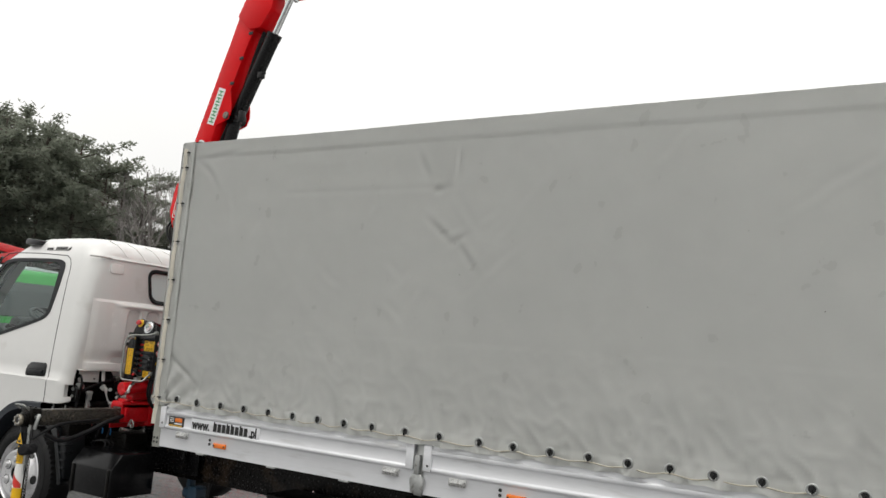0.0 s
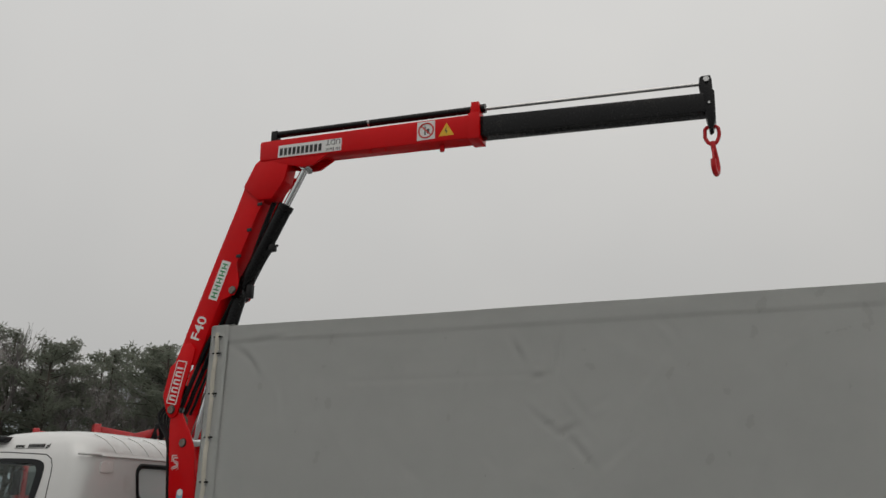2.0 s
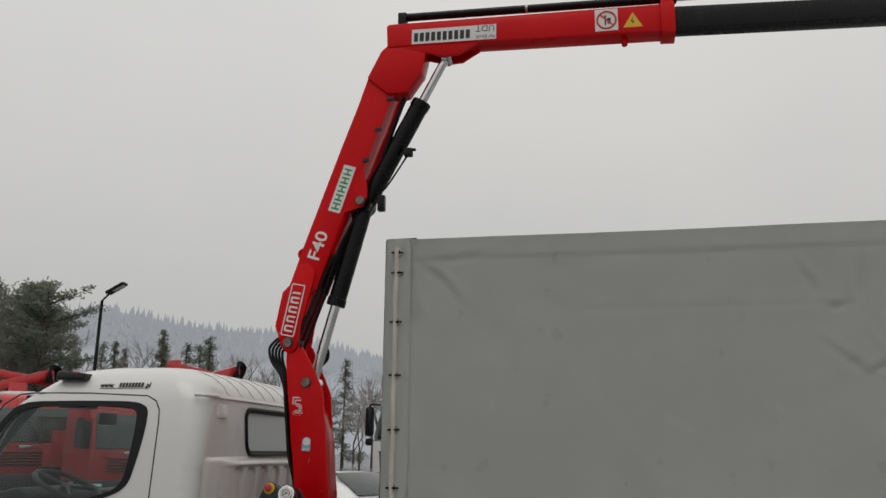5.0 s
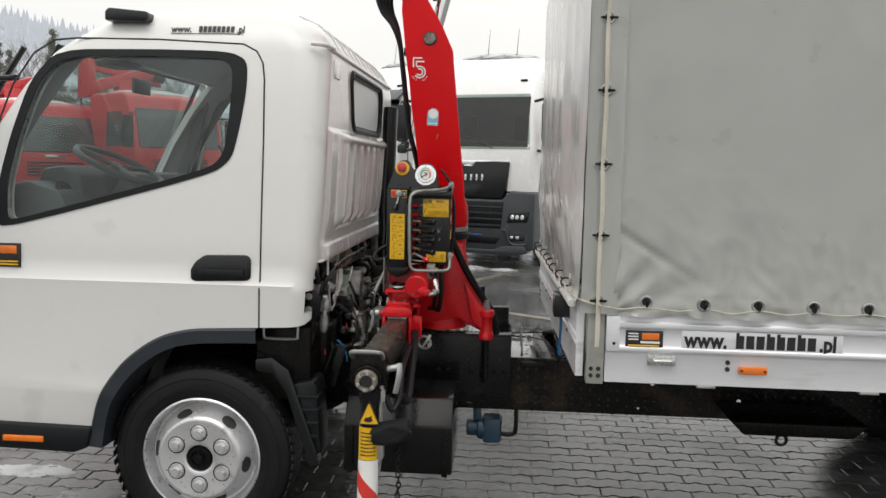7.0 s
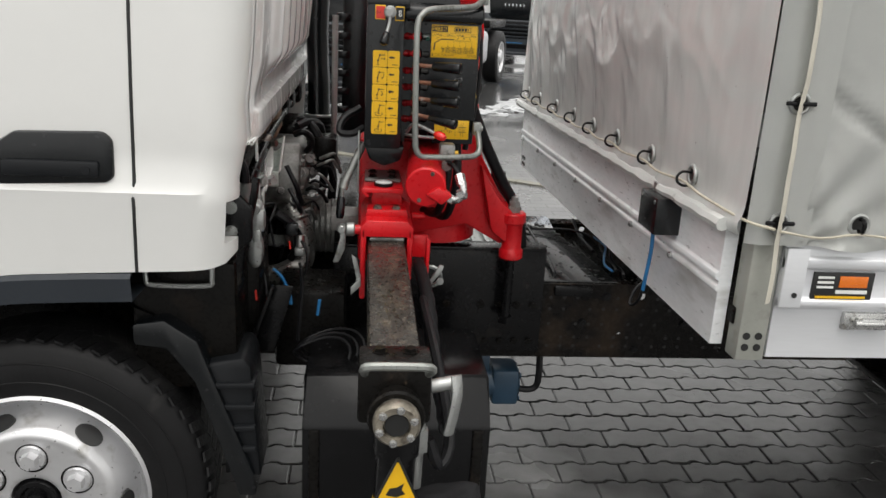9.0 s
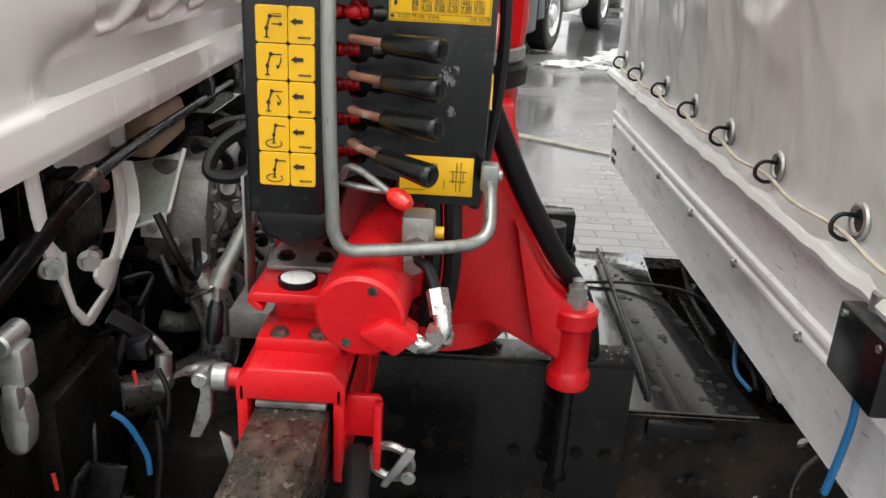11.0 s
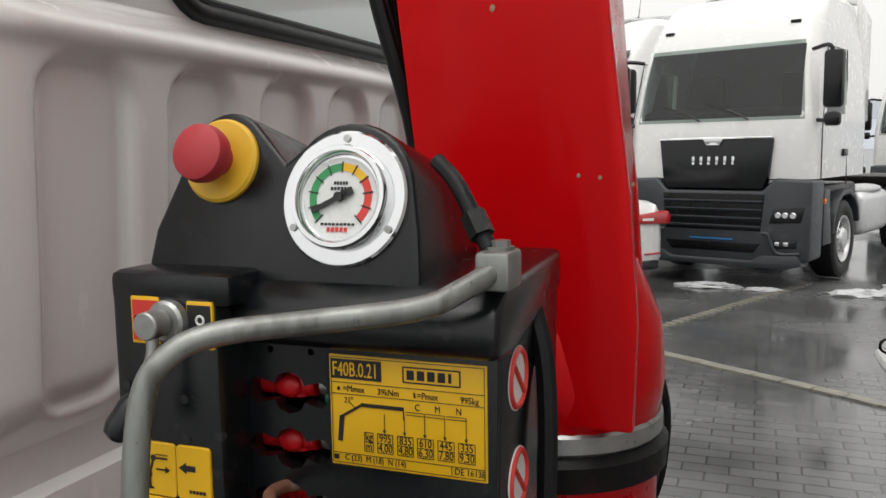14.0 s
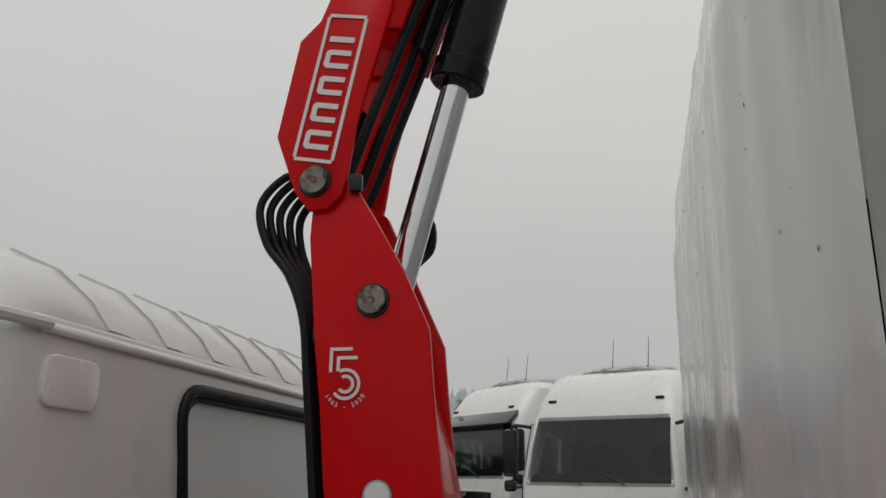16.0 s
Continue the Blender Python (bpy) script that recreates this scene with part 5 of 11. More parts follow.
for k in range(9):
    bm = B()
    y = 0.345 + k * 0.172
    line_ = [(0.470, 2.098, 0.0), (0.449, 2.14, 0.010), (0.425, 2.165, 0.016), (0.397, 2.192, 0.022), (0.312, 2.229, 0.03)]
    rings = []
    for i, (x, z, dy) in enumerate(line_):
        lift = 0.0015 if 0 < i < len(line_) - 1 else 0.001
        out = Vector((0.75, 0, 0.66)) if i < 3 else Vector((0.45, 0, 0.89))
        p = Vector((x, y - dy * 2.2 + 0.11, z))
        rings.append([bm.verts.new(p - out * 0.004), bm.verts.new(p + out * lift), bm.verts.new(p + out * lift * 0.9 + Vector((0, 0.012, 0))), bm.verts.new(p - out * 0.003 + Vector((0, 0.11, 0)))])
    for p, q in zip(rings, rings[1:]):
        for j in range(3):
            bm.faces.new((p[j], p[j + 1], q[j + 1], q[j]))
    part("roof_pressing", bm, M_WHITE, cab, smooth=25)
# door handle
bm = B()
prism(bm, [(-0.045, 1.133), (-0.045, 1.172), (-0.025, 1.205), (0.015, 1.232), (0.185, 1.236), (0.202, 1.22), (0.202, 1.145), (0.187, 1.132), (-0.025, 1.122)], "y", 0.055, 0.09, 0.008)
h = part("door_handle", bm, M_PLASTIC, cab, "recessed black plastic door handle")
bm = B()
box(bm, (-0.01, 0.044, 1.145), (0.177, 0.058, 1.178), 0.006)
cyl(bm, (0.152, 0.042, 1.16), (0.152, 0.052, 1.16), 0.009)
part("grip", bm, M_PLASTIC_GREY, h)
# clearance lamp, address, sticker
bm = B()
prism(bm, [(-0.425, 2.163), (-0.425, 2.20), (-0.41, 2.215), (-0.25, 2.20), (-0.244, 2.168), (-0.258, 2.158)], "y", 0.145, 0.26, 0.008)
part("roof_lamp", bm, M_PLASTIC, cab, "black roof clearance lamp")
bm = B()
m = pose(-0.158, yside(2.122) - 0.003, 2.122, 66, 0, 0)
lettering(bm, "www.", 0.044, m, narrow=0.82, deep=0.0015, bold=0.015)
lettering(bm, ".pl", 0.044, m @ Matrix.Translation((0.27, 0, 0)), narrow=0.82, deep=0.0015, bold=0.015)
bars(bm, m @ Matrix.Translation((0.115, 0, 0)), 0.15, 0.028, 8, 0.001, 0.25)
box(bm, (0, -0.008, 0), (0.3, -0.0055, 0.001), 0, m)
part("address", bm, M_INK, cab, "black lettering")
bm = B()
box(bm, (-0.9, 0.058, 1.16), (-0.757, 0.075, 1.257), 0.001)
st = part("dealer_sticker", bm, M_INK, cab, "black dealer sticker with orange emblem")
bm = B()
box(bm, (-0.84, 0.0565, 1.215), (-0.77, 0.059, 1.248), 0.001)
part("emblem", bm, M_ORANGE, st)
bm = B()
box(bm, (-0.89, 0.0565, 1.168), (-0.765, 0.059, 1.174))
box(bm, (-0.89, 0.0565, 1.18), (-0.765, 0.059, 1.186))
part("print", bm, M_YELLOW, st)
# black sill, step and arch trim
bm = B()
prism(bm, [(-1.1, 0.405), (-0.545, 0.393), (-0.49, 0.415), (-0.468, 0.50), (-1.1, 0.51)], "y", 0.045, 0.3, 0.01)
sill = part("step_sill", bm, M_PLASTIC_GREY, truck, "charcoal plastic step sill")
bm = B()
box(bm, (-0.845, 0.038, 0.434), (-0.67, 0.048, 0.46), 0.004)
part("reflector", bm, M_ORANGE, sill, "orange side reflector")
bm = B()
inner, outer = [], []
arc = dense_line([(-0.493, 0.42), (-0.476, 0.518), (-0.434, 0.639), (-0.361, 0.749), (-0.277, 0.83), (-0.17, 0.896), (-0.049, 0.929), (0.1, 0.939), (0.225, 0.943)], 0.2)
arc = [(v.x, v.y) for v in smooth_line([(x, z, 0) for x, z in arc], 6)]
for i, (x, z) in enumerate(arc):
    a = arc[min(i + 1, len(arc) - 1)]
    b = arc[max(i - 1, 0)]
    d = Vector((a[0] - b[0], a[1] - b[1])).normalized()
    nrm = Vector((d.y, -d.x))
    y = yside(max(0.5, z))
    outer.append([bm.verts.new((x, y - 0.004, z)), bm.verts.new((x + nrm.x * 0.008, y - 0.016, z + nrm.y * 0.008)), bm.verts.new((x + nrm.x * 0.06, y - 0.012, z + nrm.y * 0.06)), bm.verts.new((x + nrm.x * 0.068, y + 0.2, z + nrm.y * 0.068))])
for a, b in zip(outer, outer[1:]):
    for j in range(3):
        bm.faces.new((a[j], a[j + 1], b[j + 1], b[j]))
part("wheel_arch", bm, mat("arch_plastic", (0.02, 0.025, 0.032), 0.5, var=0.1, scale=5), truck, "dark blue-grey wheel arch trim")
bm = B()
arcw = [(-0.46, 0.5), (-0.40, 0.66), (-0.28, 0.8), (-0.1, 0.875), (0.1, 0.87), (0.25, 0.8), (0.37, 0.66), (0.43, 0.5)]
sec = []
for x, z in arcw:
    sec.append([bm.verts.new((x, 0.16, z)), bm.verts.new((x, 0.5, z))])
for a, b in zip(sec, sec[1:]):
    bm.faces.new((a[0], a[1], b[1], b[0]))
bmesh.ops.solidify(bm, geom=bm.faces[:], thickness=0.006)
part("inner_arch", bm, M_BLACK_DIRTY, truck)
bm = B()
prism(bm, [(0.20, 0.80), (0.27, 0.81), (0.34, 0.76), (0.46, 0.42), (0.465, 0.36), (0.425, 0.36), (0.33, 0.66), (0.27, 0.74), (0.20, 0.75)], "y", 0.12, 0.2, 0.008)
guard = part("mud_guard", bm, M_PLASTIC, truck, "black moulded plastic mud guard")
bm = B()
prism(bm, [(0.335, 0.66), (0.36, 0.70), (0.44, 0.715), (0.455, 0.69), (0.475, 0.4), (0.44, 0.42)], "y", 0.135, 0.3, 0.01)
part("guard_body", bm, M_PLASTIC_GREY, guard)
for k in range(4):
    bm = B()
    box(bm, (0.37 + 0.012 * k, 0.125, 0.64 - 0.055 * k), (0.465, 0.2, 0.655 - 0.055 * k), 0.004)
    part("guard_rib", bm, M_PLASTIC_GREY, guard)
bm = B()
sweep(bm, [(0.23, 0.15, 0.935), (0.23, 0.145, 0.90), (0.245, 0.145, 0.885), (0.36, 0.145, 0.885), (0.372, 0.145, 0.90), (0.372, 0.15, 0.935)], 0.006, 8, 4)
part("grab_loop", bm, M_GALV, truck)
bm = B()
box(bm, (0.19, 0.17, 0.62), (0.42, 0.42, 0.93), 0.01)
part("battery_cover", bm, M_BLACK_DIRTY, truck)
# door mirrors
for y, s in ((0.0, -1), (2.26, 1)):
    bm = B()
    sweep(bm, [(-0.93, 1.13 + s * 1.0, 1.36), (-0.95, y + s * 0.02, 1.37), (-0.955, y + s * 0.06, 1.40)], 0.014, 8, 4)
    sweep(bm, [(-0.80, 1.13 + s * 0.98, 1.93), (-0.9, y + s * 0.03, 1.90), (-0.945, y + s * 0.06, 1.82)], 0.012, 8, 4)
    parts("mirror_arm", bm, M_PLASTIC, truck, touch=-1)
    bm = B()
    prism(bm, outline(y + s * 0.06 - 0.09, y + s * 0.06 + 0.09, 1.385, 1.80, 0.035, 4), "x", -1.0, -0.925, 0.012)
    head = part("mirror_head", bm, M_PLASTIC, truck, "tall black door mirror")
    bm = B()
    prism(bm, outline(y + s * 0.06 - 0.075, y + s * 0.06 + 0.075, 1.405, 1.78, 0.03, 4), "x", -0.925, -0.921)
    part("mirror_glass", bm, M_MIRROR, head)
bm = B()
sweep(bm, [(-0.79, 0.19, 2.06), (-0.93, 0.2, 1.86), (-1.0, 0.22, 1.7)], 0.012, 8, 4)
part("wiper", bm, M_PLASTIC, truck)
# cab interior: dark door linings round the windows, rear lining
for side in (-1, 1):
    bm = B()
    cx, cz = -0.36, 1.72
    rings = []
    for grow, off in ((1.0, 0.03), (1.04, 0.052), (1.5, 0.056)):
        ring = []
        for x, z in SIDE_WIN:
            pz = min(2.12, max(1.0, cz + (z - cz) * grow * (1.15 if grow > 1.2 else 1)))
            front = next(a[1] + (b[1] - a[1]) * (pz - a[0]) / (b[0] - a[0]) for a, b in zip(LEVELS, LEVELS[1:]) if a[0] <= pz <= b[0])
            px = min(0.30, max(front + (0.17 if grow > 1.2 else 0.09), cx + (x - cx) * grow))
            y = yside(pz) + off
            ring.append(bm.verts.new((px, y if side < 0 else 2.26 - y, pz)))
        rings.append(ring)
    for a, b in zip(rings, rings[1:]):
        for j in range(len(a)):
            bm.faces.new((a[j], a[(j + 1) % len(a)], b[(j + 1) % len(a)], b[j]))
    part("door_lining", bm, M_DARK_INT, truck, "dark grey door lining")
bm = B()
box(bm, (0.405, 0.22, 1.215), (0.412, 2.04, 1.74), 0.003)
part("rear_lining", bm, M_DARK_INT, truck, "dark rear lining of the cab")
bm = B()
sweep(bm, [(-0.70, 2.03, 1.40), (-0.66, 2.0, 1.43), (-0.58, 2.0, 1.62), (-0.60, 2.03, 1.68)], 0.014, 8, 4)
part("grab_handle", bm, M_SEAT, truck, "black grab handle on the pillar")
bm = B()
prism(bm, [(-1.05, 0.98), (-1.03, 1.36), (-0.95, 1.48), (-0.80, 1.51), (-0.66, 1.46), (-0.60, 1.34), (-0.64, 0.98)], "y", 0.2, 2.06, 0.02)
prism(bm, [(-0.86, 1.48), (-0.83, 1.56), (-0.74, 1.575), (-0.66, 1.53), (-0.64, 1.40)], "y", 0.36, 0.95, 0.02)
box(bm, (-0.76, 1.02, 1.3), (-0.58, 1.35, 1.54), 0.03)
dsh = part("dashboard", bm, M_DARK_INT, truck, "grey-green plastic dashboard")
for y in (0.30, 1.0, 1.9):
    bm = B()
    torus(bm, (-0.69, y, 1.46), (0.85, 0, 0.5), 0.045, 0.012, 24, 8)
    cyl(bm, (-0.705, y, 1.452), (-0.69, y, 1.46), 0.042, seg=20)
    part("air_vent", bm, M_SEAT, dsh, "round black air vent")
bm = B()
torus(bm, (-0.60, 0.62, 1.575), (0.42, 0, 0.91), 0.2, 0.015, 32, 8)
cyl(bm, (-0.60, 0.62, 1.575), (-0.72, 0.62, 1.40), 0.04)
for a in (0.3, 2.4, 4.4):
    cyl(bm, (-0.605, 0.62, 1.57), (-0.60 + 0.19 * math.sin(a) * 0.91, 0.62 + 0.19 * math.cos(a), 1.575 - 0.19 * math.sin(a) * 0.42), 0.012)
part("steering_wheel", bm, M_DARK_INT, truck)
for y in (0.36, 0.98, 1.4):
    bm = B()
    box(bm, (-0.3, y, 1.02), (0.18, y + 0.42, 1.17), 0.04)
    prism(bm, [(0.08, 1.215), (0.23, 1.215), (0.32, 1.62), (0.22, 1.64)], "y", y, y + 0.42, 0.03)
    seat = part("seat", bm, M_SEAT, truck, "dark cloth cab seat")
    bm = B()
    box(bm, (0.24, y + 0.1, 1.66), (0.34, y + 0.32, 1.83), 0.03)
    part("headrest", bm, M_GREY_TRIM, seat)
bm = B()
box(bm, (-1.0, 0.16, 0.945), (0.185, 2.1, 0.96))
part("cab_floor", bm, M_DARK_INT, truck)
bm = B()
prism(bm, [(0.185, 0.93), (0.19, 0.93), (0.192, 1.203), (0.44, 1.206), (0.44, 1.211), (0.185, 1.211)], "y", 0.11, 2.15)
part("floor_pan", bm, M_BLACK_DIRTY, truck, "dirty black raised floor behind the seats")
bm = B()
box(bm, (-0.68, 0.55, 2.03), (-0.54, 0.75, 2.06), 0.01)
box(bm, (-0.74, 1.05, 1.95), (-0.72, 1.25, 2.03), 0.01)
part("sun_visor", bm, M_DARK_INT, truck)
bm = B()
prism(bm, [(-0.96, 1.32), (-0.88, 1.32), (-0.68, 1.99), (-0.74, 1.99)], "y", 2.0, 2.05, 0.01)
sweep(bm, [(-0.62, 1.98, 1.4), (-0.58, 1.95, 1.45), (-0.56, 1.95, 1.62), (-0.6, 1.98, 1.7)], 0.012, 8, 4)
part("pillar_trim", bm, M_DARK_INT, truck)

# ---- the loader crane ----
crane = thing("loader_crane", "red hydraulic loader crane with raised folding boom behind the cab", "crane", (0.9, 0.8, 0.7))
YN, YF = 0.685, 0.905   # near and far face of the boom plates
YC = (YN + YF) / 2
# base: black support plates on the frame
bm = B()
box(bm, (0.62, 0.700, 0.488), (1.255, 0.716, 0.812), 0.003)
box(bm, (0.62, 0.700, 0.808), (1.255, 0.77, 0.82), 0.003)
box(bm, (0.62, 1.47, 0.50), (1.245, 1.535, 0.82), 0.003)
sup = parts("support_plate", bm, M_BLACK, crane, "wet black steel support plate", touch=0)[0]
bm = B()
for k in range(8):
    hexbolt(bm, (0.90 + k * 0.046, 0.70, 0.522), (0, -1, 0), 0.008)
for x in (0.915, 0.961, 1.065, 1.12, 1.175, 1.225):
    hexbolt(bm, (x, 0.70, 0.64), (0, -1, 0), 0.009)
parts("plate_bolt", bm, M_BLACK_DIRTY, sup)
bm = B()
box(bm, (0.62, 0.72, 0.80), (0.70, 1.5, 0.90), 0.006)
box(bm, (0.84, 0.72, 0.74), (0.90, 1.5, 0.86), 0.006)
parts("cross_beam", bm, M_BLACK_DIRTY, crane)
# red base casting with three-point arm and claw
bm = B()
prism(bm, [(0.80, 0.86), (1.0, 0.9), (1.10, 0.845), (1.128, 0.85), (1.128, 0.955), (1.09, 1.0), (1.035, 1.10), (1.015, 1.25), (0.83, 1.25), (0.80, 1.1)], "y", 0.665, 0.70, 0.006)
prism(bm, [(0.80, 0.86), (1.0, 0.9), (1.015, 1.25), (0.83, 1.25)], "y", 0.70, 0.92, 0.008)
part("base_arm", bm, M_RED_CAST, crane, "glossy red base arm plate")
bm = B()
lathe(bm, [(0, 0), (0.032, 0), (0.035, 0.003), (0.035, 0.024), (0.031, 0.029), (0.029, 0.033), (0.029, 0.102), (0.032, 0.106), (0.036, 0.110), (0.036, 0.134), (0.032, 0.138), (0, 0.138)], (1.135, 0.65, 0.807), (1.135, 0.65, 0.945), 28)
claw_arm = B()
prism(claw_arm, [(1.07, 0.89), (1.135, 0.84), (1.135, 0.94), (1.09, 0.985), (1.03, 1.08)], "y", 0.63, 0.69, 0.006)
claw = part("claw", bm, M_RED_CAST, crane, "red clamp eye")
part("claw_arm", claw_arm, M_RED_CAST, claw)
bm = B()
cyl(bm, (1.135, 0.65, 0.94), (1.135, 0.65, 0.99), 0.010)
cyl(bm, (1.135, 0.65, 0.945), (1.135, 0.65, 0.963), 0.019, seg=6)
cyl(bm, (1.135, 0.65, 0.964), (1.135, 0.65, 0.978), 0.016, seg=6)
part("nut", bm, M_CAST, claw, "steel clamp nut")
bm = B()
cyl(bm, (1.135, 0.66, 0.60), (1.135, 0.65, 0.815), 0.014)
cyl(bm, (1.135, 0.66, 0.60), (1.135, 0.66, 0.62), 0.022, seg=6)
part("tie_rod", bm, M_BLACK, claw, "black clamp bolt")
bm = B()
cyl(bm, (1.10, 0.76, 0.95), (1.10, 0.76, 1.04), 0.026, 0.022)
part("cap", bm, M_RUBBER, claw)
bm = B()
# slewing column: cylinder, seal ring, upper taper
lathe(bm, [(0.0, 0.0), (0.125, 0.0), (0.125, 0.30), (0.118, 0.34), (0.112, 0.36), (0.112, 0.42), (0.0, 0.42)], (0.915, YC, 0.84), (0.915, YC, 1.5), 40)
part("slewing_column", bm, M_RED_CAST, crane, "red slewing column")
bm = B()
lathe(bm, [(0.112, 0.0), (0.122, 0.004), (0.124, 0.03), (0.116, 0.036), (0.112, 0.04)], (0.915, YC, 1.26), (0.915, YC, 1.5), 40)
part("seal_ring", bm, M_RUBBER, crane, "black rubber seal ring")
bm = B()
lathe(bm, [(0.114, 0.0), (0.118, 0.004), (0.118, 0.02), (0.112, 0.026)], (0.915, YC, 1.298), (0.915, YC, 1.5), 40)
part("steel_ring", bm, M_GALV, crane)
# column head: two plates and the box between
COL = [(0.824, 1.33), (0.824, 1.47), (0.80, 1.6), (0.783, 1.75), (0.765, 1.86), (0.75, 2.0), (0.735, 2.1), (0.712, 2.31), (0.715, 2.39), (0.74, 2.435), (0.775, 2.43), (0.80, 2.41), (0.90, 2.24), (0.95, 2.13), (0.96, 2.02), (0.978, 1.86), (0.994, 1.70), (1.012, 1.55), (1.02, 1.43), (1.017, 1.33)]
bm = B()
prism(bm, COL, "y", YN, YN + 0.016, 0.003)
col = part("column_plate", bm, M_RED, crane, "glossy red column side plate")
bm = B()
prism(bm, [(x - (0.022 if x > 0.85 else 0.0), z) for x, z in COL], "y", YF - 0.016, YF, 0.003)
part("column_plate", bm, M_RED, crane, "glossy red column side plate")
bm = B()
prism(bm, [(0.83, 1.33), (0.83, 1.47), (0.79, 1.75), (0.757, 2.0), (0.735, 2.2), (0.78, 2.24), (0.86, 2.14), (0.93, 2.0), (0.965, 1.85), (0.985, 1.6), (1.0, 1.33)], "y", YN + 0.01, YF - 0.01, 0.004)
lathe(bm, [(0.1, -0.02), (0.115, 0.0), (0.12, 0.04), (0.115, 0.10), (0.09, 0.16), (0, 0.17)], (0.915, YC, 1.32), (0.915, YC, 1.6), 32)
part("column_box", bm, M_RED, crane)

def pin(c, r, parent, y=None):
    """A boom pin with its steel head and greasy centre."""
    bm = B()
    yy = YN if y is None else y
    cyl(bm, (c[0], yy, c[1]), (c[0], yy - 0.012, c[1]), r, bev=0.002, seg=28)
    p = part("pin", bm, M_PIN, parent, "steel boom pin")
    bm = B()
    cyl(bm, (c[0], yy - 0.010, c[1]), (c[0], yy - 0.0135, c[1]), r * 0.28, seg=10)
    part("grease_nipple", bm, M_RUST, p)
    bm = B()
    torus(bm, (c[0], yy - 0.001, c[1]), (0, 1, 0), r + 0.002, 0.0035, 28, 6)
    part("washer", bm, M_INK, p)


pin((0.844, 2.184), 0.027, col)
bm = B()
t = (0.804, YN - 0.0012, 2.035)
m = FRONT(0.776, YN - 0.0015, 2.025)
FIVE = FRONT(0.768, YN - 0.0016, 2.099)
for a, b in (((0.042, -0.003), (-0.001, -0.003)), ((0.002, -0.0062), (0.002, -0.044)), ((0.052, -0.019), (0.013, -0.019)), ((0.016, -0.0222), (0.016, -0.0425))):
    dd = Vector((b[0] - a[0], b[1] - a[1], 0))
    box(bm, (0, -0.003, 0), (dd.length, 0.003, 0.0008), 0, FIVE @ Matrix.Translation((*a, 0)) @ Matrix.Rotation(math.atan2(dd.y, dd.x), 4, "Z"))
for r in (0.011, 0.0225):
    for k in range(20):
        a0, a1 = radians(118 - 13 * k), radians(118 - 13 * (k + 1) - 1)
        v = [bm.verts.new(FIVE @ Vector((0.031 + q * math.cos(w), -0.066 + q * math.sin(w), 0.0008))) for q, w in ((r, a0), (r + 0.006, a0), (r + 0.006, a1), (r, a1))]
        bm.faces.new(v)
for k, s in enumerate("1965 - 2020"):
    w = 212 + 11.6 * k
    lettering(bm, s, 0.011, FIVE @ Matrix.Translation((0.031 + 0.043 * math.cos(radians(w)), -0.066 + 0.043 * math.sin(radians(w)), 0)) @ Matrix.Rotation(radians(w + 90), 4, "Z"), "CENTER", 0.0006)
part("emblem", bm, M_WHITE_ST, col, "white jubilee emblem")
bm = B()
pts = [(0.865 + 0.0255 * math.cos(a), 1.844 + 0.0255 * math.sin(a)) for a in (math.pi * k / 12 for k in range(13))] + [(0.837, 1.792), (0.887, 1.79)]
prism(bm, pts, "y", YN - 0.0012, YN + 0.001)
st = part("round_sticker", bm, M_BLUE_ST, col, "pale blue and white round-topped sticker")
bm = B()
cyl(bm, (0.865, YN - 0.0012, 1.844), (0.865, YN - 0.002, 1.844), 0.022, seg=28)
bars(bm, FRONT(0.843, YN - 0.0018, 1.797), 0.042, 0.007, 9, 0.0005)
part("print", bm, M_WHITE_ST, st)
bm = B()
for dx, dz in ((0.0, 0.0), (-0.002, -0.013), (0.004, 0.008)):
    ball(bm, (0.885 + dx, YN - 0.0005, 1.742 + dz), 0.003, (1, 0.3, 1.3), 1)
for dx, dz in ((0.08, -0.17), (0.10, -0.172), (0.13, -0.178)):
    ball(bm, (0.885 + dx, YN - 0.0005, 1.742 + dz), 0.002, (1, 0.3, 1.2), 1)
parts("paint_chip", bm, M_TAN, col)

# main boom
LOW = [(0.71, 2.362), (0.68, 2.40), (0.634, 2.52), (0.670, 2.728), (0.712, 2.77), (0.76, 2.90), (0.83, 2.905), (0.872, 2.86), (0.862, 2.78), (0.80, 2.54), (0.788, 2.45), (0.778, 2.39), (0.747, 2.362)]
MAIN = [(0.705, 2.76), (0.792, 3.03), (1.005, 3.645), (1.096, 3.896), (1.15, 4.06), (1.172, 4.13), (1.27, 4.305), (1.36, 4.245), (1.50, 4.22), (1.40, 4.10), (1.297, 3.883), (1.172, 3.55), (1.152, 3.49), (1.18, 3.38), (1.182, 3.32), (1.155, 3.256), (1.04, 3.217), (0.88, 2.74)]
for y0, y1, lab in ((YN, YN + 0.014, 1), (YF - 0.014, YF, 0)):
    bm = B()
    prism(bm, LOW, "y", y0 - 0.012 * (1 if lab else -1), y1 - 0.012 * (1 if lab else -1), 0.003)
    plate_ob = part("boom_fork", bm, M_RED, crane, "red boom fork plate")
    bm = B()
    prism(bm, MAIN, "y", y0, y1, 0.002)
    side = part("boom_side", bm, M_RED, crane, "red main boom side plate")
    if lab:
        fork_near, main_near = plate_ob, side
bm = B()
prism(bm, [(0.745, 2.84), (0.80, 3.0), (1.012, 3.62), (1.17, 4.08), (1.28, 4.285), (1.36, 4.24), (1.36, 4.08), (1.14, 3.50), (0.97, 3.0), (0.87, 2.77)], "y", YN + 0.008, YF - 0.008, 0.002)
part("boom_box", bm, M_RED, crane)
bm = B()
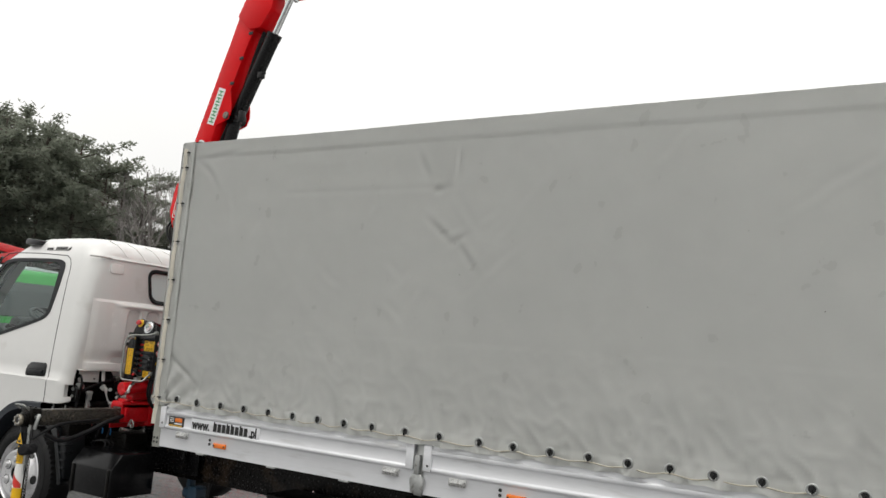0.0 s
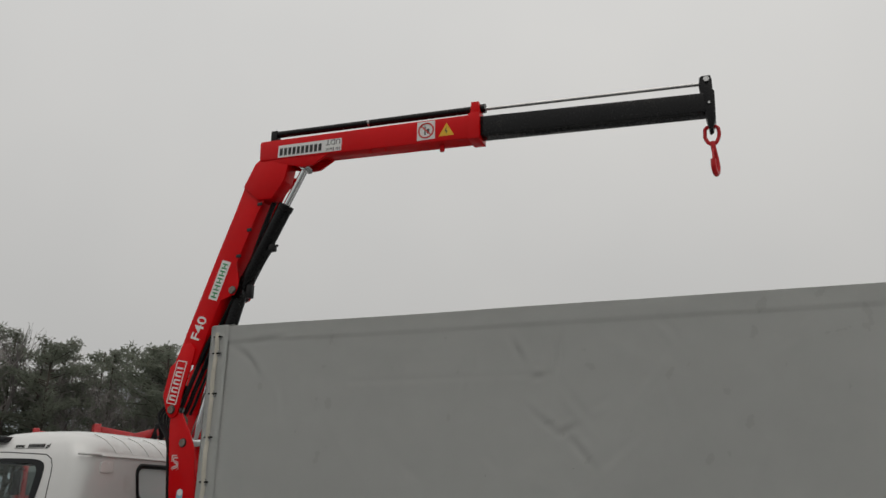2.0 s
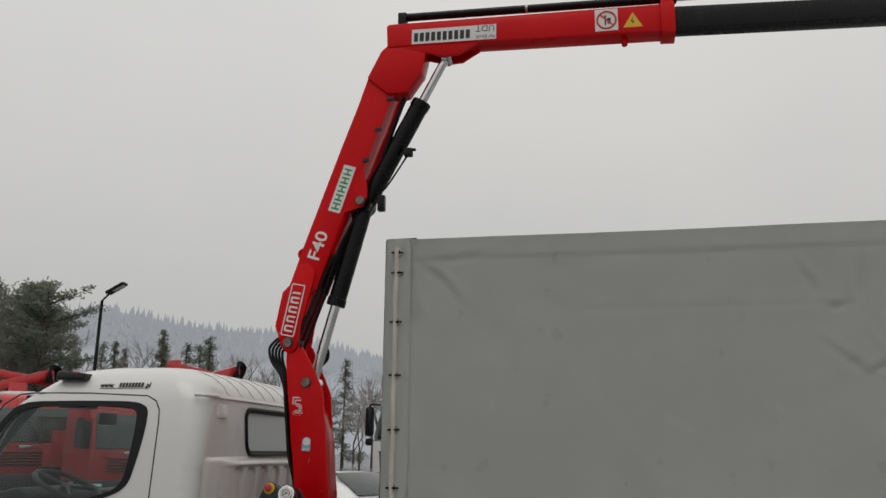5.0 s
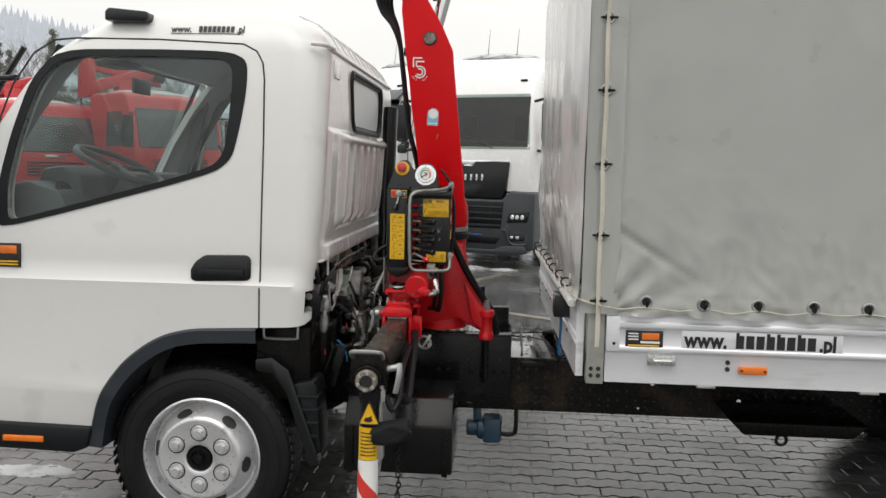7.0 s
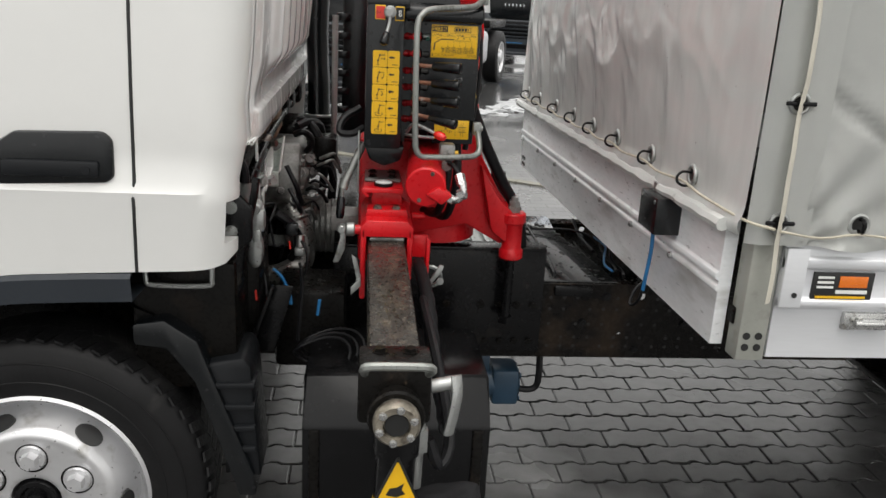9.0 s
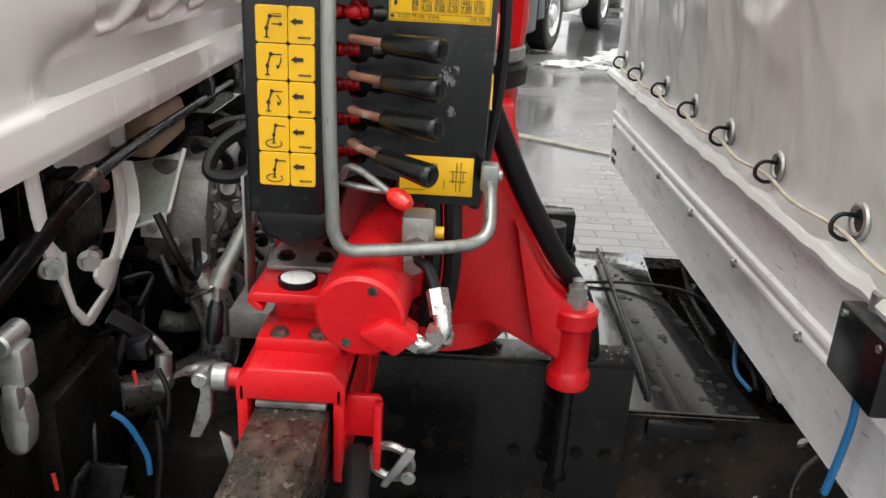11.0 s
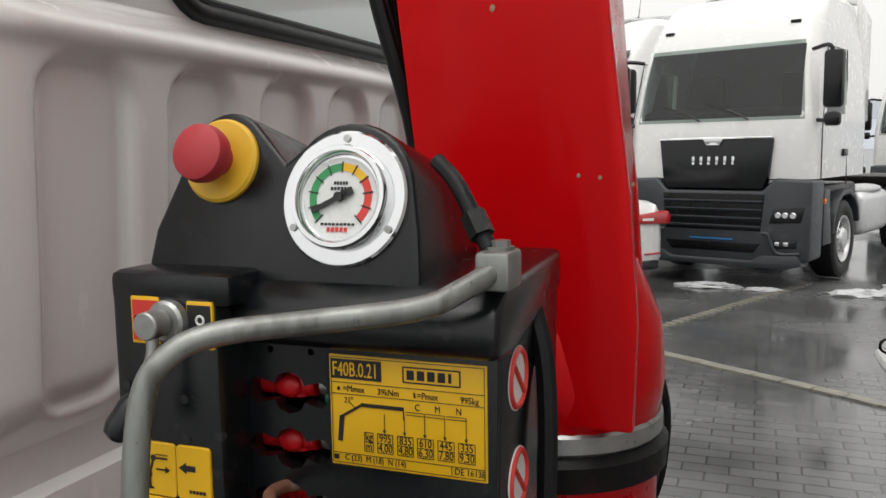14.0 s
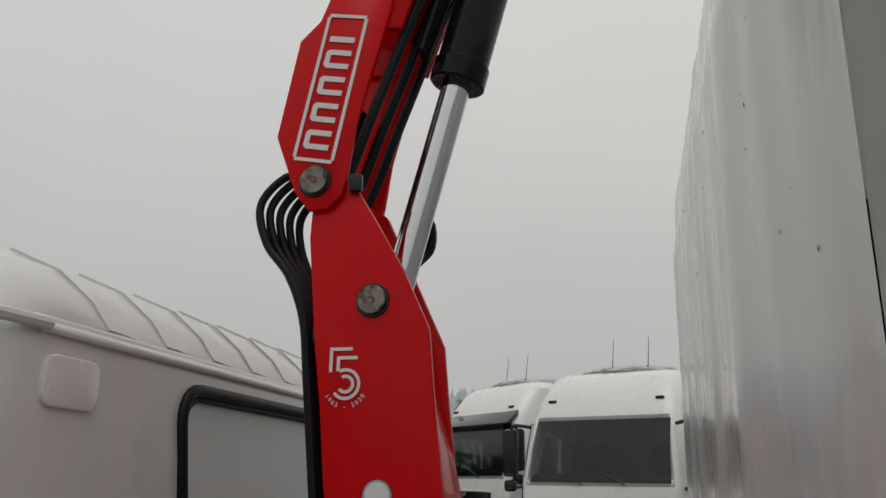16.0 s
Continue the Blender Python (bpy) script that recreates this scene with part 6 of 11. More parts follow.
torus(bm, (0.765, YN + 0.06, 2.98), (0, 1, 0), 0.027, 0.011, 20, 8)
prism(bm, [(0.775, 2.94), (0.755, 2.955), (0.775, 3.0), (0.80, 3.02), (0.83, 3.03)], "y", YN + 0.05, YN + 0.07, 0.003)
part("lifting_lug", bm, M_RED, crane, "red lifting eye")
for z in (3.55, 3.75, 3.95):
    bm = B()
    x = 1.168 + (z - 3.53) * 0.365
    box(bm, (x - 0.03, YN - 0.006, z - 0.012), (x + 0.012, YN + 0.002, z + 0.014), 0.003)
    part("hose_clip", bm, M_PLASTIC, main_near)
pin((0.722, 2.42), 0.028, fork_near, YN - 0.012)
for k in range(7):
    bm = B()
    y, o = YN + 0.03 + 0.024 * k, -0.012 * (k % 3)
    sweep(bm, [(0.75 + o, y, 2.40), (0.785 + o, y, 2.48), (0.815 + o, y - 0.004, 2.56), (0.85 + o, y, 2.66), (0.885 + o, y + 0.004, 2.76), (0.925 + o, y, 2.86), (0.975 + o, y, 2.96)], 0.011, 8, 5)
    part("fork_hose", bm, M_HOSE, crane, "black hydraulic hose inside the boom fork")
pin((1.138, 3.29), 0.026, main_near)
d = Vector((0.302, 0, 0.953))


def along(x, z, ang=17.5):
    """Writing that runs up the boom."""
    return Matrix.Translation((x, YN - 0.0015, z)) @ Matrix.Rotation(radians(ang), 4, "Y") @ Matrix.Rotation(radians(-90), 4, "Y") @ Matrix.Rotation(radians(90), 4, "X")


bm = B()
m = along(1.01, 3.214, 17.8)
box(bm, (0.0, 0.0, -0.001), (0.308, 0.079, 0.0008), 0, m)
st = part("name_sticker", bm, M_WHITE_ST, main_near, "white sticker with green lettering")
bm = B()
for k in range(5):
    x = 0.016 + k * 0.057
    box(bm, (x, 0.015, 0.0005), (x + 0.011, 0.064, 0.0016), 0, m)
    box(bm, (x + 0.032, 0.015, 0.0005), (x + 0.043, 0.064, 0.0016), 0, m)
    box(bm, (x, 0.034, 0.0005), (x + 0.043, 0.044, 0.0016), 0, m)
part("print", bm, M_GREEN_ST, st)
bm = B()
m = along(0.884, 2.912, 18.5)
lettering(bm, "F40", 0.112, m, deep=0.0006, narrow=1.15, bold=0.012)
part("type_mark", bm, M_WHITE_ST, main_near, "white type letters")
bm = B()
m = Matrix.Translation((0, -0.012, 0)) @ along(0.757, 2.452, 10.8)
for a, b in (((0.007, 0), (0.313, 0.007)), ((0.007, 0.081), (0.313, 0.088)), ((0, 0.004), (0.007, 0.084)), ((0.313, 0.004), (0.32, 0.084))):
    box(bm, (*a, 0), (*b, 0.001), 0, m)
for k in range(5):
    x = 0.026 + k * 0.058
    w = 0.040 if k < 4 else 0.012
    if k < 4:
        prism(bm, [(0.0, 0.018), (0.0, 0.066), (0.006, 0.072), (w - 0.006, 0.072), (w, 0.066), (w, 0.018), (w - 0.011, 0.018), (w - 0.011, 0.061), (0.011, 0.061), (0.011, 0.018)], "z", 0, 0.001, 0, m=m @ Matrix.Translation((x, 0, 0)))
    else:
        box(bm, (x, 0.018, 0), (x + w, 0.072, 0.001), 0, m)
part("maker_mark", bm, M_WHITE_ST, fork_near, "white framed maker's mark")

# jib, drooping slightly towards its tip
YJN, YJ, YJF = 0.66, 0.735, 0.80
bm = B()
prism(bm, [(1.302, 4.295), (1.290, 4.31), (1.284, 4.445), (1.30, 4.458), (3.02, 4.428), (3.02, 4.248)], "y", YJN, YJF, 0.006)
for y0, y1 in ((YJN + 0.004, YJN + 0.024), (YJF - 0.024, YJF - 0.004)):
    prism(bm, [(1.36, 4.298), (1.52, 4.245), (1.66, 4.205), (1.76, 4.21), (1.87, 4.275), (1.88, 4.30)], "y", y0, y1, 0.003)
jib = part("jib_box", bm, M_RED, crane, "red jib section")
bm = B()
prism(bm, [(1.165, 4.10), (1.25, 4.275), (1.295, 4.315), (1.55, 4.30), (1.535, 4.205), (1.515, 4.118), (1.42, 3.98), (1.30, 3.98)], "y", YJN + 0.006, YJF - 0.006, 0.004)
part("elbow", bm, M_RED, crane, "red elbow under the jib")
bm = B()
prism(bm, [(2.985, 4.238), (2.985, 4.436), (3.07, 4.434), (3.07, 4.234)], "y", YJN - 0.012, YJF + 0.012, 0.004)
prism(bm, [(2.99, 4.425), (2.998, 4.536), (3.055, 4.534), (3.065, 4.425)], "y", YJN + 0.02, YJF - 0.02, 0.003)
part("jib_collar", bm, M_RED, crane)
bm = B()
cyl(bm, (1.39, YJ, 4.538), (3.0, YJ, 4.50), 0.026, bev=0.004)
cyl(bm, (2.99, YJ, 4.50), (3.09, YJ, 4.498), 0.033)
tube = part("extension_cylinder", bm, M_BLACK, crane, "black extension cylinder")
bm = B()
cyl(bm, (2.17, YJ, 4.5196), (2.185, YJ, 4.5192), 0.028)
part("tube_band", bm, M_GALV, tube, "pale band round the cylinder")
bm = B()
box(bm, (1.345, YJ - 0.03, 4.44), (1.40, YJ + 0.03, 4.562), 0.004)
part("tube_bracket", bm, M_BLACK, tube)
bm = B()
cyl(bm, (3.07, YJ, 4.493), (4.57, YJ, 4.437), 0.012)
part("extension_rod", bm, M_STEEL, crane, "bright extension rod")
bm = B()
prism(bm, [(3.06, 4.265), (3.06, 4.412), (4.575, 4.343), (4.575, 4.207)], "y", YJN + 0.014, YJF - 0.014, 0.006)
part("jib_extension", bm, M_BLACK, crane, "black extension boom")
bm = B()
prism(bm, [(4.545, 4.39), (4.552, 4.455), (4.565, 4.468), (4.62, 4.468), (4.628, 4.44), (4.628, 4.36), (4.638, 4.355), (4.632, 4.16), (4.612, 4.095), (4.588, 4.095), (4.572, 4.18)], "y", YJN + 0.02, YJF - 0.02, 0.004)
tip = part("tip_plate", bm, M_BLACK, crane, "black boom tip")
bm = B()
cyl(bm, (4.60, YJN + 0.01, 4.27), (4.60, YJN + 0.025, 4.27), 0.008)
cyl(bm, (4.595, YJN + 0.005, 4.437), (4.595, YJF - 0.01, 4.437), 0.018)
parts("tip_pin", bm, M_STEEL, tip)
# small red latch and bolts under the jib
bm = B()
cyl(bm, (2.77, YJN + 0.06, 4.25), (2.77, YJN + 0.06, 4.20), 0.018, bev=0.005)
part("latch_knob", bm, M_RED, jib)
for x in (2.22, 2.34):
    bm = B()
    cyl(bm, (x, YJN + 0.03, 4.27), (x, YJN + 0.03, 4.245), 0.008)
    part("bolt", bm, M_RED, jib)
# stickers on the jib, the registration one upside down
DROOP = Matrix.Rotation(radians(1.1), 4, "Y")
bm = B()
box(bm, (-0.27, -0.0015, -0.05), (0.27, 0.001, 0.05), 0.0, Matrix.Translation((1.722, YJN, 4.348)) @ DROOP)
st = part("registration_sticker", bm, M_WHITE_ST, jib, "white registration sticker, upside down")
bm = B()
flip = Matrix.Rotation(math.pi, 4, "Z")
reg = Matrix.Translation((1.722, YJN, 4.348)) @ DROOP
lettering(bm, "UDT", 0.06, reg @ FRONT(0.262, -0.002, 0.045) @ flip, deep=0.0005)
lettering(bm, "Nr Ewid.", 0.034, reg @ FRONT(0.262, -0.002, -0.02) @ flip, deep=0.0005)
bars(bm, reg @ FRONT(-0.255, -0.002, -0.035), 0.37, 0.06, 10, 0.0008, 0.3)
part("print", bm, M_INK, st)
bm = B()
box(bm, (2.598, YJN - 0.0015, 4.28), (2.735, YJN + 0.001, 4.424), 0.0)
st = part("warning_sticker", bm, M_WHITE_ST, jib, "white prohibition sticker with a red ring")
bm = B()
torus(bm, (2.667, YJN - 0.002, 4.352), (0, 1, 0), 0.056, 0.006, 28, 6)
box(bm, (-0.054, -0.005, -0.001), (0.054, 0.005, 0.001), 0, FRONT(2.667, YJN - 0.002, 4.352) @ Matrix.Rotation(radians(-45), 4, "Z"))
part("ring", bm, M_RED_ST, st)
bm = B()
box(bm, (2.655, YJN - 0.0022, 4.318), (2.665, YJN - 0.001, 4.382))
box(bm, (2.672, YJN - 0.0022, 4.326), (2.692, YJN - 0.001, 4.364))
part("pictogram", bm, M_INK, st)
bm = B()
prism(bm, [(2.765, 4.292), (2.88, 4.290), (2.8225, 4.39)], "y", YJN - 0.0015, YJN + 0.001)
st = part("warning_triangle", bm, M_YELLOW, jib, "yellow warning triangle")
bm = B()
prism(bm, [(2.82, 4.305), (2.832, 4.327), (2.82, 4.332), (2.825, 4.362), (2.81, 4.327), (2.822, 4.322)], "y", YJN - 0.0022, YJN - 0.001)
part("flash", bm, M_INK, st)
# hook
bm = B()
torus(bm, (4.60, YJ, 4.10), (1, 0.3, 0), 0.02, 0.009, 20, 8)
cyl(bm, (4.60, YJ, 4.13), (4.60, YJ, 4.10), 0.012)
part("shackle", bm, M_BLACK, crane)
bm = B()
HK = lambda pts: [(x + 0.055, YJ + y, z + 0.03) for x, y, z in pts]
sweep(bm, HK([(4.503, 0, 4.05), (4.508, 0, 4.085), (4.545, 0, 4.10), (4.582, 0, 4.085), (4.587, 0, 4.03), (4.563, 0, 3.98), (4.527, 0, 3.98), (4.503, 0, 4.02), (4.503, 0, 4.05)]), 0.012, 10, 5)
sweep(bm, HK([(4.545, 0, 3.99), (4.548, 0, 3.94), (4.556, 0.02, 3.89), (4.562, 0.03, 3.83), (4.556, 0.02, 3.78), (4.546, -0.02, 3.77), (4.54, -0.05, 3.80), (4.54, -0.055, 3.85)]), 0.017, 10, 5)
part("hook", bm, M_RED_CAST, crane, "red swivel hook with latch")
bm = B()
sweep(bm, HK([(4.545, -0.01, 3.94), (4.542, -0.04, 3.9), (4.54, -0.055, 3.855)]), 0.006, 8, 4)
part("hook_latch", bm, M_RED_CAST, crane)

# jib cylinder and lift cylinder
def ram(a, b, r, split, rod, name):
    """A hydraulic ram from a (barrel) to b (rod end)."""
    a, b = Vector(a), Vector(b)
    u = (b - a).normalized()
    s = a.lerp(b, split)
    bm = B()
    cyl(bm, a - u * 0.03, s, r, bev=0.005, seg=28)
    cyl(bm, s - u * 0.05, s, r * 1.08, bev=0.004, seg=28)
    cyl(bm, a - Vector((0, r * 1.1, 0)), a + Vector((0, r * 1.1, 0)), r * 0.95)
    o = part(name, bm, M_BLACK, crane, "black hydraulic cylinder")
    bm = B()
    cyl(bm, s, b, rod, seg=24)
    cyl(bm, b - Vector((0, rod * 2, 0)), b + Vector((0, rod * 2, 0)), rod * 1.5)
    part("piston_rod", bm, M_CHROME, o, "chromed piston rod")
    return o


jr = ram((1.14, YC, 3.29), (1.665, YJ, 4.235), 0.057, 0.695, 0.027, "jib_cylinder")
lr = ram((1.14, YC, 3.30), (0.845, YC, 2.185), 0.054, 0.578, 0.03, "lift_cylinder")
bm = B()
sweep(bm, [(1.255, YC - 0.05, 3.36), (1.3, YC - 0.06, 3.40), (1.40, YC - 0.065, 3.55), (1.43, YC - 0.065, 3.60)], 0.006, 8, 4)
box(bm, (1.24, YC - 0.085, 3.23), (1.285, YC - 0.04, 3.33), 0.006)
box(bm, (1.40, YC - 0.085, 3.575), (1.455, YC - 0.045, 3.63), 0.008)
box(bm, (1.43, YC - 0.08, 3.61), (1.475, YC - 0.06, 3.625), 0.003)
part("valve_pipe", bm, M_BLACK, jr)
bm = B()
for k in range(4):
    o = 0.011 * k
    sweep(bm, [(0.905, YC - 0.05 + o, 2.72), (0.99 + o * 0.4, YC - 0.04 + o, 3.0), (1.10 + o * 0.4, YC - 0.05 + o, 3.22), (1.22, YC - 0.05 + o, 3.48), (1.33, YC - 0.05 + o, 3.82), (1.43, YC - 0.04 + o, 4.1), (1.5, YC - 0.04, 4.2)], 0.009, 8, 5)
parts("boom_hose", bm, M_HOSE, crane, "black hydraulic hose along the boom", touch=-1)
bm = B()
for k in range(5):
    o = 0.016 * k
    sweep(bm, [(0.78, YN + 0.05 + o, 2.60), (0.70, YN + 0.04 + o, 2.46), (0.64 + o * 0.5, YN + 0.03 + o, 2.45 - o * 0.5), (0.595 + o * 0.9, YN + 0.02 + o, 2.39 - o * 0.3), (0.615 + o * 0.7, YN + 0.02 + o, 2.31), (0.665 + o * 0.3, YN + 0.02 + o, 2.245), (0.70, YN + 0.02 + o, 2.16), (0.715, YN + 0.02 + o, 2.05), (0.733, YN + 0.02 + o, 1.90), (0.752, YN + 0.02 + o, 1.76), (0.79, YN + 0.03 + o, 1.6), (0.80, YN + 0.04 + o, 1.4)], 0.0085, 8, 6)
parts("column_hose", bm, M_HOSE, crane, "black hydraulic hose looping over the knuckle", touch=-1)
bm = B()
box(bm, (0.722, YN + 0.015, 2.11), (0.752, YN + 0.12, 2.145), 0.004)
box(bm, (0.79, YN - 0.012, 2.395), (0.815, YN + 0.002, 2.43), 0.003)
parts("hose_strap", bm, M_PLASTIC, crane)
bm = B()
sweep(bm, [(0.84, YF - 0.02, 2.40), (0.88, YF + 0.02, 2.41), (0.885, YF + 0.02, 2.35), (0.86, YF, 2.31)], 0.012, 8, 4)
part("hook_eye", bm, M_BLACK, crane)

# ---- outrigger ----
bm = B()
box(bm, (0.716, -0.36, 0.845), (0.806, 0.72, 0.952), 0.010)
beam = part("outrigger_beam", bm, M_RUSTY_BEAM, crane, "greasy worn steel outrigger beam")
bm = B()
lathe(bm, [(0.0, 0.0), (0.036, 0.0), (0.038, 0.006), (0.038, 0.02), (0.033, 0.026), (0.022, 0.026), (0.02, 0.018), (0, 0.018)], (0.762, -0.45, 0.885), (0.762, -0.5, 0.885), 28)
ring = part("end_ring", bm, mat("greasy_ring", (0.30, 0.27, 0.22), 0.4, metal=0.7, var=0.4, scale=40, bump=0.3, bscale=140, dirt=((0.06, 0.045, 0.03), 0.3, 50)), beam, "greasy steel end ring")
for k in range(6):
    bm = B()
    a = radians(60 * k + 20)
    hexbolt(bm, (0.762 + 0.029 * math.cos(a), -0.476, 0.885 + 0.029 * math.sin(a)), (0, -1, 0), 0.005, 0.006)
    part("bolt", bm, M_STEEL, ring)
bm = B()
# red sleeve bracket round the beam
prism(bm, [(0.697, 0.955), (0.697, 0.985), (0.712, 1.003), (0.81, 1.003), (0.825, 0.985), (0.825, 0.955), (0.81, 0.962), (0.712, 0.962)], "y", 0.30, 0.70, 0.003)
sleeve = part("beam_sleeve", bm, M_RED_CAST, crane, "red sleeve bracket of the outrigger beam")
for x0, x1 in ((0.697, 0.712), (0.81, 0.825)):
    bm = B()
    box(bm, (x0, 0.30, 0.80 if x0 < 0.75 else 0.85), (x1, 0.70, 0.985), 0.006)
    part("sleeve_plate", bm, M_RED_CAST, sleeve)
bm = B()
prism(bm, [(0.708, 1.0), (0.814, 1.0), (0.81, 1.02), (0.712, 1.02)], "y", 0.345, 0.42, 0.003)
part("sleeve_rib", bm, M_RED_CAST, sleeve)
bm = B()
prism(bm, [(0.702, 1.068), (0.697, 1.062), (0.697, 1.055), (0.703, 1.048), (0.716, 1.042), (0.716, 1.049), (0.709, 1.055), (0.80, 1.055), (0.80, 1.068)], "y", 0.366, 0.60, 0.0025)
box(bm, (0.722, 0.40, 1.012), (0.80, 0.60, 1.057), 0.006)
part("sleeve_top", bm, M_RED_CAST, sleeve, "red folded plate on the sleeve")
bm = B()
box(bm, (0.69, 0.545, 0.82), (0.83, 0.72, 1.16), 0.01)
part("sleeve_block", bm, M_RED_CAST, sleeve)
bm = B()
prism(bm, [(0.822, 0.908), (0.856, 0.908), (0.858, 0.875), (0.866, 0.872), (0.867, 0.958), (0.862, 0.965), (0.822, 0.965)], "y", 0.318, 0.328, 0.003)
prism(bm, [(0.858, 0.875), (0.867, 0.872), (0.868, 0.958), (0.859, 0.963)], "y", 0.300, 0.322, 0.002)
part("sleeve_tab", bm, M_RED_CAST, sleeve)
for a, b, r in (((0.68, 0.33, 0.972), (0.70, 0.33, 0.972), 0.012), ((0.825, 0.37, 1.0), (0.855, 0.37, 1.0), 0.009)):
    bm = B()
    cyl(bm, a, b, r)
    part("boss", bm, M_RED_CAST, sleeve)
bm = B()
box(bm, (0.72, 0.298, 0.953), (0.803, 0.33, 0.961), 0.002)
box(bm, (0.705, 0.432, 1.069), (0.795, 0.545, 1.077), 0.002)
parts("wear_plate", bm, M_CAST, crane)
bm = B()
for x in (0.738, 0.784):
    hexbolt(bm, (x, 0.357, 1.02), (0, 0, 1), 0.009)
parts("bolt", bm, M_PIN, crane)
bm = B()
for x, y, z in ((0.725, 0.46, 1.077), (0.775, 0.46, 1.077), (0.725, 0.515, 1.077), (0.775, 0.515, 1.077)):
    hexbolt(bm, (x, y, z), (0, 0, 1), 0.009)
parts("bolt", bm, M_BLACK_DIRTY, crane)
bm = B()
cyl(bm, (0.752, 0.40, 1.068), (0.752, 0.40, 1.076), 0.024, seg=28)
lv = part("spirit_level", bm, M_BLACK, crane, "round spirit level")
bm = B()
lathe(bm, [(0.0, 0.004), (0.015, 0.003), (0.021, 0.001), (0.021, 0), (0, 0)], (0.752, 0.40, 1.076), (0.752, 0.40, 1.2), 28)
part("glass", bm, M_DIAL, lv, "pale domed level glass")
# slewing motor: red cylinder with hydraulic elbow
bm = B()
lathe(bm, [(0, 0), (0.044, 0), (0.048, 0.004), (0.048, 0.12), (0.046, 0.125), (0.047, 0.36), (0, 0.36)], (0.846, 0.25, 1.10), (0.872, 0.63, 1.135), 36)
prism(bm, [(0.845, 1.085), (0.875, 1.105), (0.91, 1.085), (0.885, 1.06)], "y", 0.238, 0.28, 0.006)
mot = part("slewing_cylinder", bm, M_RED_CAST, crane, "red slewing cylinder, paint slightly chipped")
bm = B()
for x, y, z in ((0.86, 0.2455, 1.134), (0.832, 0.2535, 1.069)):
    cyl(bm, (x, y - 0.0012, z), (x, y + 0.004, z), 0.0052, seg=14)
parts("screw_hole", bm, M_PIN, mot)
bm = B()
cyl(bm, (0.893, 0.258, 1.078), (0.912, 0.25, 1.072), 0.011, seg=6)
sweep(bm, [(0.905, 0.253, 1.074), (0.922, 0.246, 1.076), (0.934, 0.246, 1.094), (0.930, 0.256, 1.118)], 0.0095, 10, 4)
cyl(bm, (0.924, 0.25, 1.085), (0.938, 0.243, 1.092), 0.014, seg=6)
cyl(bm, (0.931, 0.253, 1.108), (0.925, 0.268, 1.13), 0.012, seg=6)
el = part("hydraulic_elbow", bm, M_STEEL, crane, "bright steel hydraulic elbow")
bm = B()
sweep(bm, [(0.927, 0.262, 1.125), (0.915, 0.285, 1.145), (0.902, 0.30, 1.15), (0.899, 0.315, 1.165)], 0.006, 8, 4)
part("hose", bm, M_HOSE, el)
bm = B()
box(bm, (0.882, 0.32, 1.15), (0.918, 0.36, 1.19), 0.005)
cyl(bm, (0.897, 0.315, 1.145), (0.897, 0.30, 1.14), 0.012, seg=6)
cyl(bm, (0.9, 0.325, 1.165), (0.9, 0.31, 1.16), 0.014, seg=6)
part("valve_block", bm, M_CAST, crane)
bm = B()
cyl(bm, (0.918, 0.345, 1.165), (0.928, 0.345, 1.165), 0.007)
part("plug", bm, M_YELLOW_PL, crane)
bm = B()
for k in range(2):
    o = 0.024 * k
    sweep(bm, [(0.91 + o, 0.46, 1.2), (0.915 + o, 0.44, 1.08), (0.90 + o, 0.5, 0.98 - 0.01 * k), (0.87 + o, 0.62, 0.95)], 0.011, 8, 6)
parts("hydraulic_hose", bm, M_HOSE, crane, "black hydraulic hose under the console", touch=-1)
bm = B()
sweep(bm, [(0.965, 0.50, 1.50), (0.982, 0.49, 1.44), (0.985, 0.48, 1.34), (0.977, 0.48, 1.25), (0.962, 0.49, 1.15)], 0.0075, 8, 6)
part("console_hose", bm, M_HOSE, crane, "thin black hose beside the console")
bm = B()
sweep(bm, [(0.97, 0.56, 1.28), (1.03, 0.60, 1.15), (1.09, 0.64, 1.04), (1.15, 0.70, 0.94), (1.18, 0.73, 0.84), (1.185, 0.74, 0.72)], 0.016, 10, 6)
part("thick_hose", bm, M_HOSE, crane, "thick black hose")
# locking lever, spring latch
bm = B()
cyl(bm, (0.662, 0.33, 0.972), (0.684, 0.33, 0.972), 0.017, bev=0.003)
part("lock_bush", bm, M_GALV, crane, "pale locking bush")
bm = B()
prism(bm, [(0.645, 0.985), (0.660, 0.985), (0.662, 0.95), (0.66, 0.92), (0.645, 0.888), (0.631, 0.888), (0.638, 0.91), (0.648, 0.95)], "y", 0.322, 0.335, 0.003)
cyl(bm, (0.652, 0.31, 0.975), (0.652, 0.335, 0.975), 0.010, bev=0.002)
part("lock_lever", bm, M_GALV, crane, "bright locking lever")
bm = B()
prism(bm, [(0.677, 0.917), (0.690, 0.908), (0.701, 0.862), (0.700, 0.848), (0.690, 0.856)], "y", 0.296, 0.302, 0.0015)
prism(bm, [(0.690, 0.857), (0.701, 0.863), (0.701, 0.845), (0.677, 0.822), (0.677, 0.842)], "y", 0.270, 0.276, 0.0015)
box(bm, (0.689, 0.272, 0.848), (0.700, 0.302, 0.856), 0.002)
part("latch_plate", bm, M_GALV, crane)
bm = B()
prism(bm, [(0.865, 0.828), (0.873, 0.825), (0.905, 0.87), (0.908, 0.882), (0.897, 0.885)], "y", 0.33, 0.336, 0.002)
torus(bm, (0.875, 0.36, 0.845), (0.2, 1, 0.2), 0.028, 0.006, 20, 6)
hexbolt(bm, (0.9, 0.335, 0.84), (0, -1, 0), 0.007)
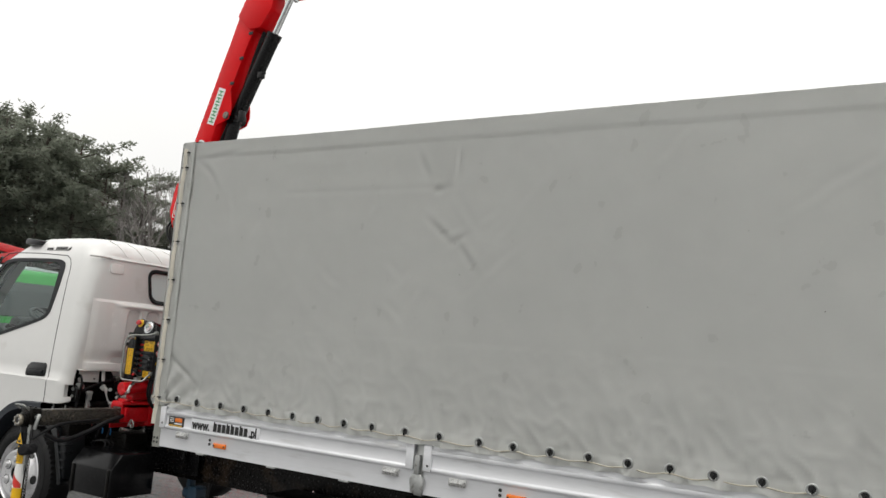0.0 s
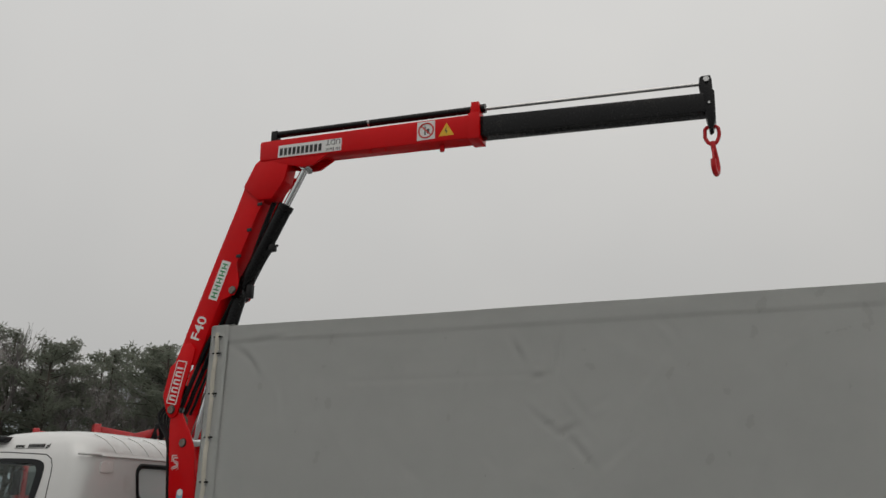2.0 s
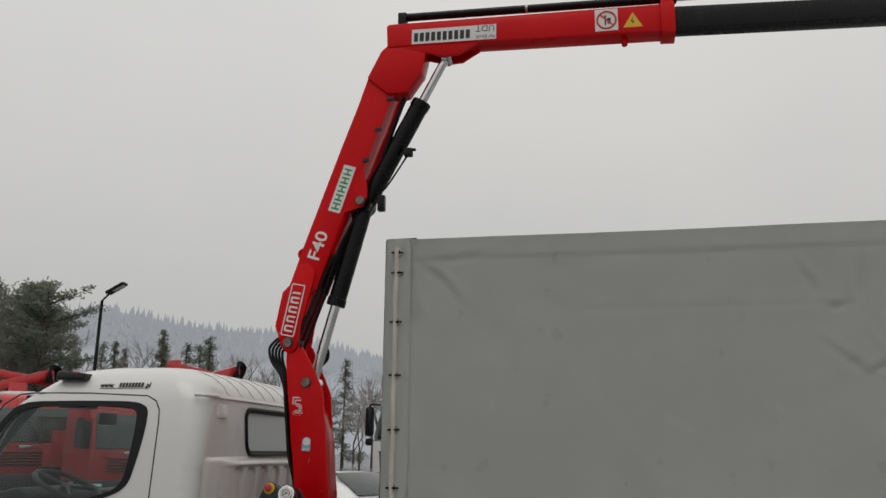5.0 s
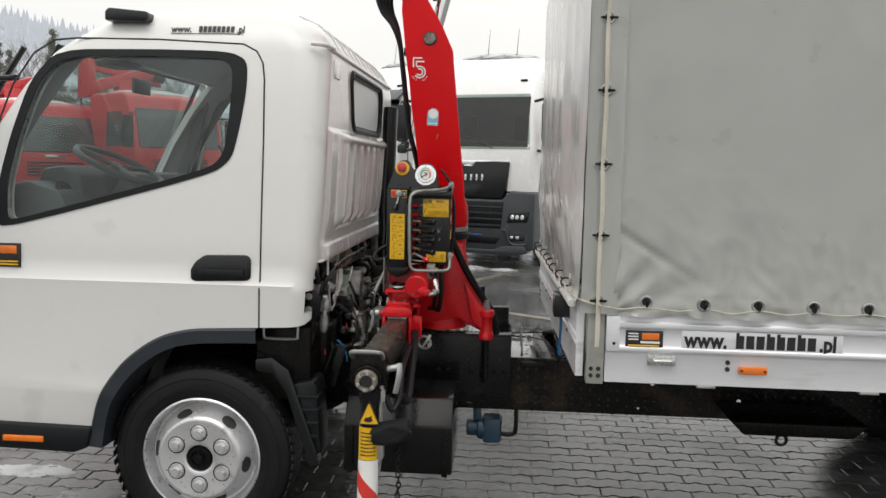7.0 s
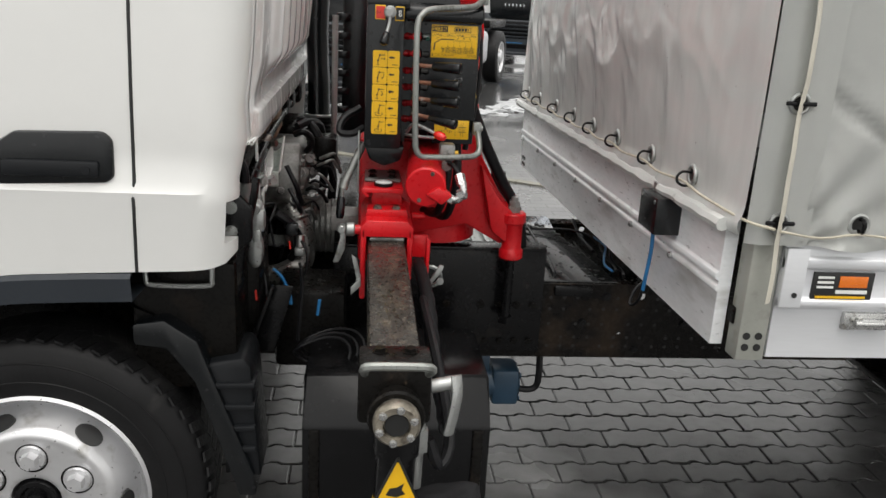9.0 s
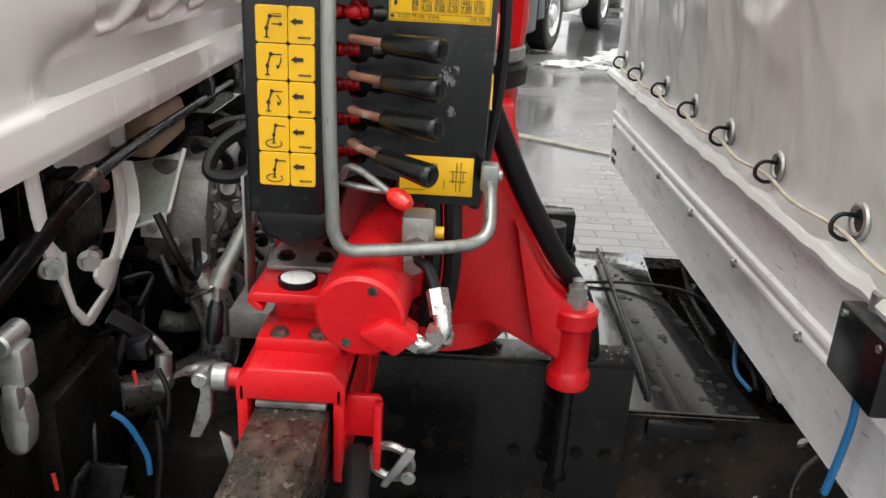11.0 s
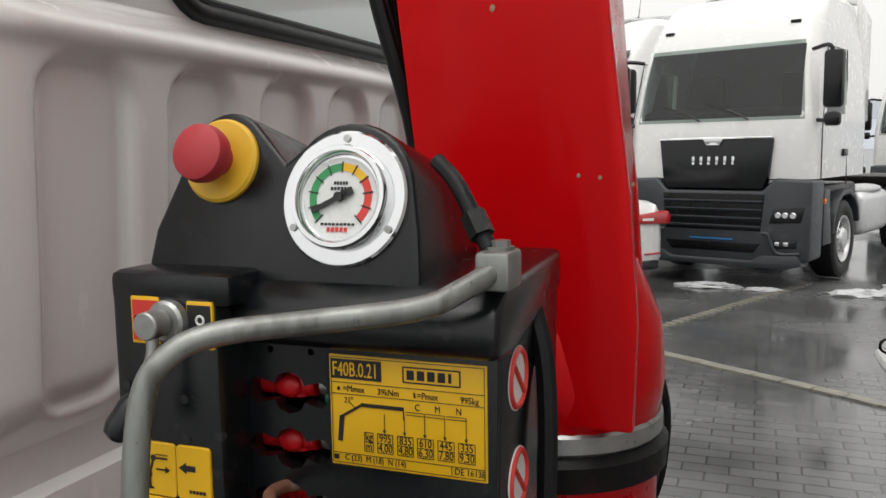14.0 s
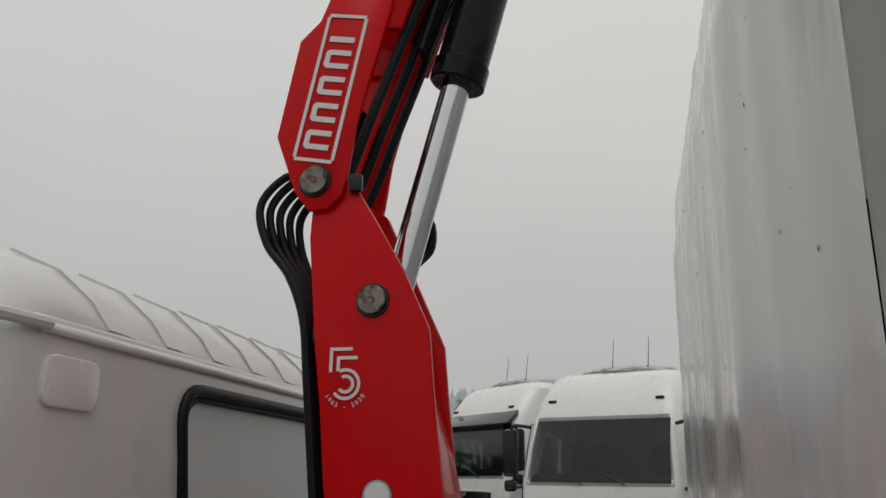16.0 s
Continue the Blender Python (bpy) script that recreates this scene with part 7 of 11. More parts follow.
part("snap_catch", bm, M_GALV, crane, "galvanised catch beside the beam")
bm = B()
sweep(bm, [(0.84, 0.30, 0.90), (0.855, 0.15, 0.86), (0.86, 0.0, 0.80), (0.87, -0.2, 0.75), (0.86, -0.33, 0.80)], 0.016, 10, 5, rib=0.08)
part("sleeved_hose", bm, M_HOSE, crane, "hoses in a black cloth sleeve")
# outrigger leg at the beam's end
bm = B()
box(bm, (0.70, -0.415, 0.855), (0.82, -0.34, 0.965), 0.008)
for x in (0.735, 0.785):
    hexbolt(bm, (x, -0.37, 0.965), (0, 0, 1), 0.010)
cyl(bm, (0.762, -0.45, 0.885), (0.762, -0.34, 0.885), 0.042, bev=0.006, seg=28)
torus(bm, (0.762, -0.445, 0.885), (0, 1, 0), 0.041, 0.006, 28, 6)
leg_head = part("leg_head", bm, M_BLACK_DIRTY, crane, "worn black outrigger head")
bm = B()
cyl(bm, (0.762, -0.472, 0.885), (0.762, -0.466, 0.885), 0.019, seg=24)
part("socket", bm, M_INK, leg_head)
bm = B()
sweep(bm, [(0.71, -0.43, 0.955), (0.708, -0.46, 0.975), (0.72, -0.47, 0.985), (0.80, -0.47, 0.985), (0.815, -0.46, 0.975), (0.812, -0.43, 0.955)], 0.007, 8, 4)
part("handle", bm, M_BAR, leg_head, "bent steel pull handle")
bm = B()
cyl(bm, (0.768, -0.40, 0.835), (0.755, -0.40, 0.26), 0.034, seg=28)
cyl(bm, (0.768, -0.40, 0.845), (0.767, -0.40, 0.80), 0.040, seg=28)
leg = part("leg_tube", bm, M_BLACK, crane, "black outrigger leg with warning bands")
bm = B()
cyl(bm, (0.755, -0.40, 0.27), (0.754, -0.40, 0.20), 0.02)
lathe(bm, [(0, 0), (0.085, 0), (0.085, 0.012), (0.04, 0.02), (0.03, 0.03), (0, 0.03)], (0.754, -0.40, 0.19), (0.754, -0.40, 0.3), 24)
part("foot", bm, M_BLACK_DIRTY, leg)


def band(z0, z1, a0, a1, material, name, steps=14, skew=0.0):
    """A curved sticker on the leg between two heights and two angles."""
    bm = B()
    rows = []
    for i in range(steps + 1):
        a = radians(a0 + (a1 - a0) * i / steps)
        row = []
        for z in (z0, z1):
            zz = z + skew * (i / steps - 0.5)
            f = (zz - 0.26) / 0.575
            row.append(bm.verts.new((0.755 + 0.012 * f + 0.0355 * math.cos(a), -0.40 + 0.0355 * math.sin(a), zz)))
        rows.append(row)
    for a, b in zip(rows, rows[1:]):
        bm.faces.new((a[0], b[0], b[1], a[1]))
    return part(name, bm, material, leg)


band(0.60, 0.715, 170, 370, M_YELLOW, "yellow_band")
band(0.44, 0.598, 170, 370, M_WHITE_ST, "white_band")
band(0.36, 0.44, 170, 370, M_YELLOW, "yellow_band")
bm = B()
for k in range(7):
    z = 0.615 + k * 0.013
    for i in range(5):
        a = radians(235 + i * 18)
        f = (z - 0.26) / 0.575
        box(bm, (-0.005, -0.0005, 0), (0.0055, 0.0005, 0.004), 0, Matrix.Translation((0.755 + 0.012 * f + 0.0362 * math.cos(a), -0.40 + 0.0362 * math.sin(a), z)) @ Matrix.Rotation(a - math.radians(270), 4, "Z"))
part("print", bm, M_INK, leg)
rows = []
bm = B()
for i in range(17):
    a = radians(185 + i * 10.5)
    zz = 0.585 - 0.11 * (i / 16) - 0.03
    row = []
    for z in (zz - 0.045, zz + 0.02):
        z = min(0.597, max(0.442, z))
        f = (z - 0.26) / 0.575
        row.append(bm.verts.new((0.755 + 0.012 * f + 0.0362 * math.cos(a), -0.40 + 0.0362 * math.sin(a), z)))
    rows.append(row)
for a, b in zip(rows, rows[1:]):
    bm.faces.new((a[0], b[0], b[1], a[1]))
part("red_stripe", bm, M_RED_ST, leg)
bm = B()
m = FRONT(0.768, -0.4385, 0.727)
prism(bm, [(-0.036, 0.0), (0.036, 0.0), (0.0, 0.083)], "z", -0.001, 0.001, 0, m)
tri = part("warning_triangle", bm, M_YELLOW, leg, "yellow crush-hazard triangle")
bm = B()
for a, b in (((-0.035, 0.001), (0.035, 0.001)), ((0.035, 0.001), (0, 0.082)), ((0, 0.082), (-0.035, 0.001))):
    cyl(bm, m @ Vector((*a, 0.001)), m @ Vector((*b, 0.001)), 0.0022, seg=6)
prism(bm, [(-0.018, 0.012), (0.0, 0.008), (0.014, 0.014), (0.008, 0.022), (0.012, 0.034), (0.0, 0.026), (-0.012, 0.024)], "z", 0.0, 0.002, 0, m)
part("pictogram", bm, M_INK, tri)
# padded grip, valve and chain beside the leg
bm = B()
t = B()
bmesh.ops.create_icosphere(t, subdivisions=4, radius=1)
for v in t.verts:
    k = 1 + 0.12 * noise.noise(v.co * 2.2) + 0.04 * noise.noise(v.co * 6)
    v.co = Vector((max(-0.72, min(0.72, v.co.x)) * 0.092, max(-0.8, min(0.8, v.co.y)) * 0.042, max(-0.78, min(0.78, v.co.z)) * 0.044)) * k
merge(bm, t, Matrix.Translation((0.845, -0.425, 0.70)) @ Matrix.Rotation(radians(-12), 4, "Y"))
pad = part("padded_sleeve", bm, M_SEAT, crane, "black padded cloth sleeve over a valve handle")
bm = B()
cyl(bm, (0.803, -0.40, 0.87), (0.80, -0.40, 0.73), 0.011)
cyl(bm, (0.803, -0.40, 0.84), (0.803, -0.40, 0.80), 0.017, seg=6)
box(bm, (0.785, -0.415, 0.60), (0.815, -0.385, 0.665), 0.004)
cyl(bm, (0.80, -0.40, 0.60), (0.798, -0.40, 0.55), 0.010, 0.006)
cyl(bm, (0.798, -0.40, 0.55), (0.797, -0.40, 0.53), 0.004)
cyl(bm, (0.81, -0.38, 0.905), (0.86, -0.38, 0.915), 0.012)
sweep(bm, [(0.862, -0.385, 0.93), (0.864, -0.395, 0.90), (0.858, -0.40, 0.86), (0.852, -0.40, 0.83)], 0.012, 8, 4, flat=0.6)
part("valve", bm, M_GALV, crane, "galvanised valve and lever at the leg")
bm = B()
for k in range(16):
    c = (0.868 + 0.002 * math.sin(k), -0.42, 0.665 - k * 0.019)
    t = B()
    torus(t, (0, 0, 0), (1, 0, 0) if k % 2 else (0, 1, 0), 0.0075, 0.0025, 10, 5)
    merge(bm, t, Matrix.Translation(c) @ Matrix.Diagonal((1, 1, 1.6, 1)))
part("chain", bm, M_BLACK_DIRTY, crane, "thin steel chain")
bm = B()
sweep(bm, [(0.82, -0.40, 0.82), (0.84, -0.40, 0.77), (0.86, -0.36, 0.80), (0.85, -0.2, 0.86), (0.84, 0.1, 0.88)], 0.010, 8, 5)
part("leg_hose", bm, M_HOSE, crane)
# second outrigger on the far side
bm = B()
box(bm, (0.716, 1.45, 0.845), (0.806, 2.3, 0.952), 0.010)
cyl(bm, (0.76, 2.28, 0.93), (0.76, 2.28, 0.3), 0.034)
part("far_outrigger", bm, M_BLACK_DIRTY, crane)
# far-side control levers behind the console, seen past its left edge
bm = B()
box(bm, (0.62, 1.30, 1.05), (0.72, 1.42, 1.56), 0.012)
for k in range(6):
    box(bm, (0.60, 1.27, 1.12 + k * 0.062), (0.645, 1.31, 1.145 + k * 0.062), 0.004)
cyl(bm, (0.66, 1.29, 1.6), (0.66, 1.36, 1.6), 0.035)
part("far_console", bm, M_PLASTIC, crane, "black second console on the far side")
bm = B()
cyl(bm, (0.60, 1.15, 1.45), (0.60, 1.15, 0.95), 0.010)
parts("linkage", bm, M_GALV, crane)

# ---- the control console ----
con = thing("control_console", "black plastic crane control console with levers, gauge and yellow stickers", "control panel", (0.84, 0.5, 1.16))
FY = 0.405     # recessed face of the lever panel
SY = 0.372     # proud face of the sticker strip
SLOTZ = [1.432, 1.392, 1.352, 1.313, 1.274, 1.236]


def slot(z):
    """The waisted lever opening."""
    x0, x1 = 0.7895, 0.853
    out = []
    for k in range(9):
        a = math.pi / 2 + math.pi * k / 8
        out.append((x0 + 0.008 + 0.008 * math.cos(a), z + 0.009 * math.sin(a)))
    for k in range(5):
        a = math.pi + math.pi * k / 4
        out.append((0.822 + 0.012 * math.cos(a), z - 0.006 + 0.009 * math.sin(a)))
    for k in range(9):
        a = -math.pi / 2 + math.pi * k / 8
        out.append((x1 - 0.008 + 0.008 * math.cos(a), z + 0.009 * math.sin(a)))
    for k in range(5):
        a = math.pi * k / 4
        out.append((0.822 + 0.012 * math.cos(a), z + 0.006 + 0.009 * math.sin(a)))
    return out


bm = B()
prism(bm, [(0.78, 1.178), (0.968, 1.178), (0.974, 1.498), (0.78, 1.502)], "y", FY, FY + 0.012, 0.002)
body = to_mesh(bm)
cut = []
for z in SLOTZ:
    bm = B()
    prism(bm, slot(z), "y", FY - 0.02, FY + 0.03)
    cut.append(to_mesh(bm))
bm = B()
prism(bm, [(0.80, 1.172), (0.868, 1.172), (0.868, 1.205), (0.83, 1.212), (0.80, 1.20)], "y", FY - 0.02, FY + 0.03)
for x in (0.808, 0.84):
    cyl(bm, (x, FY - 0.02, 1.462), (x, FY + 0.03, 1.462), 0.0025, seg=10)
cut.append(to_mesh(bm))
face = mesh_part("lever_panel", hollow(body, cut), M_PLASTIC, con, "black grained lever panel, scuffed", smooth=35)
bm = B()
# strip, side walls, back, lid
box(bm, (0.700, SY, 1.165), (0.789, SY + 0.06, 1.508), 0.007)
part("sticker_strip", bm, M_PLASTIC, con, "black strip with function stickers")
bm = B()
prism(bm, [(0.962, 1.18), (0.969, 1.18), (0.975, 1.50), (0.968, 1.50)], "y", FY + 0.003, 0.56, 0.002)
part("side_wall", bm, M_PLASTIC, con)
bm = B()
prism(bm, [(0.703, 1.17), (0.715, 1.135), (0.75, 1.12), (0.79, 1.135), (0.80, 1.17)], "y", SY + 0.01, 0.50, 0.006)
part("foot_moulding", bm, M_PLASTIC, con)
bm = B()
box(bm, (0.70, SY + 0.03, 1.165), (0.712, 0.56, 1.50), 0.004)
part("side_wall", bm, M_PLASTIC, con)
bm = B()
box(bm, (0.70, 0.545, 1.165), (0.966, 0.56, 1.50), 0.004)
part("back_wall", bm, M_PLASTIC, con)
bm = B()
prism(bm, [(FY - 0.012, 1.468), (FY - 0.018, 1.48), (FY - 0.014, 1.498), (FY + 0.004, 1.512), (0.56, 1.52), (0.56, 1.49), (FY + 0.02, 1.465)], "x", 0.787, 0.978, 0.006, seg=3)
box(bm, (0.700, SY, 1.495), (0.80, 0.56, 1.518), 0.006)
part("lid_lip", bm, M_PLASTIC, con, "black rounded lid edge")
# head with the two humps, leaning back
bm = B()
HEAD = [(0.701, 1.50), (0.706, 1.545), (0.722, 1.585)] + [(0.762 + 0.034 * math.cos(a), 1.598 + 0.034 * math.sin(a)) for a in (math.radians(170 - 13 * k) for k in range(10))] + [(0.812, 1.594)] + [(0.862 + 0.049 * math.cos(a), 1.573 + 0.049 * math.sin(a)) for a in (math.radians(140 - 12 * k) for k in range(12))] + [(0.917, 1.545), (0.922, 1.50)]
tilt = Matrix.Translation((0, 0.40, 1.5)) @ Matrix.Rotation(radians(-14), 4, "X") @ Matrix.Translation((0, -0.40, -1.5))
prism(bm, HEAD, "y", 0.405, 0.53, 0.007, tilt, 3)
head = part("head", bm, M_PLASTIC, con, "black plastic gauge housing with two humps")
bm = B()
# pressure gauge
g0, g1 = tilt @ Vector((0.862, 0.405, 1.568)), tilt @ Vector((0.862, 0.35, 1.568))
lathe(bm, [(0, 0.0), (0.0465, 0.0), (0.0465, 0.004), (0.045, 0.0055), (0.0355, 0.0055), (0.0355, 0.012), (0.034, 0.0145), (0.0312, 0.0145), (0.0295, 0.012), (0.029, 0.008), (0, 0.008)], g0, g1, 48)
ga = part("pressure_gauge", bm, M_CHROME, head, "round chromed pressure gauge")
gm = tilt @ FRONT(0.862, 0.405 - 0.0082, 1.568) @ Matrix.Scale(1.08, 4)


def arc_strip(bm, m, r0, r1, a0, a1, h=0.0004, n=14):
    for k in range(n):
        a, b = radians(a0 + (a1 - a0) * k / n), radians(a0 + (a1 - a0) * (k + 1) / n)
        v = [bm.verts.new(m @ Vector((r * math.cos(t), r * math.sin(t), h))) for r, t in ((r0, a), (r1, a), (r1, b), (r0, b))]
        bm.faces.new(v)


bm = B()
cyl(bm, gm @ Vector((0, 0, -0.001)), gm @ Vector((0, 0, 0.0002)), 0.0272, seg=40)
part("dial", bm, M_DIAL, ga, "white dial")
for a0, a1, ma in ((225, 90, M_GREEN_ST), (90, 35, M_YELLOW), (35, -45, M_RED_ST)):
    bm = B()
    arc_strip(bm, gm, 0.0165, 0.0215, a0, a1, 0.0006)
    part("scale", bm, ma, ga)
bm = B()
for k in range(11):
    a = radians(225 - 27 * k)
    box(bm, (0.0155, -0.0004, 0.0006), (0.0225, 0.0004, 0.001), 0, gm @ Matrix.Rotation(a, 4, "Z"))
bars(bm, gm @ Matrix.Translation((-0.005, 0.008, 0.0006)), 0.01, 0.002, 5, 0.0003)
bars(bm, gm @ Matrix.Translation((-0.007, 0.0045, 0.0006)), 0.014, 0.002, 6, 0.0003)
bars(bm, gm @ Matrix.Translation((-0.012, -0.0175, 0.0006)), 0.024, 0.0015, 9, 0.0003)
box(bm, (-0.006, -0.0016, 0.002), (0.02, 0.0016, 0.003), 0, gm @ Matrix.Rotation(radians(207), 4, "Z"))
cyl(bm, gm @ Vector((0, 0, 0.001)), gm @ Vector((0, 0, 0.0045)), 0.0032, seg=16)
prism(bm, [(-0.01, -0.0022), (-0.002, -0.003), (-0.002, 0.003), (-0.01, 0.0022)], "z", 0.002, 0.003, 0, gm @ Matrix.Rotation(radians(207), 4, "Z"))
part("needle", bm, M_INK, ga, "black needle and marks")
bm = B()
bars(bm, gm @ Matrix.Translation((-0.0075, -0.0215, 0.0006)), 0.015, 0.0028, 5, 0.0003)
part("maker_mark", bm, M_RED_ST, ga)
bm = B()
for a in (90, 210, 330):
    p = gm @ Vector((0.0378 * math.cos(radians(a)), 0.0378 * math.sin(radians(a)), -0.0024))
    cyl(bm, p, p + (gm.to_3x3() @ Vector((0, 0, 0.0012))), 0.0026, seg=10)
parts("rim_screw", bm, M_GALV, ga)
# emergency stop
e0, e1 = tilt @ Vector((0.7595, 0.405, 1.5955)), tilt @ Vector((0.7595, 0.3, 1.5955))
bm = B()
lathe(bm, [(0, 0), (0.0305, 0), (0.0305, 0.003), (0.0285, 0.005), (0, 0.005)], e0, e1, 40)
ye = part("stop_plate", bm, M_YELLOW_PL, head, "yellow emergency-stop plate")
bm = B()
lathe(bm, [(0.012, 0.004), (0.012, 0.014), (0.0195, 0.018), (0.0208, 0.024), (0.0195, 0.031), (0.013, 0.0345), (0.0, 0.0355)], e0, e1, 40)
part("stop_button", bm, M_ESTOP, ye, "red mushroom button")
# emergency-stop stickers and key switch lever on the strip
bm = B()
box(bm, (0.7190, SY - 0.001, 1.468), (0.7430, SY + 0.002, 1.501), 0.001)
st = part("stop_sticker", bm, M_YELLOW, con, "red and yellow stop sticker")
bm = B()
box(bm, (0.7208, SY - 0.0016, 1.4705), (0.7420, SY, 1.4985))
part("field", bm, M_RED_ST, st)
bm = B()
lettering(bm, "E-S", 0.0085, FRONT(0.7222, SY - 0.0018, 1.482), deep=0.0002)
part("print", bm, M_INK, st)
bm = B()
box(bm, (0.7655, SY - 0.001, 1.467), (0.7865, SY + 0.002, 1.4995), 0.001)
st = part("key_sticker", bm, M_YELLOW, con, "black and yellow sticker")
bm = B()
box(bm, (0.7668, SY - 0.0016, 1.4695), (0.7852, SY, 1.497))
fl = part("field", bm, M_INK, st)
bm = B()
torus(bm, (0.7770, SY - 0.0018, 1.487), (0, 1, 0), 0.0029, 0.0009, 16, 6)
torus(bm, (0.7770, SY - 0.0018, 1.4802), (0, 1, 0), 0.0029, 0.0009, 16, 6)
part("sign", bm, M_WHITE_ST, st)
bm = B()
cyl(bm, (0.7535, SY, 1.486), (0.7535, SY - 0.010, 1.486), 0.0145, bev=0.002, seg=28)
cyl(bm, (0.7515, SY - 0.010, 1.486), (0.7515, SY - 0.026, 1.486), 0.0095, bev=0.001, seg=24)
sweep(bm, [(0.7520, SY - 0.019, 1.479), (0.7525, SY - 0.021, 1.466), (0.7495, SY - 0.026, 1.451), (0.7460, SY - 0.032, 1.439)], 0.0042, 10, 5)
key = part("selector", bm, M_GALV, con, "galvanised selector lever")
bm = B()
lathe(bm, [(0, 0), (0.006, 0.0), (0.009, 0.006), (0.0105, 0.022), (0.009, 0.028), (0.004, 0.031), (0, 0.031)], (0.7472, SY - 0.031, 1.441), (0.7370, SY - 0.044, 1.413), 20)
part("grip", bm, M_PLASTIC, key, "black plastic grip")
bm = B()
for x, z in ((0.711, 1.437), (0.760, 1.431), (0.760, 1.393 + 0.01), (0.711, 1.406)):
    cyl(bm, (x, SY - 0.0008, z), (x, SY + 0.001, z), 0.0032, seg=12)
parts("screw_hole", bm, M_INK, con)
# five function stickers, two fields each, with crane pictograms
for k in range(5):
    zt = 1.3985 - k * 0.0396
    bm = B()
    prism(bm, outline(0.7165, 0.7505, zt - 0.0385, zt, 0.003, 3), "y", SY - 0.0022, SY + 0.001, 0.0006, seg=1)
    prism(bm, outline(0.7512, 0.7795, zt - 0.0385, zt, 0.003, 3), "y", SY - 0.0022, SY + 0.001, 0.0006, seg=1)
    st = part("function_sticker", bm, M_YELLOW, con, "yellow crane function sticker with black pictogram")
    bm = B()
    m = FRONT(0.7245, SY - 0.0026, zt - 0.033)

    def stroke(a, b, w=0.0016):
        a, b = Vector((*a, 0)), Vector((*b, 0))
        dd = (b - a)
        mm = m @ Matrix.Translation(a) @ Matrix.Rotation(math.atan2(dd.y, dd.x), 4, "Z")
        box(bm, (0, -w / 2, 0), (dd.length, w / 2, 0.0004), 0, mm)

    def dot(c, r):
        cyl(bm, m @ Vector((*c, 0)), m @ Vector((*c, 0.0005)), r, seg=12)

    if k < 3:
        stroke((0.001, 0.0), (0.007, 0.0), 0.0012)
        stroke((0.004, 0.0), (0.004, 0.012))
        stroke((0.004, 0.010), (0.008, 0.022))
        stroke((0.008, 0.022), (0.020, 0.022), 0.0012)
        dot((0.004, 0.0095), 0.0022)
        dot((0.008, 0.022), 0.0022)
        if k == 0:
            stroke((0.010, 0.0245), (0.020, 0.0245), 0.0006)
            stroke((0.010, 0.014), (0.019, 0.014), 0.0012)
            prism(bm, [(0.018, 0.0115), (0.0215, 0.014), (0.018, 0.0165)], "z", 0, 0.0004, 0, m)
        else:
            for a, b in (((0.019, 0.019), (0.0185, 0.014)), ((0.0185, 0.014), (0.016, 0.010))) if k == 1 else (((0.0135, 0.018), (0.0165, 0.014)), ((0.0165, 0.014), (0.018, 0.010))):
                stroke(a, b, 0.0012)
            prism(bm, [(0.0135, 0.011), (0.0145, 0.006), (0.018, 0.0095)], "z", 0, 0.0004, 0, m)
    else:
        stroke((0.009, 0.004), (0.009, 0.014))
        stroke((0.009, 0.013), (0.0115, 0.024))
        stroke((0.0115, 0.024), (0.022, 0.0235), 0.0012)
        dot((0.009, 0.013), 0.002)
        dot((0.0115, 0.024), 0.002)
        stroke((0.0065, 0.004), (0.0115, 0.004), 0.001)
        for i in range(18):
            if i in (2, 3):
                continue
            a, b = radians(i * 20), radians(i * 20 + 20)
            stroke((0.009 + 0.009 * math.cos(a), 0.0035 + 0.0045 * math.sin(a)), (0.009 + 0.009 * math.cos(b), 0.0035 + 0.0045 * math.sin(b)), 0.0011)
    prism(bm, [(0.0295, 0.0175), (0.0355, 0.0135), (0.0355, 0.0155), (0.043, 0.0155), (0.043, 0.0195), (0.0355, 0.0195), (0.0355, 0.0215)], "z", 0, 0.0004, 0, m)
    bars(bm, m @ Matrix.Translation((0.0375, 0.0, 0)), 0.014, 0.0022, 5, 0.0004)
    part("pictogram", bm, M_INK, st)

# rating plate
px0, px1, pz0, pz1 = 0.8545, 0.9660, 1.386, 1.4625
PYY = FY - 0.0012
bm = B()
box(bm, (px0, PYY, pz0), (px1, FY + 0.002, pz1), 0.0006)
rp = part("rating_plate", bm, M_YELLOW, con, "yellow rating plate with load table")
bm = B()
U = (px1 - px0) / 880.0


def P(x, y):
    return (px0 + x * U, pz1 - y * U)


def line(x0, y0, x1, y1, w=3):
    a, b = P(x0, y0), P(x1, y1)
    cyl_box = Vector((b[0] - a[0], b[1] - a[1], 0))
    mm = FRONT(a[0], PYY - 0.0004, a[1]) @ Matrix.Rotation(math.atan2(cyl_box.y, cyl_box.x), 4, "Z")
    box(bm, (0, -w * U / 2, 0), (cyl_box.length, w * U / 2, 0.0003), 0, mm)


def write(s, x, y, size, align="LEFT", narrow=0.85):
    a = P(x, y)
    lettering(bm, s, size * U * 1.35, FRONT(a[0], PYY - 0.0004, a[1]), align, 0.0002, narrow)


for a in ((12, 12, 868, 12), (12, 588, 868, 588), (12, 12, 12, 588), (868, 12, 868, 588), (12, 148, 868, 148), (12, 210, 868, 210), (12, 535, 868, 535), (690, 535, 690, 588)):
    line(*a)
box(bm, (P(14, 0)[0], PYY - 0.0006, P(0, 128)[1]), (P(305, 0)[0], PYY, P(0, 22)[1]))
# framed maker's mark in blocks
for a in ((430, 38, 740, 38), (430, 118, 740, 118), (430, 38, 430, 118), (740, 38, 740, 118)):
    line(*a, w=7)
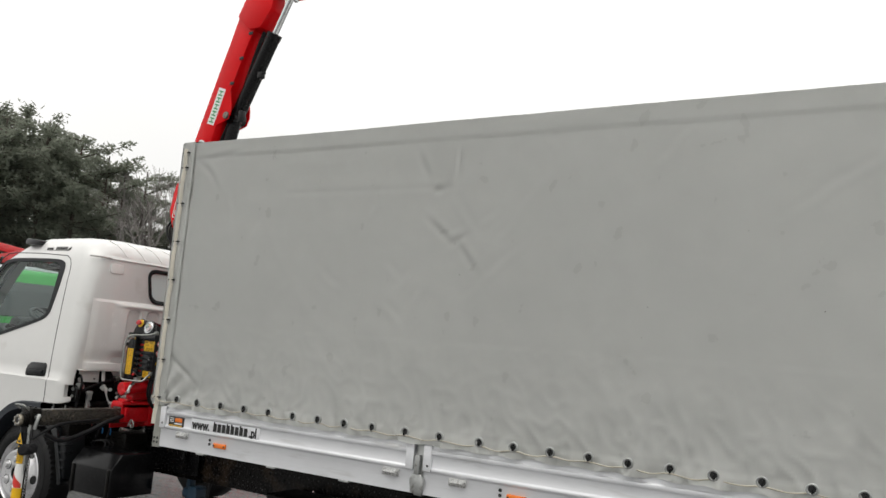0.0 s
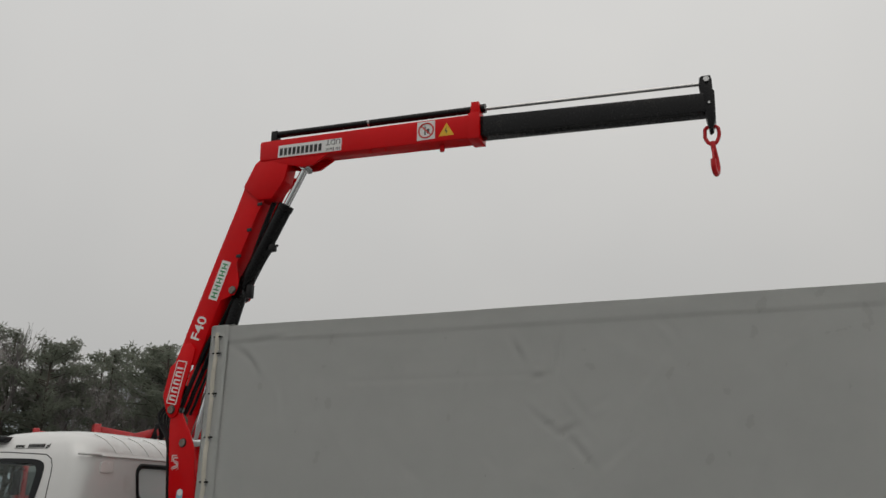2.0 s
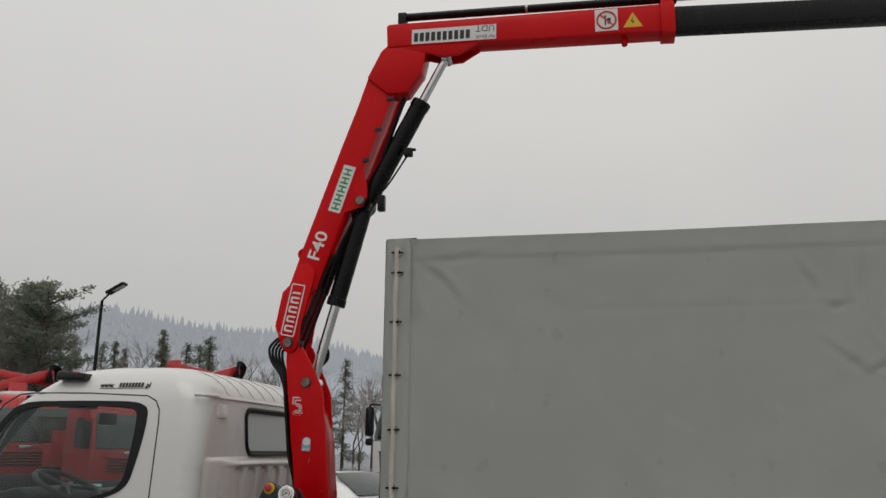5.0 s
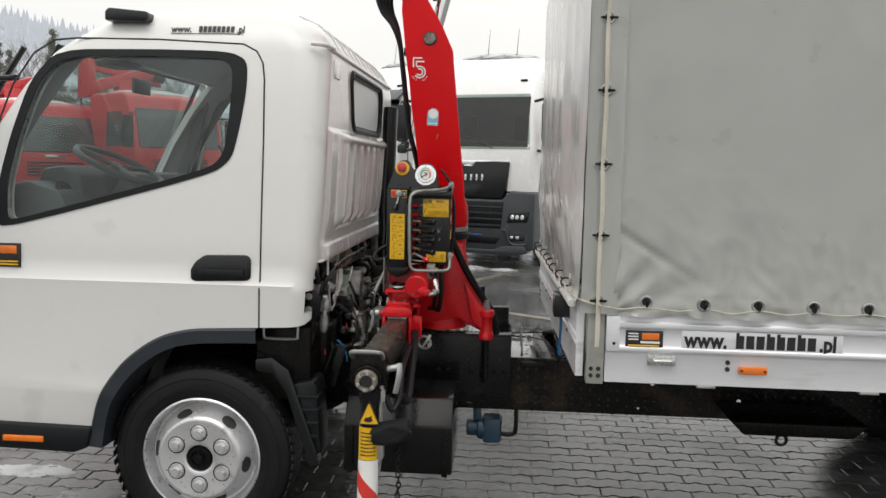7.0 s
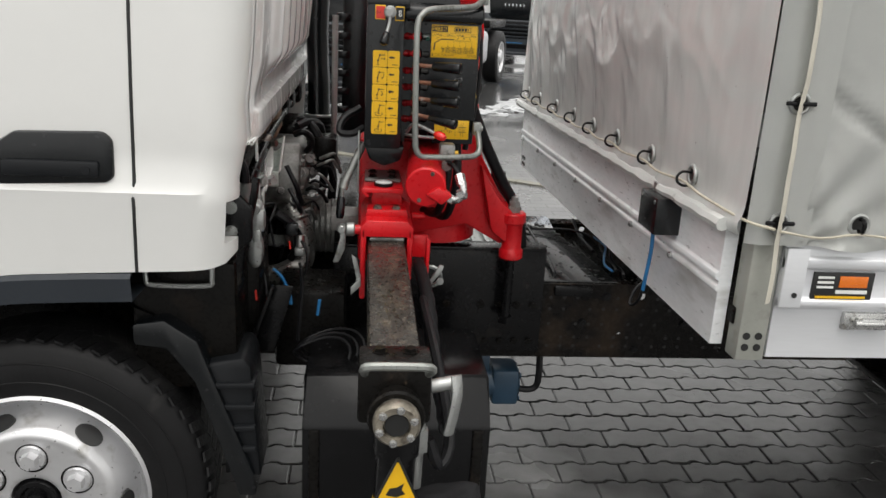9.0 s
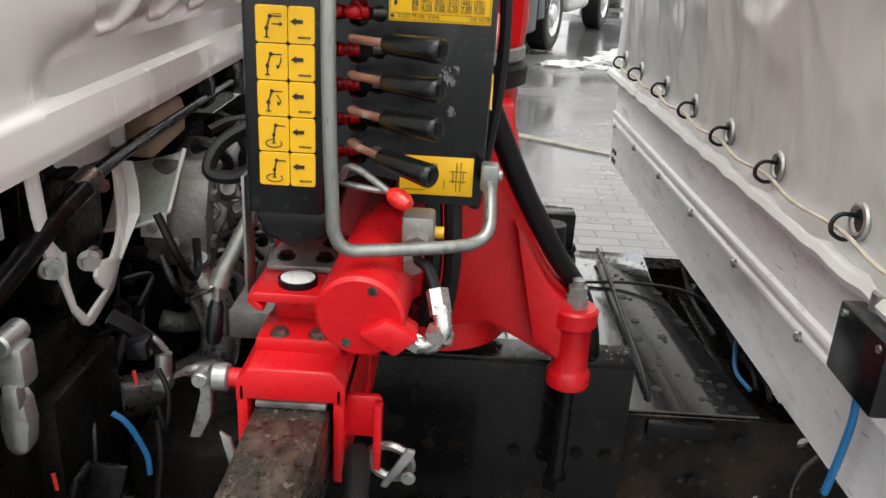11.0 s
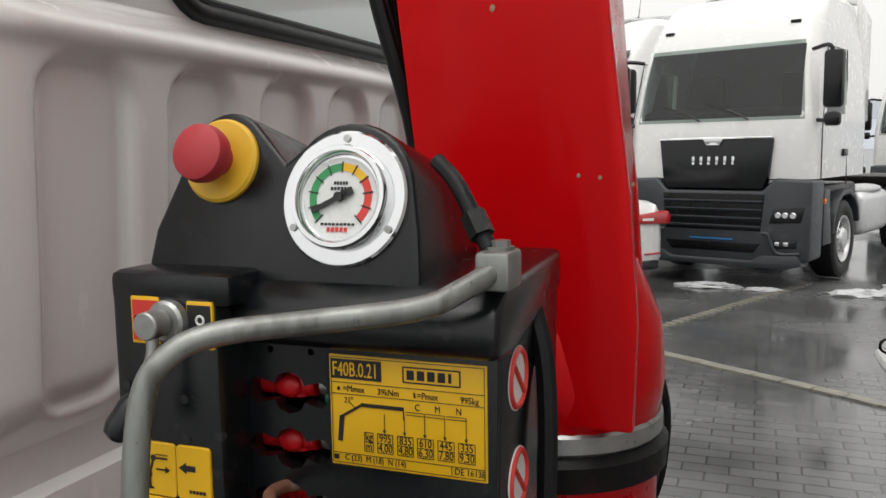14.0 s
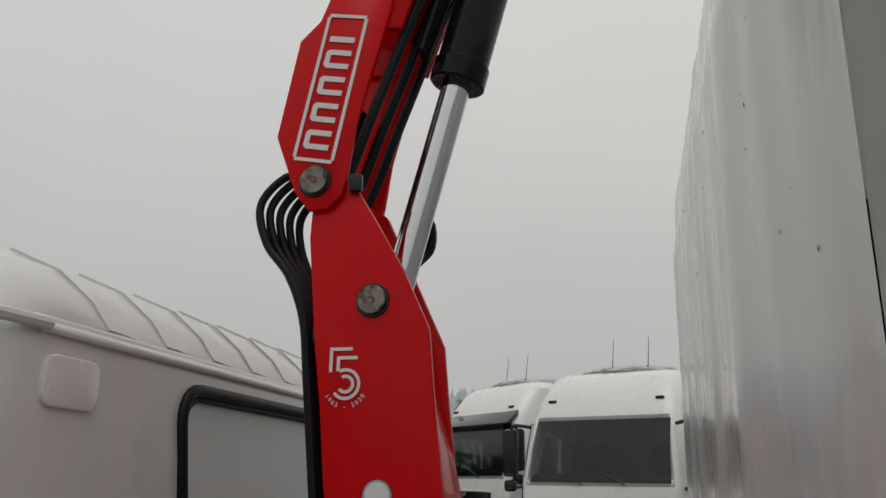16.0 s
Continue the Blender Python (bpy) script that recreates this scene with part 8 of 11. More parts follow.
for k in range(5):
    x = 450 + k * 57
    line(x, 78, x + (40 if k < 4 else 16), 78, 50)
write("=Mmax", 80, 196, 36)
write("39kNm", 280, 198, 36)
write("=Pmax", 505, 198, 36)
write("995kg", 740, 200, 36)
line(48, 182, 62, 182, 12)
line(55, 172, 55, 194, 8)
line(488, 168, 494, 196, 9)
write("21°", 85, 258, 34)
line(55, 470, 70, 330, 26)
line(68, 335, 190, 262, 14)
line(185, 262, 430, 262, 20)
line(428, 255, 428, 320, 5)
line(110, 248, 150, 280, 3)
for x, s in ((490, "C"), (600, "M"), (715, "N")):
    write(s, x, 262, 36)
    line(x - 50, 275, x + 52, 275, 3)
    line(x - 50, 290, x + 52, 290, 3)
    line(x + 55, 275, x + 55, 400, 3)
    line(x + 48, 385, x + 55, 402, 4)
    line(x + 62, 385, x + 55, 402, 4)
for x in (318, 432):
    line(x, 300, x, 400, 3)
    line(x - 7, 385, x, 402, 4)
    line(x + 7, 385, x, 402, 4)
cols = [("kg", "m", 225, 50), ("995", "4,00", 320, 88), ("835", "4,80", 435, 88), ("610", "6,30", 547, 88), ("445", "7,80", 660, 88), ("335", "9,30", 772, 88)]
for a, b, x, w in cols:
    for y in (408, 460, 512):
        line(x - w / 2, y, x + w / 2, y, 3)
    line(x - w / 2, 408, x - w / 2, 512)
    line(x + w / 2, 408, x + w / 2, 512)
    write(a, x, 453, 48, "CENTER", 0.72)
    write(b, x, 506, 48, "CENTER", 0.72)
write("C (23)  M (18)  N (14)", 80, 572, 34)
write("DE 16138", 705, 575, 36)
line(18, 560, 46, 560, 26)
part("print", bm, M_INK, rp)
bm = B()
a = P(20, 112)
lettering(bm, "F40B.0.21", 84 * U * 1.3, FRONT(a[0], PYY - 0.0008, a[1]), "LEFT", 0.0002, 0.62)
part("type_letters", bm, M_YELLOW, rp)

# lower plate with hydraulic diagram
bm = B()
box(bm, (0.872, PYY, 1.190), (0.9575, FY + 0.002, 1.2365), 0.0006)
lp = part("diagram_plate", bm, M_YELLOW, con, "yellow plate with hydraulic diagram")
bm = B()
m = FRONT(0.872, PYY - 0.0004, 1.190)
for s, x, y in (("S3", 0.012, 0.033), ("S2", 0.036, 0.033), ("S4", 0.012, 0.016), ("S1", 0.036, 0.016)):
    lettering(bm, s, 0.0085, m @ Matrix.Translation((x, y, 0)), deep=0.0002)
for a, b in (((0.022, 0.018), (0.034, 0.034)), ((0.022, 0.034), (0.034, 0.018)), ((0.062, 0.016), (0.062, 0.030)), ((0.074, 0.016), (0.074, 0.030)), ((0.058, 0.018), (0.078, 0.018)), ((0.058, 0.030), (0.078, 0.030)), ((0.066, 0.006), (0.066, 0.041)), ((0.071, 0.006), (0.071, 0.041)), ((0.052, 0.008), (0.052, 0.02)), ((0.004, 0.006), (0.03, 0.006))):
    dd = Vector((b[0] - a[0], b[1] - a[1], 0))
    box(bm, (0, -0.0004, 0), (dd.length, 0.0004, 0.0003), 0, m @ Matrix.Translation((*a, 0)) @ Matrix.Rotation(math.atan2(dd.y, dd.x), 4, "Z"))
box(bm, (0.027, 0.0245, 0), (0.030, 0.0285, 0.0004), 0, m)
part("print", bm, M_INK, lp)

# red valve spools behind the slots
for k, z in enumerate(SLOTZ):
    bm = B()
    if k < 2:
        cyl(bm, (0.780, FY + 0.024, z), (0.832, FY + 0.024, z + 0.001), 0.0095, bev=0.002)
        cyl(bm, (0.816, FY + 0.026, z - 0.008), (0.816, FY + 0.026, z + 0.012), 0.011)
        ball(bm, (0.812, FY + 0.016, z), 0.0085, (1.4, 0.7, 1.1))
    else:
        for j in range(4):
            cyl(bm, (0.788 + j * 0.007, FY + 0.033, z - 0.003), (0.793 + j * 0.007, FY + 0.033, z - 0.003), 0.010, bev=0.001)
        cyl(bm, (0.788, FY + 0.033, z - 0.003), (0.82, FY + 0.033, z - 0.003), 0.0085)
    part("valve_spool", bm, M_RED_CAST, con, "red valve spool")
    bm = B()
    cyl(bm, (0.836, FY + 0.024, z + 0.001), (0.852, FY + 0.024, z + 0.001), 0.0075)
    part("spool_end", bm, M_CAST if k != 0 else M_GALV, con)
bm = B()
cyl(bm, (0.843, FY + 0.018, 1.426), (0.85, FY + 0.018, 1.426), 0.006)
part("valve_cap", bm, M_DARKGREEN, con, "teal valve cap")
bm = B()
box(bm, (0.78, FY + 0.035, 1.18), (0.86, FY + 0.16, 1.46), 0.006)
part("valve_bank", bm, M_BLACK_DIRTY, con)
# levers: rusty rod and black grip
for k, z in enumerate(SLOTZ[2:]):
    bm = B()
    rr = (0.8165, FY - 0.004, z + 0.013)
    g0, g1 = Vector((0.858, 0.342, z + 0.017)), Vector((0.917, 0.303, z + 0.018))
    if k == 3:
        g0, g1 = Vector((0.855, 0.342, z + 0.013)), Vector((0.912, 0.303, z + 0.006))
    sweep(bm, [(0.829, FY + 0.03, z + 0.006), (0.824, FY + 0.012, z + 0.010), rr, (0.822, 0.375, z + 0.016), g0.lerp(g1, 0.05)], 0.0046, 10, 5)
    lev = part("lever", bm, M_RUST, con, "rusty steel lever")
    bm = B()
    lathe(bm, [(0, 0), (0.009, 0), (0.0105, 0.002), (0.0125, 0.055), (0.0132, 0.066), (0.0125, 0.070), (0.0105, 0.072), (0.0095, 0.0712), (0, 0.0712)], g0, g1, 28)
    gr = part("lever_grip", bm, M_PLASTIC, lev, "black tapered plastic grip")
    bm = B()
    u = (g1 - g0).normalized()
    sd = u.cross(Vector((0, 0, 1))).normalized()
    up = sd.cross(u)
    q = g0 + u * 0.0714
    mm = Matrix(((*sd, 0), (*up, 0), (*u, 0), (0, 0, 0, 1))).transposed()
    mm.translation = q
    for xx in (-0.003, 0.003):
        box(bm, (xx - 0.0004, -0.006, 0), (xx + 0.0004, 0.006, 0.0005), 0, mm)
    for kk in range(4):
        box(bm, (-0.0018, -0.005 + kk * 0.0027, 0), (0.0018, -0.0037 + kk * 0.0027, 0.0005), 0, mm)
    part("maker_mark", bm, M_PLASTIC_GREY, gr)
# bent lever with the red knob below
bm = B()
sweep(bm, [(0.80, FY + 0.02, 1.205), (0.806, FY - 0.01, 1.208), (0.815, FY - 0.03, 1.226), (0.83, 0.36, 1.228), (0.852, 0.34, 1.221), (0.872, 0.322, 1.213)], 0.0042, 10, 5)
sweep(bm, [(0.80, FY + 0.01, 1.196), (0.84, FY - 0.004, 1.194), (0.872, FY - 0.004, 1.192)], 0.004, 8, 4)
lv = part("low_lever", bm, M_GALV, con, "bent galvanised lever")
bm = B()
lathe(bm, [(0, 0), (0.006, 0.0), (0.0098, 0.006), (0.0108, 0.014), (0.0098, 0.024), (0.006, 0.030), (0, 0.0315)], (0.868, 0.325, 1.2145), (0.898, 0.301, 1.206), 24)
part("knob", bm, M_KNOB, lv, "glossy red plastic knob")
# galvanised guard bar
bm = B()
g = [(0.978, 0.405, 1.527), (0.962, 0.378, 1.516), (0.942, 0.354, 1.507), (0.89, 0.325, 1.502), (0.845, 0.298, 1.498), (0.824, 0.283, 1.488), (0.813, 0.272, 1.465), (0.812, 0.262, 1.40), (0.814, 0.258, 1.30), (0.817, 0.256, 1.215), (0.820, 0.256, 1.188), (0.832, 0.260, 1.172), (0.86, 0.272, 1.168), (0.94, 0.305, 1.165), (0.965, 0.322, 1.166), (0.977, 0.335, 1.176), (0.978, 0.36, 1.20), (0.976, 0.385, 1.215)]
sweep(bm, g, 0.0072, 12, 6)
gb = part("guard_bar", bm, M_BAR, con, "galvanised tubular guard bar")
bm = B()
box(bm, (0.963, 0.39, 1.512), (0.985, 0.42, 1.536), 0.003)
hexbolt(bm, (0.974, 0.407, 1.536), (0, 0, 1), 0.007)
part("clamp", bm, M_BAR, gb)
bm = B()
box(bm, (0.966, 0.378, 1.205), (0.986, 0.402, 1.236), 0.003)
hexbolt(bm, (0.986, 0.39, 1.222), (1, 0, 0), 0.006)
part("clamp", bm, M_BAR, gb)
bm = B()
sweep(bm, [(0.925, 0.43, 1.59), (0.941, 0.42, 1.577), (0.956, 0.412, 1.555), (0.968, 0.405, 1.536)], 0.0055, 10, 5)
cyl(bm, (0.955, 0.412, 1.557), (0.963, 0.407, 1.544), 0.0085, seg=6)
part("gauge_hose", bm, M_HOSE, con, "black hose with crimped fitting")
for pts, r in (([(0.95, 0.97, 1.42), (0.985, 0.96, 1.36), (1.006, 0.95, 1.30), (1.012, 0.95, 1.245), (1.0, 0.95, 1.16), (0.96, 0.96, 1.08)], 0.007), ([(0.95, 0.99, 1.42), (0.99, 0.985, 1.35), (1.014, 0.98, 1.29), (1.018, 0.98, 1.23), (1.005, 0.98, 1.15), (0.96, 0.98, 1.07)], 0.006)):
    bm = B()
    sweep(bm, pts, r, 10, 6)
    part("feed_hose", bm, M_HOSE, con, "black hydraulic hose")
# white scuffs on the panel
bm = B()
rs = random.Random(5)
for cx, cz, n, sp in ((0.921, 1.327, 120, 0.007), (0.9275, 1.322, 40, 0.004), (0.928, 1.29, 50, 0.004), (0.932, 1.337, 22, 0.003)):
    for _ in range(n):
        x, z = cx + rs.gauss(0, sp * 0.5), cz + rs.gauss(0, sp * 0.7)
        ball(bm, (x, FY, z), rs.uniform(0.0003, 0.0009), (1, 0.1, rs.uniform(0.8, 2.4)), 1)
ball(bm, (0.7895, SY + 0.006, 1.337), 0.0035, (0.4, 0.6, 1.3), 1)
tagged(part("scuff", bm, M_SCUFF, con), "pale scuff marks", kind="stuff")
# round warning stickers on the right-hand wall
for z, ma in ((1.445, 0), (1.375, 0), (1.31, 1)):
    bm = B()
    if ma == 0:
        cyl(bm, (0.9735, 0.445, z), (0.9745, 0.445, z), 0.022, seg=28)
        s = part("prohibition_sticker", bm, M_WHITE_ST, con, "round white prohibition sticker")
        bm = B()
        torus(bm, (0.9746, 0.445, z), (1, 0, 0), 0.019, 0.0022, 28, 6)
        cyl(bm, (0.9748, 0.432, z + 0.013), (0.9748, 0.458, z - 0.013), 0.002, seg=6)
        part("ring", bm, M_RED_ST, s)
    else:
        prism(bm, [(0.425, z - 0.02), (0.465, z - 0.02), (0.445, z + 0.018)], "x", 0.972, 0.9743)
        part("warning_triangle", bm, M_YELLOW, con, "yellow warning triangle")
# side linkage tube on the left of the console
bm = B()
cyl(bm, (0.700, 0.45, 1.165), (0.654, 0.41, 1.068), 0.010, bev=0.002)
cyl(bm, (0.656, 0.412, 1.072), (0.650, 0.408, 1.055), 0.012)
box(bm, (0.686, 0.40, 1.05), (0.69, 0.44, 1.2), 0.001)
sweep(bm, [(0.650, 0.408, 1.06), (0.648, 0.405, 1.03)], 0.004, 8, 2)
lk = part("linkage_rod", bm, M_BAR, con, "galvanised linkage rod")
bm = B()
lathe(bm, [(0, 0), (0.007, 0), (0.010, 0.008), (0.011, 0.045), (0.008, 0.055), (0, 0.056)], (0.648, 0.405, 1.035), (0.644, 0.395, 0.975), 20)
part("grip", bm, M_PLASTIC, lk, "black plastic grip")
bm = B()
sweep(bm, [(0.70, 0.44, 1.205), (0.67, 0.43, 1.19), (0.64, 0.43, 1.195), (0.65, 0.45, 1.225), (0.69, 0.47, 1.25)], 0.009, 8, 5)
part("cable_loop", bm, M_HOSE, con)

# ---- engine bay behind the cab ----
eng = thing("engine", "dirty engine and gearbox behind the cab with hoses and brackets", "engine", (0.3, 1.1, 0.45))
bm = B()
box(bm, (-0.35, 0.88, 0.55), (0.42, 1.42, 1.05), 0.04)
cyl(bm, (0.4, 1.12, 0.7), (0.9, 1.12, 0.66), 0.17, 0.12, bev=0.02)
block = part("engine_block", bm, M_BLACK_DIRTY, eng, "black oily engine block")
bm = B()
prism(bm, [(0.84, 1.09), (0.80, 1.0), (0.79, 0.92), (0.86, 0.88), (0.98, 0.86), (1.12, 0.88), (1.14, 1.02), (1.05, 1.08), (0.95, 1.06)], "x", 0.40, 0.515, 0.012, seg=2)
head_ = part("cylinder_head", bm, M_CAST, eng, "grey cast housing with bolts")
for y, z, r in ((0.83, 1.03, 0.012), (0.82, 0.95, 0.013), (0.90, 0.90, 0.011), (0.95, 1.02, 0.012), (1.0, 0.91, 0.01), (1.08, 0.98, 0.012), (0.88, 0.97, 0.008)):
    bm = B()
    hexbolt(bm, (0.515, y, z), (1, -0.2, 0), r, 0.012)
    part("bolt", bm, M_CAST, head_)
for k in range(6):
    bm = B()
    box(bm, (0.512, 0.93 + k * 0.03, 0.885), (0.524, 0.94 + k * 0.03, 0.99), 0.003)
    part("casting_rib", bm, M_CAST, head_)
# lifting bracket with eye
bm = B()
prism(bm, [(0.488, 0.885), (0.512, 0.885), (0.517, 0.95), (0.538, 0.99), (0.54, 1.006), (0.526, 1.02), (0.506, 1.022), (0.49, 1.012), (0.484, 0.995), (0.49, 0.95)], "y", 0.836, 0.844, 0.003)
lb = part("lifting_bracket", bm, M_CAST, eng, "grey steel lifting bracket")
bm = B()
torus(bm, (0.512, 0.836, 1.0), (0, 1, 0), 0.013, 0.0035, 20, 8)
part("eye", bm, M_GALV, lb)
for z in (0.955, 0.972):
    bm = B()
    cyl(bm, (0.503, 0.835, z), (0.503, 0.8365, z), 0.004, seg=12)
    part("hole", bm, M_INK, lb)
# ribbed alternator
bm = B()
cyl(bm, (0.50, 0.97, 0.80), (0.64, 0.97, 0.80), 0.085, bev=0.012, seg=32)
alt = part("alternator", bm, M_CAST, eng, "grey cast alternator")
for k in range(7):
    bm = B()
    torus(bm, (0.515 + k * 0.018, 0.97, 0.80), (1, 0, 0), 0.085, 0.004, 32, 6)
    part("cooling_rib", bm, M_CAST, alt)
bm = B()
sweep(bm, [(0.47, 0.86, 0.93), (0.49, 0.82, 0.88), (0.518, 0.80, 0.83), (0.528, 0.80, 0.775), (0.515, 0.79, 0.725), (0.475, 0.76, 0.705), (0.43, 0.70, 0.71), (0.39, 0.64, 0.73)], 0.036, 18, 6)
torus(bm, (0.505, 0.81, 0.855), (0.4, -0.3, -0.7), 0.038, 0.006, 24, 8)
part("exhaust_elbow", bm, mat("heat_stained_pipe", (0.27, 0.262, 0.25), 0.33, metal=0.85, var=0.3, scale=9, bump=0.08, bscale=60, rvar=0.12), eng, "heat-stained metal exhaust elbow")
bm = B()
sweep(bm, [(0.42, 0.80, 0.80), (0.445, 0.81, 0.79), (0.47, 0.82, 0.79), (0.495, 0.82, 0.80)], 0.017, 12, 14, rib=0.16)
part("flex_pipe", bm, M_GALV, eng, "corrugated metal pipe")
# black bracket with two bolts on the cab's lower corner
bm = B()
prism(bm, [(0.372, 0.968), (0.375, 1.085), (0.43, 1.09), (0.46, 1.06), (0.458, 0.985), (0.43, 0.962)], "y", 0.166, 0.185, 0.006)
mb = part("tilt_bracket", bm, M_BLACK, eng, "black cab tilt bracket")
for z in (1.061, 1.006):
    bm = B()
    hexbolt(bm, (0.413, 0.165, z), (0, -1, 0), 0.011, 0.010)
    part("bolt", bm, M_GALV, mb)
bm = B()
sweep(bm, [(0.464, 0.205, 1.12), (0.461, 0.20, 1.09), (0.452, 0.20, 1.045), (0.43, 0.20, 0.95), (0.418, 0.20, 0.86), (0.405, 0.20, 0.75), (0.395, 0.20, 0.5), (0.39, 0.20, 0.38)], 0.011, 8, 4, flat=0.5)
part("release_rod", bm, M_BLACK, eng, "long black release bar")
bm = B()
box(bm, (0.436, 0.262, 0.978), (0.474, 0.296, 1.03), 0.007)
cyl(bm, (0.452, 0.255, 1.035), (0.452, 0.305, 1.035), 0.014, bev=0.003)
box(bm, (0.448, 0.256, 0.955), (0.466, 0.275, 0.985), 0.003)
prism(bm, [(0.434, 0.925), (0.436, 0.895), (0.452, 0.884), (0.466, 0.895), (0.471, 0.93), (0.468, 0.962), (0.452, 0.978), (0.436, 0.965)], "y", 0.262, 0.292, 0.009)
part("cab_lock", bm, M_GALV, eng, "galvanised cab lock hook")
bm = B()
sweep(bm, [(0.40, 0.215, 1.083), (0.425, 0.21, 1.082), (0.452, 0.205, 1.082)], 0.022, 14, 16, rib=0.16)
part("spring", bm, M_GALV, eng, "coil spring")
# support bar with its joint
bm = B()
sweep(bm, [(0.40, 0.17, 1.02), (0.43, 0.30, 1.075), (0.442, 0.42, 1.118), (0.45, 0.50, 1.141)], 0.0145, 12, 5)
torsion = part("support_bar", bm, M_BLACK, eng, "black cab support bar across the rear")
bm = B()
sweep(bm, [(0.449, 0.50, 1.143), (0.452, 0.60, 1.155), (0.452, 0.9, 1.16), (0.452, 1.34, 1.163), (0.452, 1.5, 1.165)], 0.0105, 12, 5)
part("thin_bar", bm, M_BLACK, torsion)
bm = B()
cyl(bm, (0.442, 0.49, 1.136), (0.452, 0.532, 1.150), 0.0185, bev=0.004)
cyl(bm, (0.452, 0.512, 1.143), (0.478, 0.50, 1.146), 0.010, seg=6)
part("joint", bm, M_PIN, torsion, "rusty bar joint")
for x, y, z in ((0.455, 0.385, 1.075), (0.47, 0.45, 1.06)):
    bm = B()
    hexbolt(bm, (x, y, z), (0.6, -0.8, 0), 0.011, 0.014)
    part("bolt", bm, M_GALV, torsion)
# white sheet bracket, a deep U that runs inwards, with its black web
bm = B()
prism(bm, [(0.375, 1.20), (0.381, 1.14), (0.398, 1.08), (0.424, 1.045), (0.434, 1.024), (0.453, 0.981), (0.477, 0.951), (0.492, 0.942), (0.51, 0.94), (0.587, 0.955), (0.625, 0.988), (0.655, 1.02), (0.676, 1.045), (0.679, 1.07), (0.675, 1.096), (0.66, 1.135), (0.632, 1.135), (0.636, 1.111), (0.634, 1.047), (0.618, 1.02), (0.593, 1.005), (0.565, 1.012), (0.541, 1.011), (0.53, 1.0), (0.536, 0.988), (0.562, 0.966), (0.492, 0.957), (0.461, 0.989), (0.447, 1.03), (0.449, 1.07), (0.438, 1.075), (0.415, 1.10), (0.404, 1.20)], "x", 0.418, 0.424, 0.0015)
prism(bm, [(0.625, 0.988), (0.655, 1.02), (0.676, 1.045), (0.679, 1.07), (0.675, 1.096), (0.66, 1.135), (0.656, 1.135), (0.671, 1.096), (0.675, 1.07), (0.672, 1.047), (0.651, 1.023), (0.621, 0.991)], "x", 0.422, 0.442, 0.001)
for v in bm.verts:
    if v.co.x > 0.43:
        v.co.x -= 0.017 * (1 - step(0.985, 1.06, v.co.z))
for v in bm.verts:
    v.co.x += 0.022 - 0.04 * (v.co.y - 0.37)
wbr = part("white_bracket", bm, M_WHITE_DIRTY_LIFTED, eng, "white painted sheet bracket")
bm = B()
cyl(bm, (0.426, 0.662, 1.058), (0.4295, 0.662, 1.058), 0.008, seg=14)
part("hole", bm, M_INK, wbr)
bm = B()
prism(bm, [(0.42, 1.20), (0.41, 1.10), (0.45, 1.06), (0.455, 0.99), (0.50, 0.962), (0.58, 0.985), (0.63, 1.02), (0.64, 1.14), (0.60, 1.20)], "x", 0.402, 0.41, 0.002)
web = part("web", bm, M_BLACK_DIRTY, wbr, "black sheet web")
for y, z in ((0.415, 1.058), (0.545, 1.03)):
    bm = B()
    hexbolt(bm, (0.43, y, z), (1, -0.5, 0), 0.0085, 0.013)
    part("bolt", bm, M_GALV, web)
bm = B()
cyl(bm, (0.36, 0.45, 1.165), (0.425, 0.535, 1.15), 0.010)
part("stay", bm, M_BLACK, web)
# pale inner sheets that show below the flange
bm = B()
prism(bm, [(0.205, 1.115), (0.385, 1.11), (0.385, 1.203), (0.205, 1.203)], "x", 0.398, 0.403, 0.001)
pale = part("inner_sheet", bm, M_WHITE_DIRTY_LIFTED, eng, "pale primed sheet under the cab")
bm = B()
torus(bm, (0.4035, 0.345, 1.138), (1, 0, 0), 0.006, 0.002, 14, 6)
cyl(bm, (0.402, 0.345, 1.138), (0.4036, 0.345, 1.138), 0.007, seg=14)
part("hole", bm, M_INK, pale)
bm = B()
prism(bm, [(0.48, 1.203), (0.69, 1.203), (0.70, 1.17), (0.695, 1.152), (0.66, 1.138), (0.52, 1.15)], "x", 0.408, 0.414, 0.002)
box(bm, (0.412, 0.672, 1.15), (0.432, 0.694, 1.20), 0.004)
part("inner_sheet", bm, M_WHITE_DIRTY_LIFTED, eng, "pale primed sheet under the cab")
# pale green sloping panel with rim and tab
bm = B()
gp = []
for u in range(13):
    row = []
    for w in range(9):
        f, g = u / 12, w / 8
        x = 0.372 + (0.458 - 0.372) * f + 0.006 * g * f
        y = 0.715 + 0.059 * f + (0.10 - 0.02 * f) * g
        z = 0.998 + 0.018 * f + 0.088 * g - 0.012 * math.sin(math.pi * f) * (1 - g)
        dish = math.sin(math.pi * f) ** 0.6 * (1 - 0.4 * g)
        row.append(bm.verts.new((x, y + 0.016 * dish, z - 0.012 * dish * step(0.0, 0.2, g))))
    gp.append(row)
for u in range(12):
    for w in range(8):
        bm.faces.new((gp[u][w], gp[u + 1][w], gp[u + 1][w + 1], gp[u][w + 1]))
edge = [v.co.copy() for v in (r[0] for r in gp)] + [v.co.copy() for v in gp[-1][1:]]
bmesh.ops.solidify(bm, geom=bm.faces[:], thickness=0.003)
rsv = part("guide_panel", bm, M_RESERVOIR, eng, "pale green moulded plastic panel with a rim")
bm = B()
sweep(bm, edge, 0.0038, 8, 2)
